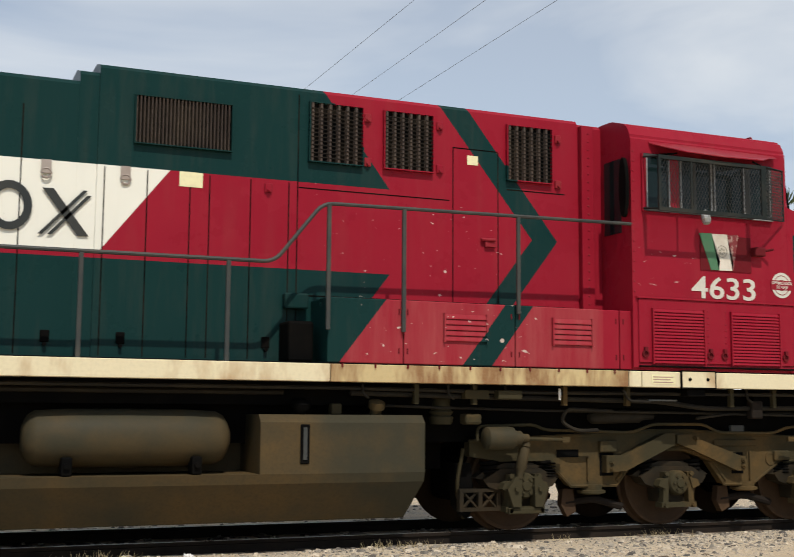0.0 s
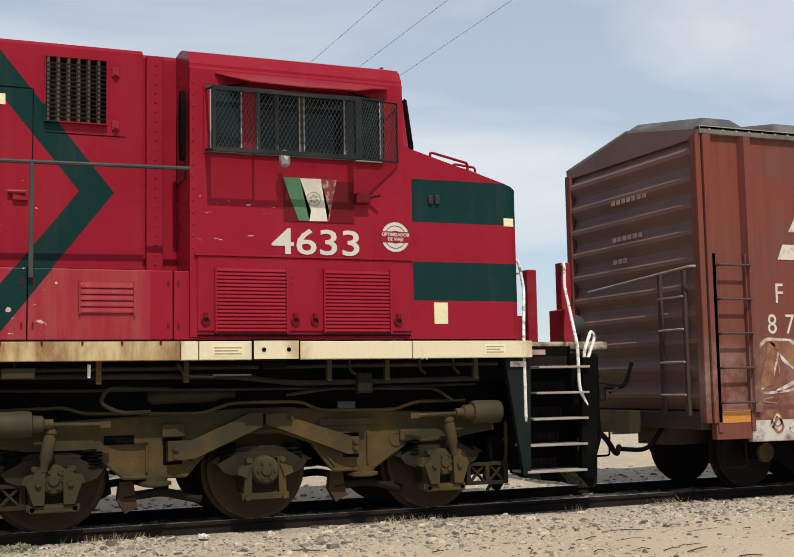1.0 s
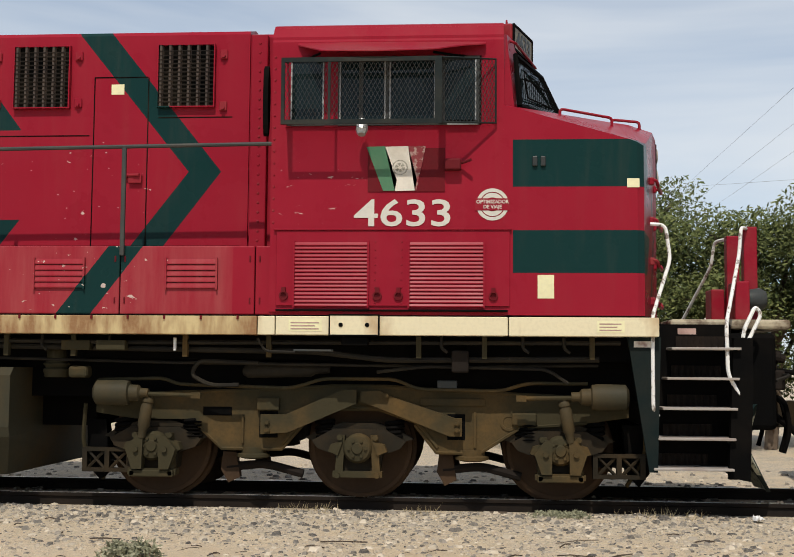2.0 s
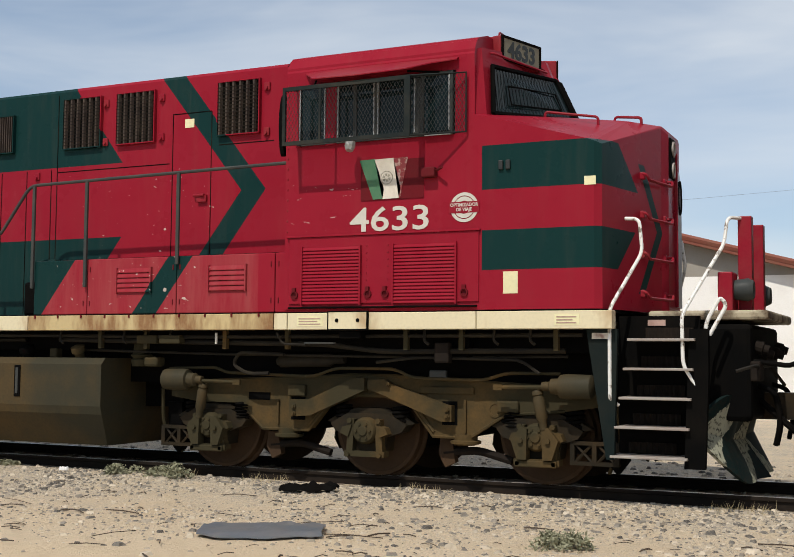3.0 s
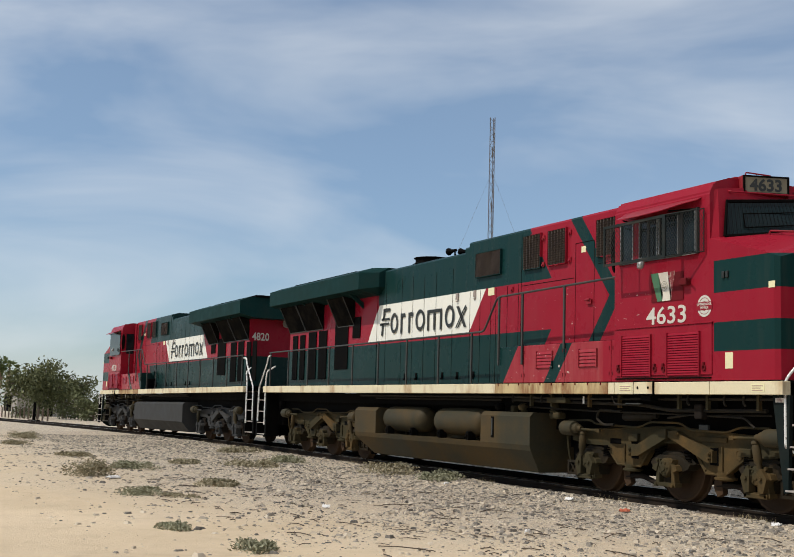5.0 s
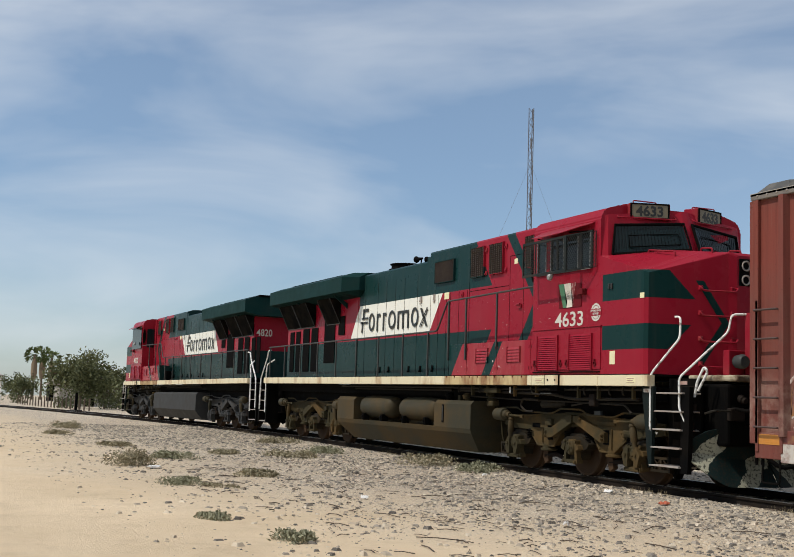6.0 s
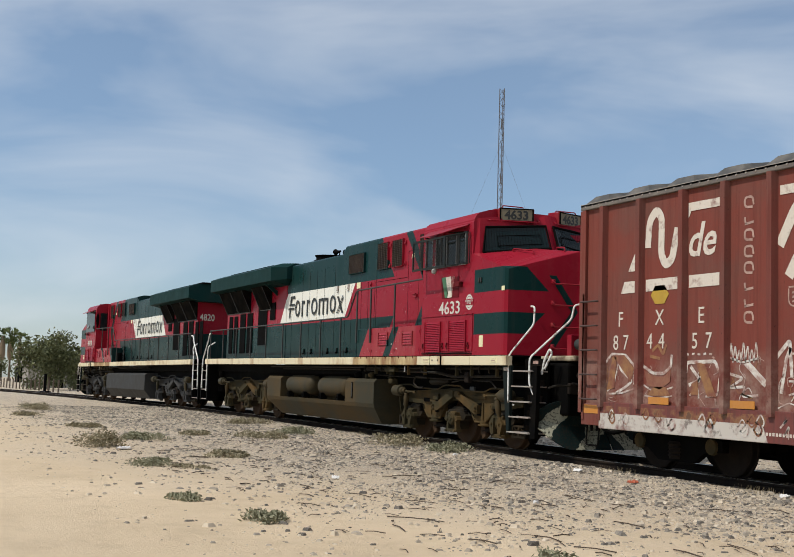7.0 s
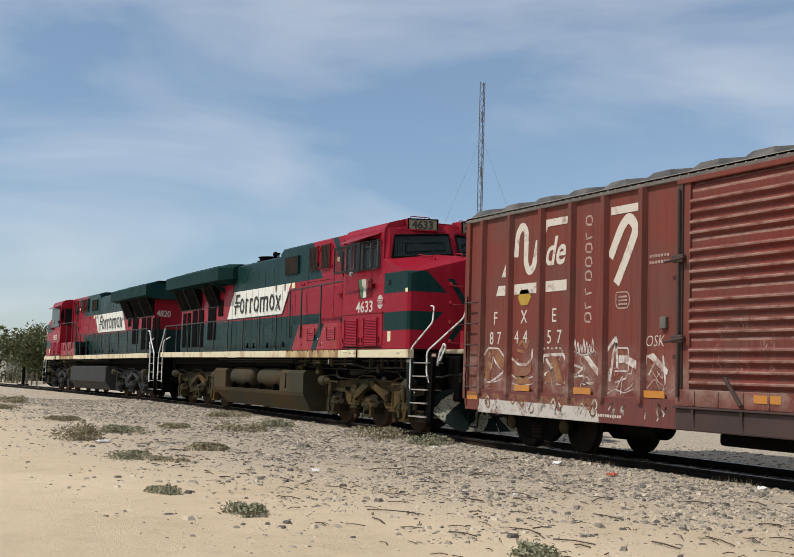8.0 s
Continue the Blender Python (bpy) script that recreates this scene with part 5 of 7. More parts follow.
    part("coupler", bm, "casting", L)
    bm = bmesh.new()
    tube(bm, soft([(4.2, -0.5, 0.95), (4.5, -0.6, 0.7), (4.75, -0.45, 0.45), (4.95, -0.2, 0.55)], 0.2), 0.035, 8)
    tube(bm, soft([(4.2, -0.9, 1.35), (4.6, -0.9, 1.3), (4.75, -0.85, 1.6)], 0.1), 0.025, 8)
    part("air_hose", bm, "black", L)
    bm = bmesh.new()
    prism_xy(bm, [(-19.2, -0.16), (-18.2, -0.16), (-18.2, 0.16), (-19.2, 0.16), (-19.4, 0.22), (-19.46, 0.0), (-19.4, -0.22)], 0.74, 1.02)
    part("coupler", bm, "grime", L)
    part("rear_platform", slab(-19.3, -18.4, -1.1, 1.1, 1.66, 1.83, 0.01), "black", L)
    part("rear_frame", slab(-19.2, -18.2, -1.0, 1.0, 0.7, 1.66, 0.03), "black", L)
    for s in (-1, 1):
        bm = lathe(bmesh.new(), (end - 0.02, -0.5 + s * 0.16, 4.02), (-1, 0, 0), [(0, 0.14), (0.09, 0.14), (0.1, 0.11), (0.05, 0.09), (0.051, 0.01)], 16)
        part("tail_lamp", bm, "galv", L)
    # jumper sockets, pipes and boxes on the end frame
    for y, z in ((-0.75, 1.5), (-0.4, 1.45), (0.4, 1.45), (0.75, 1.5)):
        part("jumper_socket", lathe(bmesh.new(), (4.2, y, z), (1, 0, -0.3), [(0, 0.07), (0.08, 0.07), (0.09, 0.05), (0.14, 0.045)], 12), "rail_steel", L)
    part("uncoupling_rod", tube(bmesh.new(), soft([(4.1, -1.35, 1.25), (4.25, -1.3, 1.3), (4.28, -0.3, 1.3), (4.4, -0.1, 1.1)], 0.06), 0.018, 6), "pipe", L)
    part("end_box", slab(4.18, 4.28, -1.0, -0.72, 1.15, 1.35, 0.02), "rail_steel", L)
    for y in (-0.62, -0.5, 0.5):
        part("air_hose", tube(bmesh.new(), soft([(4.18, y, 1.1), (4.36, y, 1.05), (4.42, y, 0.75), (4.36, y + 0.05, 0.5)], 0.12), 0.026, 8), "black", L)

    # fuel tank with cut-outs that carry the air reservoirs
    tankm = "tank" if steel == "grime" else "tank_grey"
    if steel == "grime":
        low_sec = [(-1.5, 0.72), (-1.47, 0.62), (-1.2, 0.22), (1.2, 0.22), (1.47, 0.62), (1.5, 0.72)]
        hi_sec = [(-1.5, 0.72), (-1.5, 1.24), (-1.42, 1.32), (1.42, 1.32), (1.5, 1.24), (1.5, 0.72)]
        mid_sec = [(-0.75, 0.72), (-0.75, 1.3), (0.75, 1.3), (0.75, 0.72)]
        def chunk(name, sec_, xs):
            bm = prism_yz(bmesh.new(), sec_, *xs)
            return part(name, bm, tankm, L)
        bm = hull(bmesh.new(), [[(x, y, z) for y, z in low_sec] for x in (-11.0, -3.62)])
        for v in bm.verts:
            if v.co.x > -4 and v.co.z > 0.6:
                v.co.x = -3.5
            if v.co.x < -10 and v.co.z > 0.6:
                v.co.x = -11.6
        part("fuel_tank", bm, tankm, L, "dusty grey-brown steel fuel tank")
        bm = hull(bmesh.new(), [[(x, y, z) for y, z in hi_sec] for x in (-5.32, -3.5)])
        part("tank_top", bm, tankm, L)
        chunk("tank_end", hi_sec, (-11.6, -10.35))
        chunk("tank_core", mid_sec, (-10.35, -5.32))
        for s in (-1, 1):
            for x0 in (-10.2, -7.6):
                bm = lathe(bmesh.new(), (x0, s * 1.16, 1.08), (1, 0, 0), [(0, 0.12), (0.02, 0.17), (0.06, 0.23), (0.12, 0.27), (0.4, 0.285), (1.0, 0.29), (1.6, 0.285), (1.88, 0.27), (1.96, 0.23), (2.0, 0.17), (2.03, 0.1)], 26)
                part("air_reservoir", bm, "tank", L, "olive-grey cylindrical air reservoir", smooth=True)
                for x in (x0 + 0.4, x0 + 1.65):
                    bm = slab(x - 0.05, x + 0.05, s * 1.28, s * 1.46, 0.725, 0.9, 0.012)
                    rod(bm, (x, s * 1.40, 0.82), (x, s * 1.49, 0.82), 0.03)
                    part("saddle", bm, "black", L)
            # sight gauge and fillers
            part("sight_gauge", slab(-4.9, -4.8, s * 1.5, s * 1.515, 0.82, 1.22, 0.005, 1), "black", L)
            part("gauge_glass", slab(-4.87, -4.83, s * 1.515, s * 1.522, 0.86, 1.19), "frame_alu", L)
            for x, r, mt in ((-4.85, 0.10, "black"), (-4.0, 0.09, "grime")):
                bm = lathe(bmesh.new(), (x, s * 1.3, 1.31), (0, s * 0.4, 1), [(0, r * 0.7), (0.08, r * 0.7), (0.09, r), (0.16, r), (0.18, r * 0.5)], 14)
                part("filler_cap", bm, mt, L, smooth=True)
            part("valve", slab(-4.5, -4.38, s * 1.2, s * 1.32, 1.32, 1.44, 0.02), "grime", L)
    else:
        sec_ = [(-1.5, 0.6), (-1.5, 1.25), (-1.4, 1.33), (1.4, 1.33), (1.5, 1.25), (1.5, 0.6), (1.2, 0.22), (-1.2, 0.22)]
        bm = hull(bmesh.new(), [[(x, y, z) for y, z in sec_] for x in (-11.2, -3.7)])
        part("fuel_tank", bm, tankm, L, "plain grey steel fuel tank")
    # near-black blocks fill the see-through underframe, its shade put into their colour
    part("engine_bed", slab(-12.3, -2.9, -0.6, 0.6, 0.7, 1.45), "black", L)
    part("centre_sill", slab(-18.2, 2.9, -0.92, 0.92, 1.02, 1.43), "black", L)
    # roof gear
    bm = lathe(bmesh.new(), (-10.55, 0.0, 4.76), (0, 0, 1), [(0, 0.5), (0.1, 0.5), (0.14, 0.42), (0.22, 0.42), (0.24, 0.46), (0.26, 0.46), (0.27, 0.3)], 18)
    part("exhaust_stack", bm, "black", L)
    bm = bmesh.new()
    for k, (dx, dy) in enumerate(((0, -0.25), (0.12, 0), (0.05, 0.22))):
        lathe(bm, (-8.2 + dx, dy - 0.35, 4.92), (-1, -0.05, 0), [(0, 0.03), (0.1, 0.035), (0.22, 0.05), (0.32, 0.09), (0.33, 0.01)], 12)
        rod(bm, (-8.25 + dx, dy - 0.35, 4.7), (-8.25 + dx, dy - 0.35, 4.92), 0.02)
    part("horn", bm, "black", L)

    bogie(L, 0.0, 1, steel)
    bogie(L, REAR_BOGIE, -1, steel)
    add_wheels(L, AXLES + tuple(REAR_BOGIE - a for a in AXLES), 0.535)

    # lettering
    s = text_side
    y = s * 1.556
    turn = FACE_SIDE[s]
    letters("cab_number", front_text, 0.375, "number", L, (-0.02 if s < 0 else 0.97, s * 1.554, 2.745), turn, 0.004, 1.32, 0.003)
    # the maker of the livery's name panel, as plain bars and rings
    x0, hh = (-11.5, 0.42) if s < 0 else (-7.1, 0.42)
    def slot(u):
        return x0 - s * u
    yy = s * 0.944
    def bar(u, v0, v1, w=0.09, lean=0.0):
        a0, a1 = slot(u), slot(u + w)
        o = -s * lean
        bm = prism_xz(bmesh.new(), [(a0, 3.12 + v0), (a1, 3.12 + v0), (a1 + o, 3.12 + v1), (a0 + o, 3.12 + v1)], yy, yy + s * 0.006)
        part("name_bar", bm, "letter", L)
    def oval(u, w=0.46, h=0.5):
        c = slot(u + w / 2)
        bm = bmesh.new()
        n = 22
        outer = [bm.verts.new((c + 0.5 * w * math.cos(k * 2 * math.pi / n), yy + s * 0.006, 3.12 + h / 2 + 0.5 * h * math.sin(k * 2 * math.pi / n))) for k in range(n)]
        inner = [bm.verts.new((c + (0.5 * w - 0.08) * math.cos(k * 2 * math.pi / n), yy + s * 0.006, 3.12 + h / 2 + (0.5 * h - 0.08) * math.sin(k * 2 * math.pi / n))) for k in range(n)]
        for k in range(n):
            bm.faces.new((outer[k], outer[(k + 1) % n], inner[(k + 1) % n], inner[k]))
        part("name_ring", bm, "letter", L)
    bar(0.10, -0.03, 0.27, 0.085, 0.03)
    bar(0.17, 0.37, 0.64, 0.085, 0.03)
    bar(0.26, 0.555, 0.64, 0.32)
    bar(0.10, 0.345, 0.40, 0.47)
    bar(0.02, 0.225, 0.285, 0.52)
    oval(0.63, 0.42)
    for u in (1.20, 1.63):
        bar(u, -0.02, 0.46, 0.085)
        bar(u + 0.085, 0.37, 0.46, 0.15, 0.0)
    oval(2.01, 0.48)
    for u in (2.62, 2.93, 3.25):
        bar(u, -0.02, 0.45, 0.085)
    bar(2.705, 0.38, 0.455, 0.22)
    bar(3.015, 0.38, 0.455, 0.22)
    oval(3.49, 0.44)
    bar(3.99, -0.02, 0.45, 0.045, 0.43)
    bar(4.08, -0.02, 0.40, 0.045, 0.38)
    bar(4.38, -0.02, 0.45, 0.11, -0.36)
    if s < 0:
        # round white emblem, flag and tail number
        for r0, r1 in ((0.160, 0.126), (0.116, 0.070)):
            bm = bmesh.new()
            n = 28
            o_ = [bm.verts.new((1.35 + r0 * math.cos(k * 2 * math.pi / n), y, 2.955 + r0 * math.sin(k * 2 * math.pi / n))) for k in range(n)]
            i_ = [bm.verts.new((1.35 + r1 * math.cos(k * 2 * math.pi / n), y, 2.955 + r1 * math.sin(k * 2 * math.pi / n))) for k in range(n)]
            for k in range(n):
                bm.faces.new((o_[k], o_[(k + 1) % n], i_[(k + 1) % n], i_[k]))
            part("emblem_ring", bm, "number", L, "round white emblem")
        part("emblem_band", slab(1.35 - 0.172, 1.35 + 0.172, y, y - 0.003, 2.895, 3.015), "red", L)
        letters("emblem_text", "OPTIMIZADOR", 0.05, "number", L, (1.35, y - 0.005, 2.965), turn, 0.001, 0.95, 0.001, "CENTER")
        letters("emblem_text", "DE VIAJE", 0.05, "number", L, (1.35, y - 0.005, 2.915), turn, 0.001, 0.95, 0.001, "CENTER")
        part("flag_plate", slab(0.115, 0.88, y, y - 0.004, 3.085, 3.52, 0.0), "maroon", L, "dark weathered plate behind the flag")
        for a0, a1, b0, b1, mt in ((0.10, 0.285, 0.27, 0.385, "flag_green"), (0.285, 0.515, 0.385, 0.585, "flag_white"), (0.515, 0.69, 0.585, 0.60, "flag_red")):
            bm = prism_xz(bmesh.new(), [(b0, 3.09), (b1, 3.095), (b1 + 0.02, 3.2), (a1, 3.54), (a0, 3.535)], y - 0.005, y - 0.009)
            part("flag_stripe", bm, mt, L, "faded flag stripe painted on metal")
        for r0, r1, a_to in ((0.080, 0.066, 2.0), (0.05, 0.018, 2.0)):
            bm = bmesh.new()
            n = 18
            o_ = [bm.verts.new((0.435 + r0 * math.cos(k * a_to * math.pi / n), y - 0.0105, 3.325 + r0 * 0.95 * math.sin(k * a_to * math.pi / n))) for k in range(n)]
            i_ = [bm.verts.new((0.435 + r1 * math.cos(k * a_to * math.pi / n), y - 0.0105, 3.325 + r1 * math.sin(k * a_to * math.pi / n))) for k in range(n)]
            for k in range(n):
                if r0 < 0.06 and k % 3 == 0:
                    continue
                bm.faces.new((o_[k], o_[(k + 1) % n], i_[(k + 1) % n], i_[k]))
            part("flag_emblem", bm, "flag_mark", L)
    else:
        letters("tail_number", front_text, 0.36, "number", L, (end - 0.006, 0.86, 3.42), pose(0, 0, 0, 90, 0, -90), 0.004, 0.84, 0.003)
    for small, big in (("board_number", "number_board"), ("grille_bar", "grille_frame"), ("grille_wire", "grille_frame"), ("grille_back", "grille_frame"), ("bolt", "link"), ("gauge_glass", "sight_gauge"),
                       ("push_rod", "brake_cylinder"), ("pad_outline", "jacking_pad"), ("guard_mesh", "guard_frame"), ("wire_guard", "windscreen_frame"), ("axle_cover", "journal_box"), ("cover_bolt", "journal_box"), ("guide_bolt", "axle_guide"),
                       ("emblem_text", "emblem_band"), ("headlight", "lamp_housing"), ("louvre_gap", "louvre"), ("board_frame", "number_box"), ("awning_stay", "awning"), ("saddle", "air_reservoir")):
        nest(L, small, big)
    return L


def kind_of(ob):
    return ob.name.split(".")[0]


def middle(ob):
    c = sum((Vector(v) for v in ob.bound_box), Vector()) / 8
    return ob.matrix_basis @ c


def nest(thing, small, big):
    """Hangs each small piece under the nearest larger part that it belongs to; both lie in the thing's own space."""
    hosts = [(middle(o), o) for o in thing.children if kind_of(o) == big]
    for o in list(thing.children):
        if kind_of(o) == small and hosts:
            m = middle(o)
            o.parent = min(hosts, key=lambda h: (h[0] - m).length)[1]


def plow_paint():
    m, nt, b = nodes_of("chipped_plow_paint")
    big, fine = add_noise(nt, 3.2, 4, 0.6), add_noise(nt, 22, 4, 0.6)
    co = nt.nodes.new("ShaderNodeTexCoord")
    sep = nt.nodes.new("ShaderNodeSeparateXYZ")
    nt.links.new(co.outputs["Object"], sep.inputs[0])
    # hand-painted slanting white bands
    v = math2(nt, "ADD", math2(nt, "MULTIPLY", math2(nt, "ABSOLUTE", sep.outputs["Y"]), 0.95), math2(nt, "MULTIPLY", sep.outputs["Z"], 0.9))
    v = math2(nt, "FRACT", math2(nt, "ADD", v, math2(nt, "MULTIPLY", big, 0.35)))
    c = mix(nt, ramp(nt, v, 0.62, 0.63), (0.004, 0.013, 0.013), (0.30, 0.30, 0.23))
    c = mix(nt, ramp(nt, fine, 0.50, 0.62, 0, 0.85), c, (0.016, 0.014, 0.011))
    nt.links.new(c, b.inputs["Base Color"])
    b.inputs["Roughness"].default_value = 0.7
    b.inputs["Specular IOR Level"].default_value = 0.12
    bump(nt, b, fine, 0.3, 0.006)
    return m


M["plow"] = plow_paint()
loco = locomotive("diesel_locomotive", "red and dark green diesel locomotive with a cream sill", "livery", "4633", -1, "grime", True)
lead = locomotive("diesel_locomotive", "dusty red and green diesel locomotive at the train's head", "livery_old", "4820", 1, "tank_grey", False)


# ---- boxcar ----
def boxcar():
    B = holder("boxcar", "weathered rust-red steel boxcar with graffiti and dusty roof", "boxcar")
    x0, x1, w = 5.42, 21.6, 1.5
    zb, zt = 0.9, 4.36
    part("floor", slab(x0, x1, -1.4, 1.4, 0.86, 1.02), "rust_dark", B)
    for s in (-1, 1):
        y = s * w
        # side sheets left and right of the door
        for a, b in ((x0, 11.95), (15.05, x1)):
            part("side_sheet", slab(a, b, y - s * 0.04, y, 1.02, zt), "rust", B)
            part("side_sill", slab(a + (0.55 if a < 6 else 0), b - (0.55 if b > 20 else 0), y - s * 0.05, y + s * 0.045, 0.62, 1.06, 0.01), M["sill_paint"], B)
        posts = (6.04, 7.05, 8.12, 9.07, 10.02, 11.02)
        for p in posts + tuple(27.02 - q for q in posts):
            bm = prism_xy(bmesh.new(), [(p - 0.08, y), (p + 0.08, y), (p + 0.05, y + s * 0.1), (p - 0.05, y + s * 0.1)], 0.98, zt)
            part("side_post", bm, "rust_post", B)
        for p in (x0 + 0.05, x1 - 0.05):
            part("corner_post", slab(p - 0.06, p + 0.06, y - s * 0.06, y + s * 0.06, 0.86, zt, 0.01), "rust", B)
        part("eave", slab(x0 - 0.05, x1 + 0.05, y - s * 0.05, y + s * 0.06, zt, zt + 0.1, 0.01), "eave_steel", B)
        bm = bmesh.new()
        for k in range(80):
            lathe(bm, (x0 + 0.1 + k * 0.2, y + s * 0.06, zt + 0.055), (0, s, 0), [(0, 0.018), (0.01, 0.012)], 6)
        tagged(part("rivets", bm, "galv", B), kind="stuff")
        # sliding door with horizontal corrugation
        part("door_frame", slab(11.93, 12.02, y, y + s * 0.09, 0.9, zt, 0.01), "rust_dark", B)
        part("door_frame", slab(14.98, 15.07, y, y + s * 0.09, 0.9, zt, 0.01), "rust_dark", B)
        bm = bmesh.new()
        sec = [(y - s * 0.02, 1.1)]
        for bay in range(4):
            for k in range(4):
                za, h = DOOR_FOOT + bay * DOOR_BAY + k * DOOR_RIDGE, DOOR_RIDGE
                sec += [(y + s * 0.03, za + h * 0.12), (y + s * 0.085, za + h * 0.42), (y + s * 0.09, za + h * 0.56), (y + s * 0.075, za + h * 0.68), (y + s * 0.03, za + h * 0.82)]
        sec += [(y + s * 0.03, 4.22), (y - s * 0.02, 4.28)]
        prism_yz(bm, sec, 12.17, 14.83)
        part("door", bm, "rust_door", B, "corrugated rust-red sliding door")
        part("door_stile", slab(12.03, 12.17, y, y + s * 0.07, 1.02, 4.3, 0.01), "rust", B)
        part("door_stile", slab(14.83, 14.97, y, y + s * 0.07, 1.02, 4.3, 0.01), "rust", B)
        part("door_sill", slab(11.9, 21.0, y - s * 0.05, y + s * 0.1, 0.62, 0.94, 0.02), "rust_dark", B)
        part("sill_flange", slab(11.9, 21.0, y, y + s * 0.15, 0.94, 0.97, 0.008), "rust_dark", B)
        for k in range(9):
            part("sill_gusset", prism_yz(bmesh.new(), [(y + s * 0.1, 0.64), (y + s * 0.14, 0.94), (y + s * 0.1, 0.94)], 12.3 + k, 12.34 + k), "rust_dark", B)
        part("door_track", slab(11.9, 15.1, y, y + s * 0.1, 0.972, 1.22, 0.01), "rust", B)
        for k in range(5):
            part("door_gusset", slab(12.3 + 0.5 * k, 12.34 + 0.5 * k, y + s * 0.1, y + s * 0.115, 1.0, 1.2), "rust_post", B)
        part("door_header", slab(11.9, 15.1, y, y + s * 0.1, 4.28, 4.36, 0.01), "rust", B)
        bm = bmesh.new()
        rod(bm, (11.98, s * 1.63, 1.1), (11.98, s * 1.63, 4.2), 0.025)
        part("lock_rod", bm, "rust_dark", B)
        for z in (1.9, 3.1):
            bm = slab(11.85, 12.1, s * 1.58, s * 1.66, z, z + 0.12, 0.02)
            rod(bm, (11.7, s * 1.66, z + 0.02), (12.15, s * 1.66, z + 0.07), 0.02)
            part("lock_handle", bm, "rust_dark", B)
        bm = rod(bmesh.new(), (13.35, s * 1.66, 1.02), (13.05, s * 1.68, 1.4), 0.03)
        part("door_lever", bm, "rust_dark", B)
        part("side_box", slab(11.47, 11.61, s * 1.5, s * 1.56, 2.13, 2.31, 0.01), "eave_steel", B)
        # ladder at the corner
        for z in np.linspace(1.1, 2.75, 5):
            pts = soft([(5.52, s * 1.5, z), (5.52, s * 1.64, z), (5.98, s * 1.64, z), (5.98, s * 1.5, z)], 0.03)
            part("ladder_rung", tube(bmesh.new(), pts, 0.016, 6), "rust_dark", B)
        for x in (5.5, 5.99):
            part("ladder_side", slab(x - 0.03, x + 0.03, s * 1.5, s * 1.56, 0.75, 2.9, 0.005, 1), "rust", B)
        part("step_panel", slab(5.45, 6.02, s * 1.44, s * 1.54, 0.66, 1.02, 0.01), "rust", B)
        part("reflector", slab(5.5, 5.95, s * 1.54, s * 1.546, 0.86, 1.0), "orange", B)
        part("sill_step", tube(bmesh.new(), soft([(5.55, s * 1.48, 0.66), (5.55, s * 1.5, 0.32), (5.9, s * 1.5, 0.32), (5.9, s * 1.48, 0.66)], 0.05), 0.016, 6), "black", B)
        for a in (7.32, 9.2, 11.1, 13.54):
            part("reflector", slab(a, a + 0.5, y + s * 0.047 if a < 12 else s * 1.602, y + s * 0.053 if a < 12 else s * 1.608, 1.07, 1.18), "orange", B)
    # roof with shallow pitch and cross ribs
    prof = [(-1.56, zt + 0.06), (-1.56, zt + 0.1), (0, zt + 0.36), (1.56, zt + 0.1), (1.56, zt + 0.06)]
    part("roof", prism_yz(bmesh.new(), prof, x0 - 0.05, x1 + 0.05), "galv", B, "dusty galvanised boxcar roof")
    for i in range(15):
        x = x0 + 0.35 + i * 1.1
        bm = hull(bmesh.new(), [[(x - d, -1.52, zt + 0.09), (x + d, -1.52, zt + 0.09), (x + d, 0, zt + 0.36), (x + d, 1.52, zt + 0.09), (x - d, 1.52, zt + 0.09), (x - d, 0, zt + 0.36)] if k == 0 else
                                [(x - d, -1.38, zt + 0.245), (x + d, -1.38, zt + 0.245), (x + d, 0, zt + 0.46), (x + d, 1.38, zt + 0.245), (x - d, 1.38, zt + 0.245), (x - d, 0, zt + 0.46)] for k, d in ((0, 0.36), (1, 0.2))])
        part("roof_rib", bm, "rib_steel", B)
    # corrugated ends with a peaked top
    for xe, d in ((x0, -1), (x1, 1)):
        bm = bmesh.new()
        zs = np.linspace(1.0, 4.3, 11)
        sec = [(xe - d * 0.05, 0.9), (xe, 0.95)]
        for za, zc in zip(zs, zs[1:]):
            h = zc - za
            sec += [(xe, za + 0.1 * h), (xe + d * 0.02, za + 0.25 * h), (xe + d * 0.085, za + 0.5 * h), (xe + d * 0.085, za + 0.65 * h), (xe + d * 0.02, za + 0.9 * h)]
        sec += [(xe, 4.32), (xe - d * 0.05, 4.34)]
        prism_xz(bm, sec, -1.42, 1.42)
        part("end_wall", bm, "end_paint", B, "sooty corrugated end wall")
        bm = prism_yz(bmesh.new(), [(-1.52, zt - 0.04), (-1.52, zt + 0.06), (0, zt + 0.33), (1.52, zt + 0.06), (1.52, zt - 0.04)], *sorted((xe, xe + d * 0.06)))
        part("end_gable", bm, "end_paint", B)
        for s in (-1, 1):
            part("end_post", slab(xe - 0.02 + d * 0.0, xe + d * 0.1, s * 1.4, s * 1.53, 0.86, zt, 0.01), "rust", B)
        part("end_rail", tube(bmesh.new(), soft([(xe + d * 0.05, -1.45, 2.75), (xe + d * 0.16, -1.4, 2.75), (xe + d * 0.16, 0.9, 2.62), (xe + d * 0.05, 1.0, 2.62)], 0.05), 0.016, 6), "galv", B)
        for yy in (-1.2, -0.7):
            part("end_ladder_side", slab(xe + d * 0.08, xe + d * 0.13, yy - 0.025, yy + 0.025, 0.95, 2.72), "rust_dark", B)
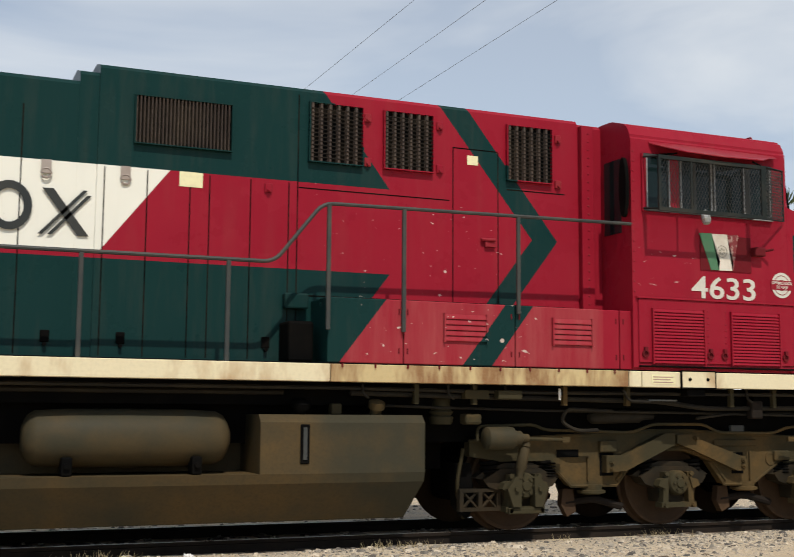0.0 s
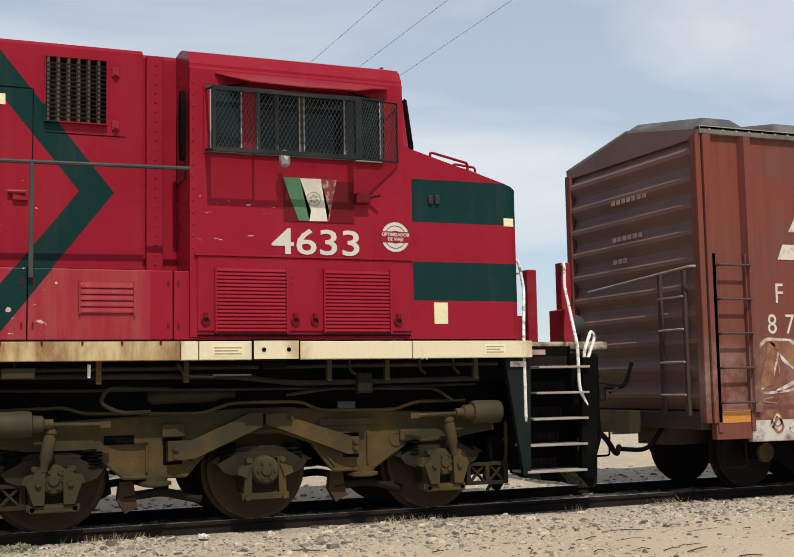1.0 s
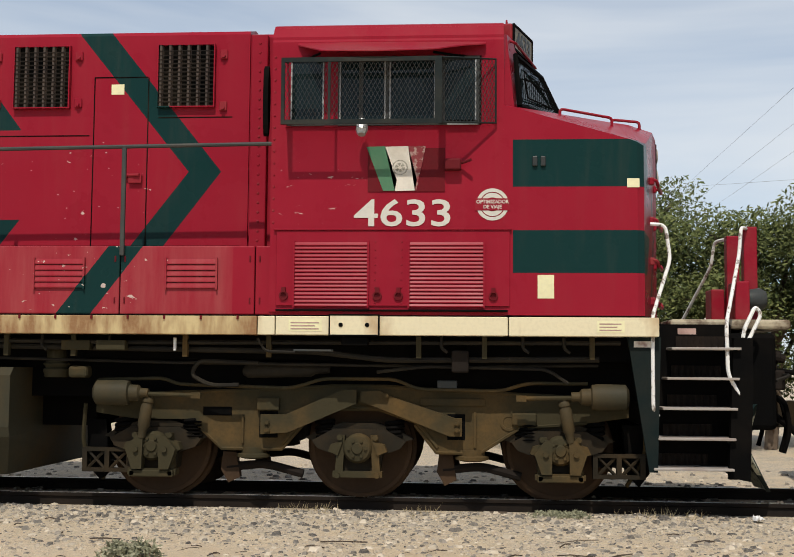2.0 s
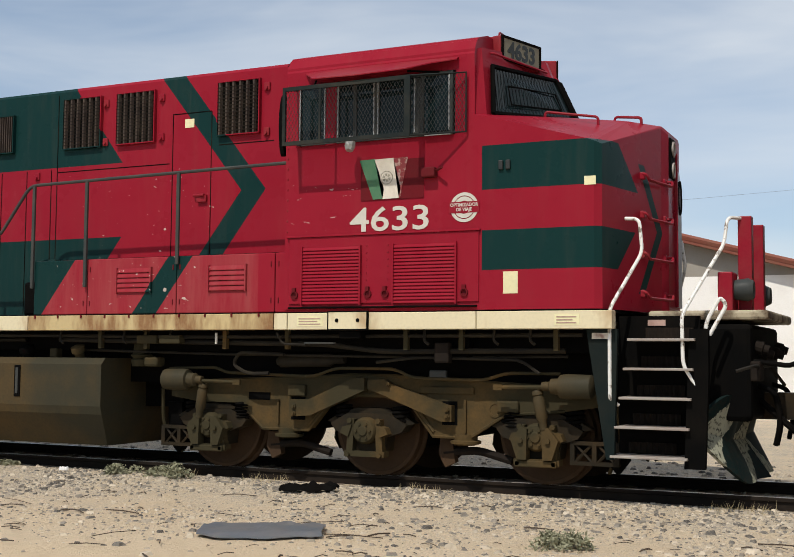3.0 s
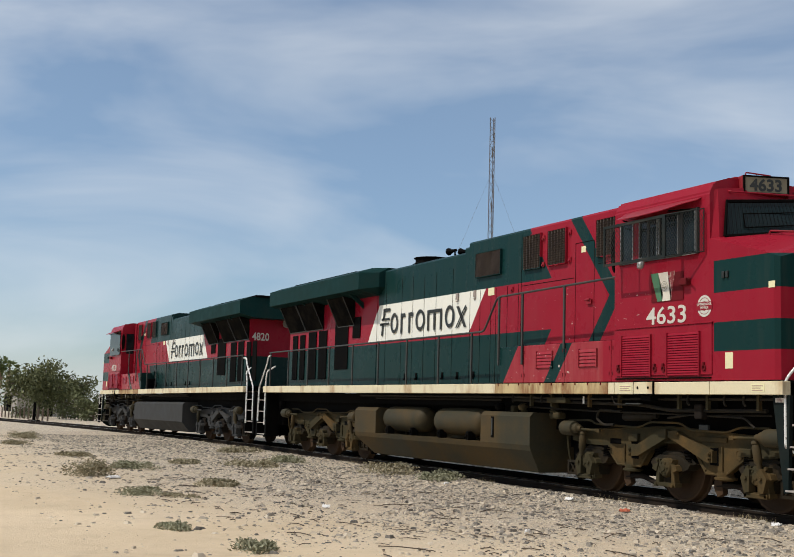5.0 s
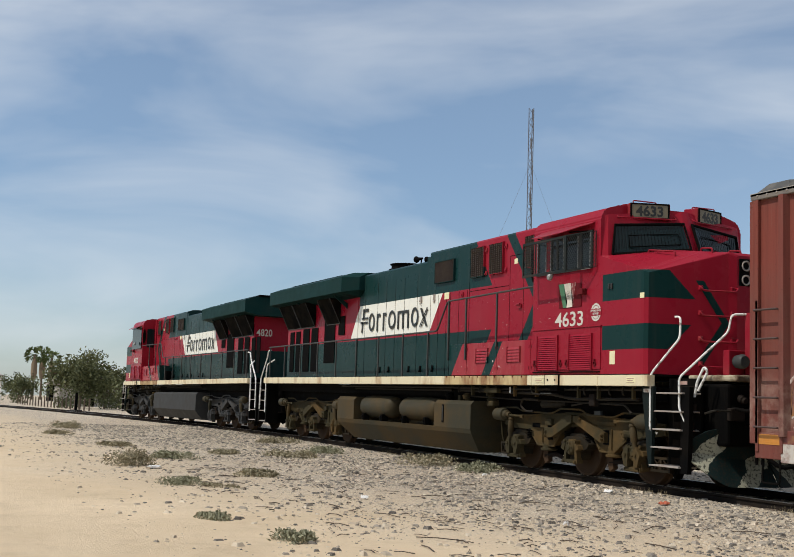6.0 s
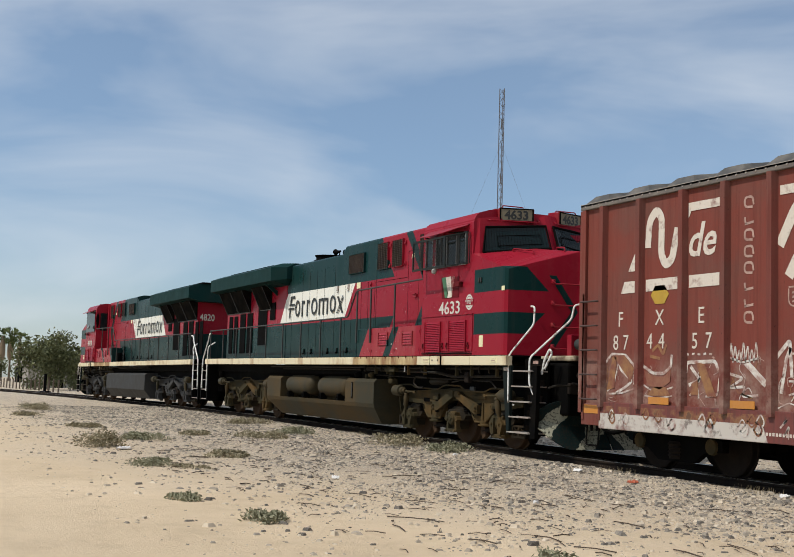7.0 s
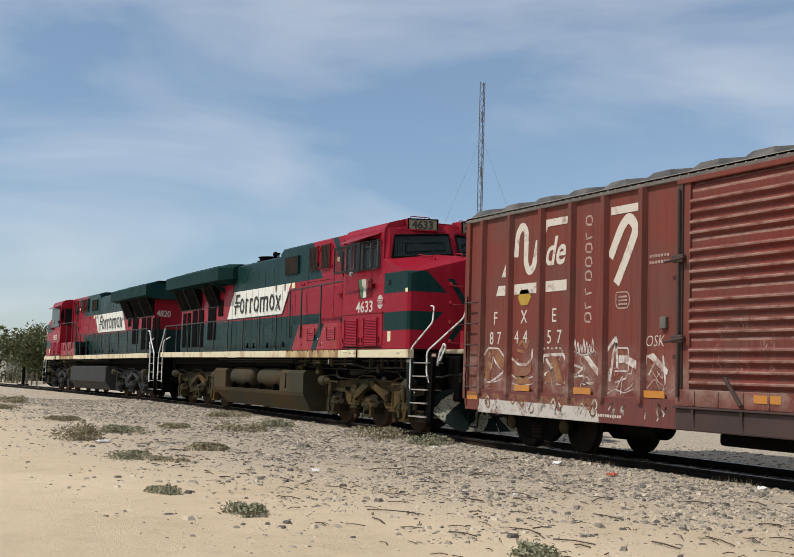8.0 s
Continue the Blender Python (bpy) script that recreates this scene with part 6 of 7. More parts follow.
        for z in (1.2, 1.6, 2.0, 2.4):
            part("end_rung", tube(bmesh.new(), [(xe + d * 0.14, -1.2, z), (xe + d * 0.14, -0.7, z)], 0.014, 6), "galv", B)
        part("end_sill", slab(xe - d * 0.4, xe + d * 0.08, -1.4, 1.4, 0.78, 1.0, 0.02), "rust_dark", B)
        bm = bmesh.new()
        prism_xy(bm, [(xe - d * 0.3, -0.15), (xe + d * 0.12, -0.14), (xe + d * 0.3, -0.2), (xe + d * 0.42, 0.0), (xe + d * 0.3, 0.2), (xe + d * 0.12, 0.14), (xe - d * 0.3, 0.15)], 0.72, 1.0)
        part("coupler", bm, "grime", B)
        part("brake_hose", tube(bmesh.new(), soft([(xe, -0.5, 0.8), (xe + d * 0.2, -0.45, 0.5), (xe + d * 0.45, -0.2, 0.52)], 0.15), 0.03, 6), "black", B)
        for z, ln in ((3.75, 0.9), (3.25, 0.75), (2.95, 0.4)):
            if d < 0:
                for i in range(int(ln / 0.12)):
                    part("stencil_bar", slab(xe - 0.093, xe - 0.088, 0.35 - i * 0.12, 0.27 - i * 0.12, z, z + 0.06), "faint", B)
    part("centre_sill", slab(x0 + 0.2, x1 - 0.2, -0.35, 0.35, 0.55, 0.9), "rust_dark", B)
    part("cross_bearer", slab(12.4, 14.6, -1.2, 1.2, 0.42, 0.62, 0.05), "black", B)
    part("brake_reservoir", lathe(bmesh.new(), (9.8, -0.8, 0.62), (1, 0, 0), [(0, 0.12), (0.08, 0.24), (0.9, 0.24), (1.0, 0.12)], 18), "black", B, smooth=True)
    # four-wheel bogies
    for cx in (7.4, 19.6):
        for s in (-1, 1):
            bm = prism_xz(bmesh.new(), [(cx - 1.1, 0.55), (cx - 1.1, 0.38), (cx - 0.7, 0.36), (cx - 0.42, 0.18), (cx + 0.42, 0.18), (cx + 0.7, 0.36), (cx + 1.1, 0.38), (cx + 1.1, 0.55), (cx + 0.6, 0.66), (cx - 0.6, 0.66)], s * 0.95, s * 1.08)
            part("side_frame", bm, "black", B)
            part("spring_nest", lathe(bmesh.new(), (cx, s * 1.04, 0.22), (0, 0, 1), [(0, 0.12), (0.03, 0.12), (0.05, 0.15), (0.08, 0.12), (0.11, 0.15), (0.14, 0.12), (0.17, 0.15), (0.20, 0.12), (0.23, 0.15), (0.27, 0.12)], 16), "rail_steel", B)
            for k in (-0.88, 0.88):
                part("bearing_cap", lathe(bmesh.new(), (cx + k, s * 1.06, 0.46), (0, s, 0), [(0, 0.13), (0.06, 0.12), (0.07, 0.05)], 14), "grime", B, smooth=True)
        part("bolster", slab(cx - 0.2, cx + 0.2, -1.0, 1.0, 0.42, 0.72, 0.03), "black", B)
    add_wheels(B, (7.4 - 0.88, 7.4 + 0.88, 19.6 - 0.88, 19.6 + 0.88), 0.46)

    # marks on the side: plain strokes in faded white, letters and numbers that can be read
    yy = -w - 0.004
    side = FACE_SIDE[-1]

    def stroke(pts, mt, name="painted_stroke", width=None):
        bm = prism_xz(bmesh.new(), pts, yy, yy - 0.004)
        return part(name, bm, mt, B)

    def ribbon(pts, wd, mt, name="painted_stroke", depth_y=-w - 0.004, turn_r=0.25):
        bm = bmesh.new()
        pts = [Vector((p[0], 0, p[1])) for p in soft([(p[0], 0, p[1]) for p in pts], turn_r, 5) for p in [(p[0], p[2])]]
        lft, rgt = [], []
        for i, p in enumerate(pts):
            d = (pts[min(i + 1, len(pts) - 1)] - pts[max(i - 1, 0)]).normalized()
            o = Vector((-d.z, 0, d.x)) * wd / 2
            lft.append(bm.verts.new((p.x + o.x, depth_y - 0.002, p.z + o.z)))
            rgt.append(bm.verts.new((p.x - o.x, depth_y - 0.002, p.z - o.z)))
        for i in range(len(pts) - 1):
            bm.faces.new((lft[i], lft[i + 1], rgt[i + 1], rgt[i]))
        return part(name, bm, mt, B)

    stroke([(6.51, 2.85), (6.93, 2.85), (6.93, 3.04), (6.6, 3.04)], "faded")
    stroke([(7.17, 2.85), (7.98, 2.85), (7.98, 3.04), (7.17, 3.04)], "faded")
    stroke([(8.23, 2.85), (8.95, 2.85), (8.95, 3.04), (8.23, 3.04)], "faded")
    stroke([(6.7, 3.2), (6.92, 3.2), (6.94, 3.6)], "faded")
    ribbon([(7.21, 3.55), (7.25, 3.98), (7.42, 4.14), (7.56, 4.0), (7.55, 3.42), (7.66, 3.24), (7.82, 3.32), (7.95, 3.8)], 0.15, "faded")
    ribbon([(10.13, 3.32), (10.42, 3.8), (10.62, 3.96), (10.82, 3.75), (10.6, 3.35), (10.3, 2.88)], 0.17, "faded")
    stroke([(10.14, 4.02), (10.93, 4.02), (10.93, 4.15), (10.14, 4.15)], "faded")
    stroke([(8.21, 3.92), (8.27, 4.02), (8.97, 4.02), (8.97, 4.15), (8.21, 4.15)], "faded")
    word = letters("painted_word", "de", 0.72, "faded", B, (8.17, yy, 3.33), side, 0.012, 0.9, 0.003)
    word.data.transform(Matrix(((1, 0.24, 0, 0), (0, 1, 0, 0), (0, 0, 1, 0), (0, 0, 0, 1))))
    for x, c in ((6.43, "F"), (7.41, "X"), (8.43, "E")):
        letters("reporting_mark", c, 0.35, "faded", B, (x, yy, 2.31), side, 0.0, 0.9, 0.003)
    for x, z, c in ((6.3, 1.93, "8"), (6.57, 1.93, "7"), (7.2, 1.94, "4"), (7.5, 1.94, "4"), (8.29, 1.93, "5"), (8.6, 1.93, "7")):
        letters("car_number", c, 0.345, "faded", B, (x, yy, z), side, 0.0, 0.9, 0.003)
    stroke([(7.30, 2.785), (7.41, 2.64), (7.64, 2.64), (7.75, 2.785), (7.64, 2.93), (7.41, 2.93)], "hexagon", "yellow_hexagon")
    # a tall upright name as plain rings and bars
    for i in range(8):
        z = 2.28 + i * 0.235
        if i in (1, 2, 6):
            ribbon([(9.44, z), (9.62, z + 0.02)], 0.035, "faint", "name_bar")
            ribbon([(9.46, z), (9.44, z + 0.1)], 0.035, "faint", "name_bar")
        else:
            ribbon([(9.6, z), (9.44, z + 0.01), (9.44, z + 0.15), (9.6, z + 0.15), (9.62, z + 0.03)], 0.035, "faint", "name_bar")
    for k in range(2):
        for i in range(7):
            stroke([(11.15 + i * 0.07, 3.14 + k * 0.1), (11.2 + i * 0.07, 3.14 + k * 0.1), (11.2 + i * 0.07, 3.185 + k * 0.1), (11.15 + i * 0.07, 3.185 + k * 0.1)], "faint", "stencil_bar")
    for i in range(18):
        bm = slab(12.9 + i * 0.1, 12.96 + i * 0.1, -1.532, -1.537, 2.93, 2.99)
        part("stencil_bar", bm, "faint", B)
    # small framed badge
    ribbon([(10.3, 2.72), (10.3, 2.48), (10.65, 2.48), (10.65, 2.74), (10.3, 2.74)], 0.022, "faint", "badge_frame")
    for k in range(3):
        stroke([(10.36, 2.53 + k * 0.06), (10.6, 2.53 + k * 0.06), (10.58, 2.56 + k * 0.06), (10.38, 2.56 + k * 0.06)], "faint", "badge_bar")
    # spray-painted scrawl low on the side, panel by panel
    rng = random.Random(11)
    tag = letters("spray_word", "OSK", 0.25, "faded", B, (11.06, yy, 1.86), side, -0.004, 0.95, 0.002)
    tag.data.transform(Matrix(((1, 0.2, 0, 0), (0, 1, 0, 0), (0, 0, 1, 0), (0, 0, 0, 1))))
    def sprayed(mt, wd, *paths):
        for path in paths:
            ribbon(path, wd, mt, "spray_stroke", turn_r=0.05)

    # ochre letters edged in white on the first three panels
    stroke([(6.30, 1.84), (6.62, 1.84), (6.88, 1.62), (6.80, 1.40)], "ochre", "spray_fill")
    stroke([(6.14, 1.26), (6.30, 1.84), (6.40, 1.80), (6.36, 1.30)], "ochre", "spray_fill")
    sprayed("spray_white", 0.045, [(6.10, 1.72), (6.27, 1.86), (6.66, 1.84), (6.90, 1.66), (6.88, 1.36)], [(6.45, 1.78), (6.52, 1.60), (6.84, 1.42), (6.66, 1.32), (6.40, 1.22)])
    sprayed("spray_white", 0.03, [(6.14, 1.24), (6.34, 1.36), (6.46, 1.72)], [(6.2, 1.2), (6.55, 1.22), (6.9, 1.3)])
    stroke([(7.16, 1.58), (7.38, 1.50), (7.64, 1.50), (7.82, 1.62), (7.80, 1.42), (7.55, 1.30), (7.25, 1.36)], "ochre_pale", "spray_fill")
    stroke([(7.22, 1.20), (7.82, 1.20), (7.70, 1.34), (7.40, 1.34)], "ochre", "spray_fill")
    sprayed("spray_white", 0.05, [(7.13, 1.66), (7.38, 1.55), (7.64, 1.55), (7.82, 1.66), (7.83, 1.84)])
    sprayed("spray_white", 0.025, [(7.14, 1.36), (7.45, 1.24), (7.86, 1.34)], [(7.16, 1.20), (7.5, 1.16), (7.84, 1.21)])
    sprayed("ochre", 0.05, [(7.35, 1.9), (7.5, 2.0), (7.62, 1.84), (7.7, 2.0)], [(7.3, 1.82), (7.55, 1.78)])
    stroke([(8.40, 1.72), (8.60, 1.70), (8.86, 1.22), (8.66, 1.22)], "ochre", "spray_fill")
    stroke([(8.28, 1.24), (8.46, 1.24), (8.44, 1.46), (8.30, 1.40)], "ochre", "spray_fill")
    sprayed("spray_white", 0.055, [(8.15, 1.44), (8.20, 1.72), (8.83, 1.74), (8.90, 1.60)], [(8.28, 1.66), (8.5, 1.46), (8.24, 1.38)])
    sprayed("spray_white", 0.03, [(8.26, 1.22), (8.5, 1.50), (8.62, 1.66)], [(8.62, 1.22), (8.88, 1.24), (8.92, 1.5)])
    for k in range(5):
        sprayed("spray_white", 0.03, [(8.18 + k * 0.13, 1.845), (8.24 + k * 0.13, 1.84 + 0.015 * (k % 2))])
    # a crown of quick strokes with a zigzag and a flying band under it
    for k in range(7):
        x = 9.12 + k * 0.085
        sprayed("spray_white", 0.024, [(x, 1.74), (x + 0.05, 2.02 - 0.05 * (k % 3)), (x + 0.09, 1.72)])
    sprayed("spray_white", 0.03, [(9.10, 1.80), (9.4, 1.72), (9.72, 1.78)])
    sprayed("spray_white", 0.04, [(9.14, 1.56), (9.42, 1.50), (9.14, 1.36), (9.46, 1.38), (9.40, 1.24), (9.72, 1.26)])
    stroke([(9.42, 1.70), (9.56, 1.72), (9.92, 1.44), (9.84, 1.38)], "spray_white", "spray_fill")
    sprayed("ochre", 0.025, [(9.2, 1.5), (9.3, 1.3), (9.6, 1.22)])
    # a tall white arrow
    sprayed("spray_white", 0.06, [(10.02, 1.28), (10.06, 1.78), (10.32, 2.02), (10.36, 1.52)], [(10.16, 1.30), (10.26, 1.78), (10.34, 1.92)])
    stroke([(10.40, 1.60), (10.56, 1.60), (10.86, 1.50), (10.90, 1.62), (10.60, 1.72), (10.40, 1.72)], "spray_white", "spray_fill")
    sprayed("spray_white", 0.03, [(10.36, 1.84), (10.64, 1.84), (10.65, 1.47), (10.30, 1.47)], [(10.30, 1.28), (10.6, 1.36)])
    sprayed("spray_white", 0.018, [(10.1, 1.1), (10.3, 1.18), (10.55, 1.12), (10.8, 1.2)], [(10.35, 1.2), (10.5, 1.4), (10.45, 1.1)])
    # a broad white slash
    stroke([(11.12, 1.72), (11.26, 1.76), (11.62, 1.50), (11.60, 1.42)], "spray_white", "spray_fill")
    sprayed("spray_white", 0.04, [(11.04, 1.28), (11.10, 1.72), (11.32, 1.64), (11.16, 1.42)], [(11.5, 1.72), (11.56, 1.3), (11.48, 1.12)])
    sprayed("faint", 0.02, [(11.1, 1.2), (11.3, 1.36), (11.6, 1.22)], [(11.22, 1.5), (11.42, 1.3)])
    panels = ((6.14, 6.95), (7.15, 8.02), (8.22, 8.97), (9.17, 9.92), (10.12, 10.92), (11.12, 11.86))
    for n, (a, b) in enumerate(panels):
        for k in range(7):
            cx, cz = rng.uniform(a, b - 0.1), rng.uniform(1.1, 1.7)
            pts = [(cx, cz)]
            for _ in range(rng.randint(2, 3)):
                pts.append((min(b, max(a, pts[-1][0] + rng.uniform(-0.2, 0.2))), min(1.8, max(1.08, pts[-1][1] + rng.uniform(-0.2, 0.2)))))
            ribbon(pts, rng.uniform(0.008, 0.016), rng.choice(("spray_white", "faint", "ochre")), "spray_stroke")
        # loops and crosses that run down over the side sill
        for k in range(5):
            cx, cz = rng.uniform(a, b - 0.2), rng.uniform(0.74, 0.9)
            if n < 4:
                pts = [(cx, cz), (cx + 0.1, cz + 0.14), (cx + 0.18, cz), (cx + 0.09, cz - 0.08), (cx, cz + 0.02)]
            else:
                pts = [(cx, cz), (cx + rng.uniform(-0.1, 0.1), cz + rng.uniform(0.05, 0.14)), (cx + rng.uniform(-0.12, 0.12), cz - 0.06)]
            ribbon(pts, rng.uniform(0.016, 0.034), "ochre" if n < 4 and k % 2 else "spray_white", "spray_stroke", -w - 0.048)
    for i in range(14):
        part("stencil_bar", slab(9.66 + i * 0.064, 9.70 + i * 0.064, -w - 0.046, -w - 0.050, 0.72, 0.765), "faded", B)
    return B


def boxcar_sill_paint():
    m, nt, b = nodes_of("tagged_sill_paint")
    co = nt.nodes.new("ShaderNodeTexCoord")
    sep = nt.nodes.new("ShaderNodeSeparateXYZ")
    nt.links.new(co.outputs["Object"], sep.inputs[0])
    a, c2, runs = add_noise(nt, 2.6, 5, 0.65), add_noise(nt, 5.0, 4, 0.6), add_noise(nt, 3.0, 4, 0.7, stretch=(5.0, 5.0, 0.4))
    c = mix(nt, ramp(nt, runs, 0.45, 0.7, 0, 0.7), (0.145, 0.035, 0.027), (0.06, 0.025, 0.02))
    # a sprayed white cloud along the lower edge with ochre above it
    c = mix(nt, math2(nt, "MULTIPLY", inside(nt, sep, [(6.2, 0.82), (9.95, 0.84), (9.95, 1.0), (6.0, 1.0)]), ramp(nt, c2, 0.46, 0.60, 0, 0.8)), c, (0.24, 0.12, 0.05))
    c = mix(nt, math2(nt, "MULTIPLY", inside(nt, sep, [(5.5, 0.5), (10.0, 0.5), (9.85, 0.86), (5.9, 0.88)]), ramp(nt, a, 0.36, 0.50, 0.1, 0.95)), c, (0.50, 0.47, 0.42))
    c = mix(nt, ramp(nt, c2, 0.60, 0.66, 0, 0.6), c, (0.05, 0.03, 0.025))
    nt.links.new(c, b.inputs["Base Color"])
    b.inputs["Roughness"].default_value = 0.6
    return m


M["sill_paint"] = boxcar_sill_paint()
BOX_CAR = boxcar()


# ---- beyond the track ----
def leaf_material(name, a, b_):
    m, nt, b = nodes_of(name)
    geo = nt.nodes.new("ShaderNodeNewGeometry")
    c = mix(nt, geo.outputs["Random Per Island"], a, b_)
    nt.links.new(c, b.inputs["Base Color"])
    b.inputs["Roughness"].default_value = 0.7
    b.inputs["Specular IOR Level"].default_value = 0.2
    return m


M["leaf"] = leaf_material("mesquite_leaf", (0.042, 0.062, 0.017), (0.15, 0.165, 0.055))
M["shrub"] = leaf_material("dusty_shrub_leaf", (0.13, 0.135, 0.08), (0.28, 0.27, 0.18))
M["dryshrub"] = leaf_material("parched_shrub_leaf", (0.14, 0.13, 0.08), (0.34, 0.29, 0.19))
M["farleaf"] = leaf_material("dusty_far_leaf", (0.05, 0.062, 0.028), (0.14, 0.152, 0.072))
M["drygrass"] = leaf_material("dry_grass", (0.22, 0.18, 0.10), (0.38, 0.31, 0.19))
M["palm"] = leaf_material("palm_frond", (0.05, 0.085, 0.03), (0.13, 0.15, 0.06))
M["bark"] = plain("grey_bark", (0.12, 0.09, 0.065), 0.9, relief=0.5)
M["thatch"] = plain("dry_palm_skirt", (0.20, 0.15, 0.10), 0.95, relief=0.5)
M["plaster"] = plain("whitewashed_wall", (0.84, 0.83, 0.80), 0.85, dirt=(0.5, 0.46, 0.4), amount=0.35, patch=0.8)
M["cement"] = plain("bare_cement", (0.30, 0.28, 0.25), 0.9, amount=0.4, patch=0.9)
M["rooftile"] = plain("red_roof_tile", (0.20, 0.055, 0.035), 0.8, amount=0.4)
M["mast_steel"] = plain("painted_mast_steel", (0.105, 0.098, 0.10), 0.6, metal=0.0, amount=0.3, spec=0.1)
M["tarp"] = plain("grey_rubber_sheet", (0.10, 0.115, 0.13), 0.55, dirt=(0.25, 0.2, 0.15), amount=0.4)
M["litter"] = plain("white_litter", (0.75, 0.74, 0.72), 0.6)
M["redlitter"] = plain("red_litter", (0.5, 0.12, 0.06), 0.5)


def card(verts, faces, c, size, rng, flat=1.0):
    a = Vector((rng.gauss(0, 1), rng.gauss(0, 1), rng.gauss(0, 1) * flat)).normalized()
    b_ = a.orthogonal().normalized()
    k = len(verts)
    q = size * rng.uniform(0.6, 1.3)
    verts += [tuple(c + a * q), tuple(c + b_ * q * 0.45), tuple(c - a * q), tuple(c - b_ * q * 0.45)]
    faces.append((k, k + 1, k + 2, k + 3))


def leafy(name, material, parent, verts, faces):
    me = bpy.data.meshes.new(name)
    me.from_pydata(verts, [], faces)
    me.materials.append(M[material])
    ob = new(name, me)
    ob.parent = parent
    return ob


def tree(x, y, height, spread, seed, leaves=9000, size=0.075):
    rng = random.Random(seed)
    T = holder("mesquite_tree", "feathery green mesquite tree on dry ground", "tree")
    T.location = (x, y, ground_z(x, y) - 0.05)
    bm = bmesh.new()
    tips = []
    tube(bm, [(0, 0, 0), (0.1, 0.05, height * 0.2), (0.0, 0.1, height * 0.38)], 0.13, 8)
    for i in range(11):
        a = i * 2.4 + rng.uniform(-0.4, 0.4)
        r = spread * rng.uniform(0.5, 0.95)
        z = height * rng.uniform(0.5, 0.92)
        p = Vector((0, 0.05, height * rng.uniform(0.15, 0.36)))
        q = Vector((math.cos(a) * r, math.sin(a) * r, z))
        mid = p.lerp(q, 0.5) + Vector((0, 0, 0.15 * height))
        tube(bm, [tuple(p), tuple(mid), tuple(q)], 0.045, 5)
        tips += [mid, q, p.lerp(q, 0.75) + Vector((0, 0, 0.1))]
    part("trunk", bm, "bark", T)
    for i in range(18):
        a, r = rng.uniform(0, 6.28), spread * rng.uniform(0.2, 1.0)
        tips.append(Vector((math.cos(a) * r, math.sin(a) * r, height * ((0.25 if x > -50 else 0.06) + 0.65 * rng.random() * (1 - 0.3 * r / spread)))))
    verts, faces = [], []
    for i in range(leaves):
        c = rng.choice(tips)
        v = Vector((rng.gauss(0, 1), rng.gauss(0, 1), rng.gauss(0, 1))).normalized() * spread * 0.36 * rng.random() ** 0.5
        v.z *= 0.75
        card(verts, faces, c + v, size, rng)
    leafy("crown", "leaf" if x > -50 else "farleaf", T, verts, faces)
    return T


for i, (x, y, h, r) in enumerate(((2.2, 9.0, 5.5, 2.1), (5.4, 9.6, 5.3, 2.1), (8.6, 9.2, 5.1, 2.2), (0.0, 10.2, 4.4, 1.4))):
    tree(x, y, h, r, 40 + i, 42000, 0.052)
tree(-112, 3.2, 5.6, 3.6, 60, 8000, 0.16)
tree(-118, 6.5, 4.8, 3.0, 61, 5000, 0.16)
tree(-100, 6.0, 2.2, 1.7, 62, 2500, 0.14)
tree(-170, 3.0, 4.0, 3.0, 63, 2500, 0.2)


def palm(x, y, height, seed, slim=1.0):
    rng = random.Random(seed)
    P = holder("fan_palm", "tall fan palm with a skirt of dry fronds", "palm", "fan palms")
    P.location = (x, y, ground_z(x, y))
    P.scale = (slim, slim, 1.0)
    part("trunk", lathe(bmesh.new(), (0, 0, 0), (0, 0, 1), [(0, 0.32), (height * 0.4, 0.24), (height * 0.92, 0.2)], 10), "bark", P)
    part("dry_skirt", lathe(bmesh.new(), (0, 0, height * 0.42), (0, 0, 1), [(0, 0.5), (height * 0.12, 0.8), (height * 0.3, 0.75), (height * 0.42, 0.35)], 11), "thatch", P)
    verts, faces = [], []
    for i in range(34):
        a, e = i * 2.399, rng.uniform(-0.6, 1.1)
        d = Vector((math.cos(a) * math.cos(e), math.sin(a) * math.cos(e), math.sin(e)))
        base = Vector((0, 0, height * 0.9))
        hubp = base + d * height * 0.12
        for k in range(9):
            side = d.orthogonal().normalized() * rng.uniform(-1, 1) + d.cross(d.orthogonal()).normalized() * rng.uniform(-1, 1)
            tip = hubp + (d + side * 0.6).normalized() * height * 0.11 - Vector((0, 0, height * 0.02))
            n = len(verts)
            o = d.orthogonal().normalized() * height * 0.012
            verts += [tuple(hubp), tuple(hubp.lerp(tip, 0.6) + o), tuple(tip), tuple(hubp.lerp(tip, 0.6) - o)]
            faces.append((n, n + 1, n + 2, n + 3))
    leafy("fronds", "palm", P, verts, faces)


palm(34, 25, 10.4, 1)
palm(-25.3, 42.5, 11.0, 5, 0.6)
palm(-300, 18.5, 12.2, 2)
palm(-305, 21, 12.6, 3)
palm(-298, 22.4, 11.4, 4)


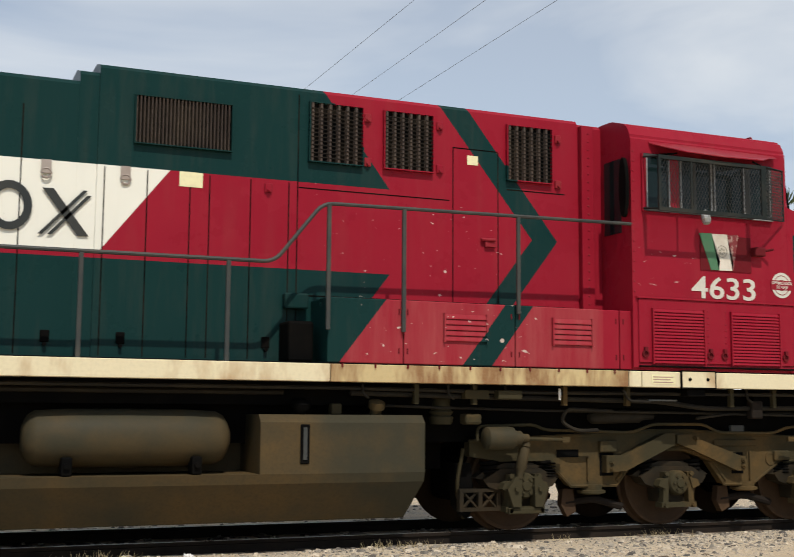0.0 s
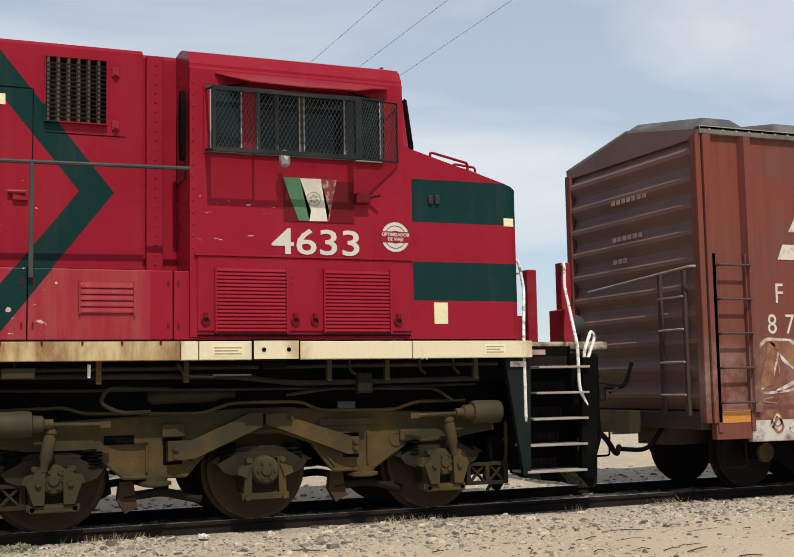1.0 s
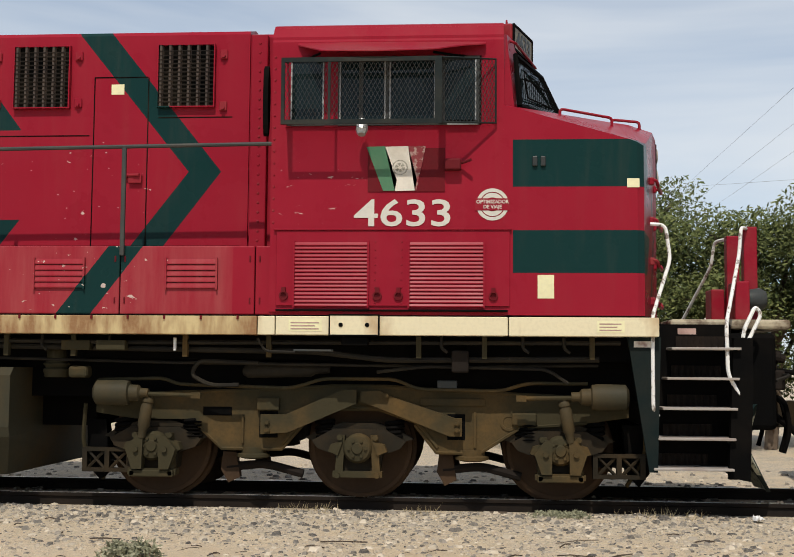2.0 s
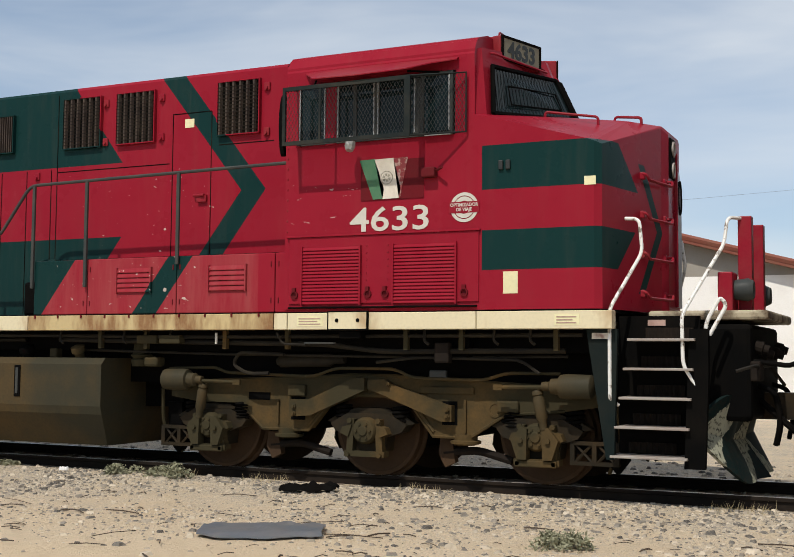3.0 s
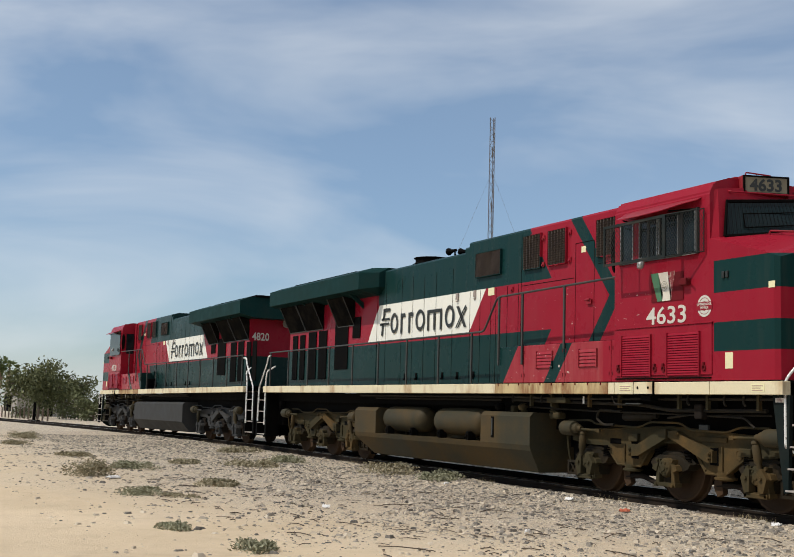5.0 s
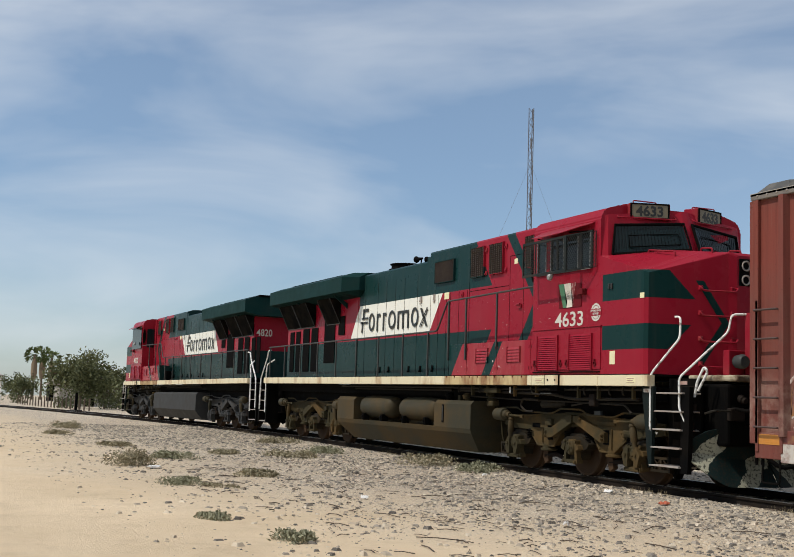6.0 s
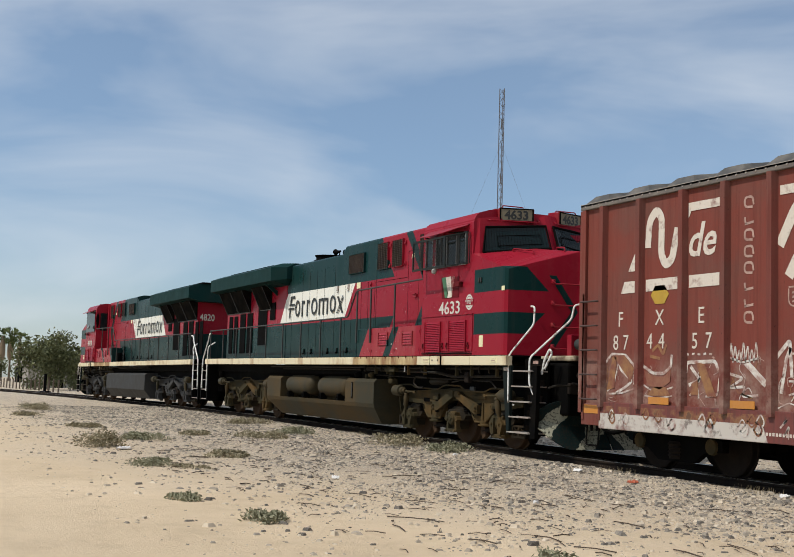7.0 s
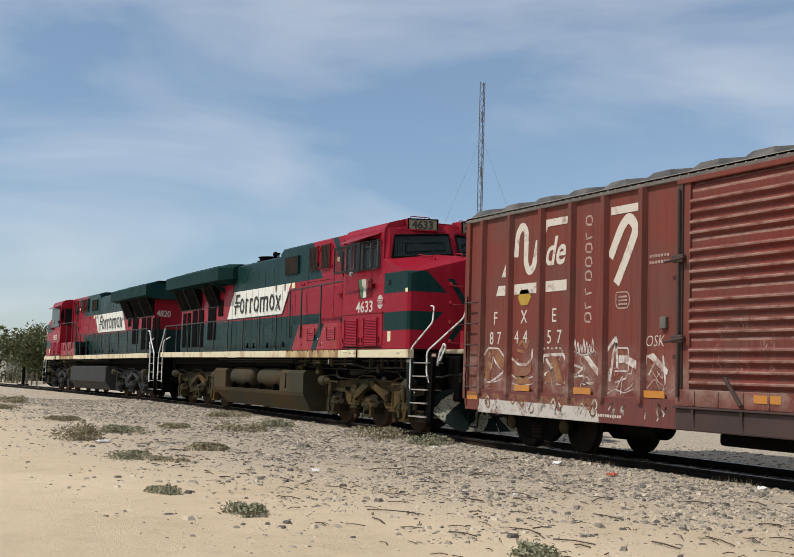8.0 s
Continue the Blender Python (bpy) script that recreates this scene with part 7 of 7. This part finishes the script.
def mast():
    A = holder("lattice_mast", "thin guyed lattice radio mast in grey steel", "mast")
    A.location = (-92, 40, ground_z(-92, 40))
    H, r = 29.2, 0.26
    legs = [(r * math.cos(a), r * math.sin(a)) for a in (0.3, 0.3 + 2.094, 0.3 + 4.189)]
    for x, y in legs:
        part("leg", rod(bmesh.new(), (x, y, 0), (x, y, H), 0.035, 6), "mast_steel", A)
    bm = bmesh.new()
    n = 44
    for k in range(n):
        z0, z1 = H * k / n, H * (k + 1) / n
        for i in range(3):
            a, b_ = legs[i], legs[(i + 1) % 3]
            if k % 2:
                a, b_ = b_, a
            rod(bm, (*a, z0), (*b_, z1), 0.018, 4)
    tagged(part("lacing", bm, "mast_steel", A), kind="stuff")
    for z in (6.0, 13.5, 20.5, 25.6):
        bm = rod(bmesh.new(), (0, 0, z), (1.0, -0.6, z + 0.15), 0.04, 5)
        rod(bm, (1.0, -0.6, z - 0.5), (1.0, -0.6, z + 0.5), 0.04, 5)
        part("aerial", bm, "mast_steel", A)
    for k, (dx, dy) in enumerate(((9, 5), (-9, 6), (1, -11))):
        for z in (14.0, 24.0):
            part("guy_wire", rod(bmesh.new(), (0, 0, z), (dx, dy, 0.0), 0.008, 4), "mast_steel", A)


mast()


def pole(x, y, height, lamp=False):
    P = holder("utility_pole", "slender cement lamp pole with a curved arm" if lamp else "weathered utility pole with a crossarm", "utility pole", "utility poles")
    P.location = (x, y, ground_z(x, y))
    part("shaft", lathe(bmesh.new(), (0, 0, -0.3), (0, 0, 1), [(0, 0.14), (height + 0.3, 0.09)], 10), "cement", P)
    if not lamp:
        part("crossarm", slab(-1.3, 1.3, -0.05, 0.05, height - 0.35, height - 0.25, 0.01), "bark", P)
    for k in (0.0,) if lamp else (-1.2, 0.0, 1.2):
        part("insulator", lathe(bmesh.new(), (k, 0, height - 0.25), (0, 0, 1), [(0, 0.05), (0.06, 0.07), (0.1, 0.03)], 8), "mast_steel", P)
    if lamp:
        part("lamp_arm", tube(bmesh.new(), soft([(0, 0, height - 0.5), (-0.5, -0.1, height + 0.1), (-0.9, -0.2, height + 0.5)], 0.2), 0.03, 6), "mast_steel", P)
        part("lamp_head", slab(-1.25, -0.85, -0.3, -0.12, height + 0.48, height + 0.6, 0.04), "mast_steel", P)


pole(13.2, 20, 7.4, True)
pole(9.4, 92, 9.2)
pole(9.4, -40, 9.2)


def wire(a, b, sag, name="power_line"):
    pts = [tuple(Vector(a).lerp(Vector(b), t) - Vector((0, 0, 4 * sag * t * (1 - t)))) for t in np.linspace(0, 1, 25)]
    tagged(part(name, tube(bmesh.new(), pts, 0.004, 4), "wire", None), "thin black overhead power line", "wire", "power lines")


for k in (-1.2, 0.0, 1.2):
    wire((9.4 + k, -40, 9.2), (9.4 + k, 92, 9.2), 0.35)
wire((-40, 30, 7.0), (13.2, 20, 7.0), 0.6)


def house():
    Hs = holder("house", "low whitewashed house with a red tiled gable roof", "house")
    x0, x1, y0, y1, ez, rz = -14.8, -3.4, 18.0, 26.0, 3.7, 5.25
    cx = (x0 + x1) / 2
    part("wall", slab(x0, x1, y0, y0 + 0.2, -0.3, 3.55), "plaster", Hs)
    part("wall", slab(x0, x1, y1 - 0.2, y1, -0.3, 3.55), "plaster", Hs)
    part("wall", slab(x0, x0 + 0.2, y0 + 0.2, y1 - 0.2, -0.3, 3.7), "plaster", Hs)
    part("wall", slab(x1 - 0.2, x1, y0 + 0.2, y1 - 0.2, -0.3, 3.7), "plaster", Hs)
    for y in (y0 + 0.01, y1 - 0.2):
        part("gable", prism_xz(bmesh.new(), [(x0, 3.55), (x1, 3.55), (x1, ez), (cx, rz), (x0, ez)], y, y + 0.19), "cement", Hs, "bare cement gable")
    for a, b_ in ((x0 - 0.4, cx), (x1 + 0.4, cx)):
        za = ez - 0.11
        bm = prism_xz(bmesh.new(), [(a, za), (b_, rz), (b_, rz + 0.14), (a, za + 0.14)], y0 - 0.35, y1 + 0.35)
        part("roof", bm, "rooftile", Hs)
        bm = bmesh.new()
        for k in range(28):
            yy = y0 - 0.3 + k * 0.3
            tube(bm, [(a, yy, za + 0.15), (b_, yy, rz + 0.15)], 0.09, 6)
        tagged(part("tile_row", bm, "rooftile", Hs), kind="stuff")
    rng = random.Random(3)
    for i in range(26):
        x, z = x0 + 2.2 + (i % 13) * 0.5, rng.uniform(1.0, 2.6)
        bm = tube(bmesh.new(), [(x, y0 - 0.004, z), (x + rng.uniform(-0.2, 0.2), y0 - 0.004, z + rng.uniform(-0.5, 0.5)), (x + rng.uniform(-0.3, 0.3), y0 - 0.004, z + rng.uniform(-0.4, 0.4))], 0.02, 4)
        part("spray_stroke", bm, "black", Hs)


house()


def shed(x, y, w, d, h, mat_, name, label):
    S = holder(name, label, name.replace("_", " ").split()[-1])
    z = ground_z(x, y)
    part("wall", slab(x - w / 2, x + w / 2, y - d / 2, y + d / 2, z - 0.3, z + h), mat_, S)
    part("roof", prism_xz(bmesh.new(), [(x - w / 2 - 0.4, z + h), (x + w / 2 + 0.4, z + h), (x + w / 2 + 0.4, z + h + 0.25), (x - w / 2 - 0.4, z + h + 0.6)], y - d / 2 - 0.4, y + d / 2 + 0.4), "cement", S)
    part("door", slab(x + w / 2, x + w / 2 + 0.05, y - 0.5, y + 0.5, z, z + 2.0), "black", S)


shed(-255, 21, 6, 8, 3.4, "black", "timber_hut", "dark open timber hut beside the line")
shed(-140, 8, 5, 7, 2.6, "cement", "small_shed", "low grey-white shed behind scrub")
shed(-330, 6, 12, 14, 6.0, "plaster", "warehouse", "distant white-walled flat warehouse")


def thatched_hut():
    """A block hut under a shaggy palm-thatch roof."""
    T = holder("thatched_hut", "grey block hut with a shaggy palm-thatch roof", "hut")
    x0, x1, y0, y1, ez, rz = -20.4, -15.0, 18.4, 23.6, 5.2, 6.75
    part("wall", slab(x0 + 0.4, x1 - 0.4, y0 + 0.4, y1 - 0.4, -0.3, ez + 0.2), "cement", T)
    bm = bmesh.new()
    hull(bm, [[(x0, y0, ez), (x1, y0, ez), (x1, y1, ez), (x0, y1, ez)], [(x0, y0, ez + 0.25), (x1, y0, ez + 0.25), (x1, y1, ez + 0.25), (x0, y1, ez + 0.25)],
              [(x0 + 1.2, 20.6, rz), (x1 - 0.3, 20.6, rz), (x1 - 0.3, 21.4, rz), (x0 + 1.2, 21.4, rz)]])
    part("roof", bm, "thatch", T)
    rng = random.Random(8)
    verts, faces = [], []
    for i in range(2600):
        x, v = rng.uniform(x0, x1), rng.random()
        yy, zz = y0 + (20.6 - y0) * v, ez + 0.25 + (rz - ez - 0.25) * v
        k = len(verts)
        ln = rng.uniform(0.2, 0.45)
        verts += [(x - 0.015, yy, zz + 0.02), (x + 0.015, yy, zz + 0.02), (x + rng.gauss(0, 0.05), yy - ln * 0.75, zz - ln * 0.45 + 0.04)]
        faces.append((k, k + 1, k + 2))
    tagged(leafy("thatch_fringe", "drygrass", T, verts, faces), kind="stuff")
    for i in range(16):
        part("slat", slab(x0 + 0.6 + i * 0.29, x0 + 0.8 + i * 0.29, y0 + 0.33, y0 + 0.39, 2.6, 4.9, 0.01, 1), "bark", T)


thatched_hut()


def fence():
    F = holder("wire_fence", "weathered grey timber fence posts along the line", "fence")
    for i in range(22):
        x = -150 + i * 2.6
        y = 1.2 + 0.02 * i
        z = ground_z(x, y)
        part("post", slab(x - 0.06, x + 0.06, y - 0.06, y + 0.06, z - 0.2, z + 1.0, 0.01, 1), "bark", F)


fence()
bm = slab(-92.1, -91.9, 0.0, 0.2, track_z(-92) - 0.2, track_z(-92) + 1.3, 0.02)
box(bm, -92.4, -91.6, -0.3, 0.5, track_z(-92) - 0.2, track_z(-92) - 0.02)
tagged(part("switch_stand", bm, "black", None), "black iron switch stand beside the track", "switch stand")


# ---- loose things on the ground ----
def low_shrub(x, y, r, seed, h=0.2, material="shrub", label="low dusty green shrub on the sand"):
    rng = random.Random(seed)
    verts, faces = [], []
    n = int(900 * min(1.6, max(0.5, r / 0.35)))
    lobes = [(rng.uniform(-0.75, 0.75) * r, rng.uniform(-0.5, 0.5) * r, rng.uniform(0.35, 0.6) * r) for _ in range(7)]
    for i in range(n):
        lx, ly, lr = rng.choice(lobes)
        a, e = rng.uniform(0, 6.28), rng.uniform(0, 1.5)
        q = lr * rng.uniform(0.5, 1.0)
        c = Vector((lx + q * math.cos(a) * math.cos(e), ly + q * math.sin(a) * math.cos(e), q * math.sin(e) * h / 0.2 * 0.75 + 0.01))
        card(verts, faces, c, 0.022 if r < 0.6 else 0.03, rng)
    S = leafy("shrub", material, None, verts, faces)
    S.location = (x, y, ground_z(x, y) - 0.01)
    return tagged(S, label, "shrub", "low shrubs")


def at_ground(x, y):
    return (x, y, ground_z(x, y))


SHRUBS = [(-11.35, -8.9, 0.34, 0.2), (-13.5, -9.25, 0.34, 0.13), (-23.2, -8.5, 0.75, 0.28), (-18.9, -8.4, 0.55, 0.12), (-18.3, -7.9, 0.35, 0.1), (-20.6, -6.6, 0.6, 0.14), (-25.0, -7.2, 0.6, 0.16), (-25.5, -4.2, 0.8, 0.14), (-27.5, -5.4, 0.6, 0.12), (-27.8, -2.6, 0.7, 0.16), (-33, -2.2, 0.8, 0.16), (-23.2, -1.9, 0.8, 0.2), (-21.0, -1.75, 0.6, 0.2), (-38, -8.0, 0.7, 0.14), (-44, -7.0, 0.8, 0.2), (-47, -6.6, 0.6, 0.15), (-31, -7.4, 0.6, 0.12), (-8.1, -7.5, 0.34, 0.2), (-9.1, -1.35, 0.3, 0.2), (-8.45, -1.3, 0.36, 0.2), (-2.8, -3.7, 0.34, 0.22), (-11.2, -1.2, 0.2, 0.16), (0.75, -1.25, 0.28, 0.1)]
for i, (x, y, r, h) in enumerate(SHRUBS):
    if x < -15 and y > -9:
        low_shrub(x, y, r, 200 + i, h * 0.8, "dryshrub" if i % 3 else "shrub", "low parched olive shrub on the gravel")
    else:
        low_shrub(x, y, r, 200 + i, h)


def pebbles():
    """Ballast stones and pebbles, thick by the track and thin on the sandy road."""
    rng = random.Random(17)
    verts, faces = [], []
    def stone(x, y, s_):
        k = len(verts)
        z = ground_z(x, y)
        c, sn = math.cos(rng.uniform(0, 6.28)), math.sin(rng.uniform(0, 6.28))
        a = rng.uniform(0, 6.28)
        ca, sa = math.cos(a), math.sin(a)
        hx, hy, hz = s_ * rng.uniform(0.7, 1.4), s_ * rng.uniform(0.6, 1.0), s_ * rng.uniform(0.35, 0.8)
        for px, py, pz in ((-1, -0.7, -0.2), (0.9, -1, -0.2), (1, 0.8, -0.2), (-0.8, 1, -0.2), (-0.6, -0.4, 0.9), (0.55, -0.6, 1.0), (0.5, 0.5, 0.75), (-0.5, 0.6, 1.0)):
            px, py = px * hx * rng.uniform(0.8, 1.2), py * hy * rng.uniform(0.8, 1.2)
            verts.append((x + px * ca - py * sa, y + px * sa + py * ca, z + pz * hz))
        faces.extend([(k, k + 1, k + 5, k + 4), (k + 1, k + 2, k + 6, k + 5), (k + 2, k + 3, k + 7, k + 6), (k + 3, k, k + 4, k + 7), (k + 4, k + 5, k + 6, k + 7)])
    count = 0
    while count < 90000:
        u = rng.random()
        x = 12 - 62 * u ** 0.9
        y = -1.05 - abs(rng.gauss(0, 2.6 if x > -9 else 3.4)) + (track_y(x) if x < -35 else 0)
        if y < -10.5:
            continue
        if noise.noise((x * 0.5, y * 0.8, 1.0)) < -0.12 and rng.random() < 0.75:
            continue
        if x > -9 and y < -2.2 and rng.random() < 0.45:
            continue
        stone(x, y, min(0.055, 0.006 + rng.expovariate(1 / (0.0072 if x > -9 else 0.0092))))
        count += 1
    for i in range(6000):
        x = 14 - 60 * rng.random()
        y = rng.uniform(-0.66, 0.66) if rng.random() < 0.5 else rng.uniform(0.9, 5)
        stone(x, y, rng.uniform(0.015, 0.05))
    me = bpy.data.meshes.new("gravel")
    me.from_pydata(verts, [], faces)
    me.materials.append(M["stone"])
    tagged(new("gravel", me), "grey and brown ballast stones strewn on sand", "gravel", kind="stuff")


def stone_material():
    m, nt, b = nodes_of("ballast_stone")
    geo = nt.nodes.new("ShaderNodeNewGeometry")
    r = nt.nodes.new("ShaderNodeValToRGB")
    el = r.color_ramp.elements
    el[0].color, el[1].color = (0.040, 0.038, 0.037, 1), (0.58, 0.50, 0.39, 1)
    for pos, col in ((0.22, (0.13, 0.120, 0.106, 1)), (0.5, (0.27, 0.24, 0.195, 1)), (0.8, (0.44, 0.375, 0.285, 1))):
        e = el.new(pos)
        e.color = col
    nt.links.new(geo.outputs["Random Per Island"], r.inputs["Fac"])
    f = add_noise(nt, 60, 3, 0.6)
    nt.links.new(mix(nt, ramp(nt, f, 0.4, 0.7, 0, 0.3), r.outputs["Color"], (0.40, 0.33, 0.24)), b.inputs["Base Color"])
    b.inputs["Roughness"].default_value = 0.9
    return m


M["stone"] = stone_material()
pebbles()


def twigs():
    rng = random.Random(23)
    verts, faces = [], []
    bm = bmesh.new()
    for i in range(900):
        x = 10 - 36 * rng.random()
        y = -2.0 - 6.5 * rng.random() ** 0.8
        ln, a = 0.06 + min(0.6, rng.expovariate(1 / 0.14)), rng.gauss(0, 0.5)
        p = Vector(at_ground(x, y)) + Vector((0, 0, 0.012))
        q = Vector((x + ln * math.cos(a), y + ln * math.sin(a), 0))
        q.z = ground_z(q.x, q.y) + rng.uniform(0.008, 0.03)
        mid = p.lerp(q, 0.5) + Vector((0, rng.uniform(-0.03, 0.03), 0.01))
        tube(bm, [tuple(p), tuple(mid), tuple(q)], rng.uniform(0.003, 0.008), 4)
    tagged(part("twigs", bm, "twig", None), "dry brown twigs scattered on the sand", "twigs", kind="stuff")
    # dry tufts along the rail
    for i in range(5200):
        x = 12 - 60 * rng.random()
        if noise.noise((x * 0.9, 2.0, 0.0)) < 0.12:
            continue
        y = track_y(x) - 1.0 - abs(rng.gauss(0, 0.28))
        z = ground_z(x, y)
        hgt = rng.uniform(0.02, 0.11)
        k = len(verts)
        dx, dy = rng.gauss(0, 0.04), rng.gauss(0, 0.04)
        verts += [(x - 0.004, y, z - 0.01), (x + 0.004, y, z - 0.01), (x + dx, y + dy, z + hgt)]
        faces.append((k, k + 1, k + 2))
    ob = leafy("dry_grass", "drygrass", None, verts, faces)
    tagged(ob, "dry grass blades beside the rail", "grass", kind="stuff")


twigs()


def sheet(name, label, x, y, length, width, turn, material, seed, crumple=0.03):
    rng = random.Random(seed)
    bm = bmesh.new()
    nx, ny = 22, 9
    top = [[None] * (ny + 1) for _ in range(nx + 1)]
    low = [[None] * (ny + 1) for _ in range(nx + 1)]
    ca, sa = math.cos(radians(turn)), math.sin(radians(turn))
    for i in range(nx + 1):
        for j in range(ny + 1):
            u, v = i / nx - 0.5, j / ny - 0.5
            wv = width * (1 - 0.35 * abs(u) + 0.25 * noise.noise((u * 5, seed, 0)))
            px, py = u * length + 0.1 * length * noise.noise((v * 3, seed, 4)), v * wv
            X_, Y_ = x + px * ca - py * sa, y + px * sa + py * ca
            z = ground_z(X_, Y_) + 0.012 + crumple * (1 + noise.noise((u * 7, v * 7, seed))) * (1 if abs(v) < 0.4 else 0.3)
            top[i][j] = bm.verts.new((X_, Y_, z + 0.008))
            low[i][j] = bm.verts.new((X_, Y_, z))
    for i in range(nx):
        for j in range(ny):
            bm.faces.new((top[i][j], top[i + 1][j], top[i + 1][j + 1], top[i][j + 1]))
            bm.faces.new((low[i][j], low[i][j + 1], low[i + 1][j + 1], low[i + 1][j]))
    rim = [(i, 0) for i in range(nx)] + [(nx, j) for j in range(ny)] + [(i, ny) for i in range(nx, 0, -1)] + [(0, j) for j in range(ny, 0, -1)]
    for (a, b_), (c, d) in zip(rim, rim[1:] + rim[:1]):
        bm.faces.new((low[a][b_], low[c][d], top[c][d], top[a][b_]))
    return tagged(part(name, bm, material, None, smooth=True), label, name.replace("_", " "))


sheet("rubber_sheet", "torn grey rubber sheet lying on the sand", -5.3, -4.3, 1.05, 0.8, 25, "tarp", 3)
sheet("torn_mudguard", "torn black plastic scrap beside the rail", -6.3, -1.75, 0.62, 0.2, 24, "black", 5, 0.06)
for i, (x, y, r, mt) in enumerate(((-11.9, -1.5, 0.06, "litter"), (-10.0, -1.45, 0.05, "litter"), (-14.3, -2.2, 0.07, "redlitter"), (-22.1, -8.2, 0.12, "litter"),
                                   (-20.0, -2.2, 0.07, "litter"), (-16.2, -1.9, 0.06, "litter"), (-15.8, -6.4, 0.05, "litter"), (2.6, -1.5, 0.06, "litter"), (-12.2, -5.2, 0.05, "litter"))):
    sheet("litter_scrap", "crumpled scrap of litter on the sand", x, y, r * 2.2, r * 1.4, 40 * i, mt, 30 + i, 0.03)



# ---- what moves: the train rolls away to the left ----
RUN = [(0.0, 8.614), (0.2, 7.464), (0.5, 5.818), (1.0, 3.316), (1.5, 1.016), (2.0, -1.279), (2.2, -2.204), (3.3, -7.264), (3.5, -8.144), (4.0, -10.273), (4.5, -12.437), (5.0, -14.617), (5.2, -15.438), (6.5, -20.358), (7.0, -22.118), (7.5, -23.818), (8.0, -25.487)]


def run_at(t):
    for (a, u), (b, v) in zip(RUN, RUN[1:]):
        if t <= b:
            return u + (v - u) * (t - a) / (b - a)
    return RUN[-1][1]


def on_track(x0, x1, t):
    """A vehicle's pose from the places of its two bogies, x0 being the one at its own origin."""
    a, b = along(x0 + run_at(t)), along(x1 + run_at(t))
    d = (a - b).normalized()
    m = Matrix((d, Vector((0, 0, 1)).cross(d).normalized(), d.cross(Vector((0, 0, 1)).cross(d).normalized()))).transposed().to_4x4()
    m.translation = a
    return m


LEAD_AT = -38.9
STEPS = [i * 4 / 30 for i in range(61)]


def motions():
    walk(loco, [(t, on_track(0, REAR_BOGIE, t)) for t, _ in RUN])
    walk(lead, [(t, on_track(LEAD_AT, LEAD_AT - REAR_BOGIE, t)) for t, _ in RUN])
    if BOX_CAR:
        walk(BOX_CAR, [(t, on_track(0.0 + 7.4, 7.4 + 12.2, t) @ pose(0, 0, 0, 0, 0, 180) @ Matrix.Translation((-7.4, 0, 0))) for t, _ in RUN])
    for w, x, r in ROLLING:
        sign = -1 if w.parent is lead else 1
        walk(w, [(t, pose(x, 0, r) @ Matrix.Rotation(sign * (run_at(t)) / r, 4, "Y")) for t in STEPS])


motions()
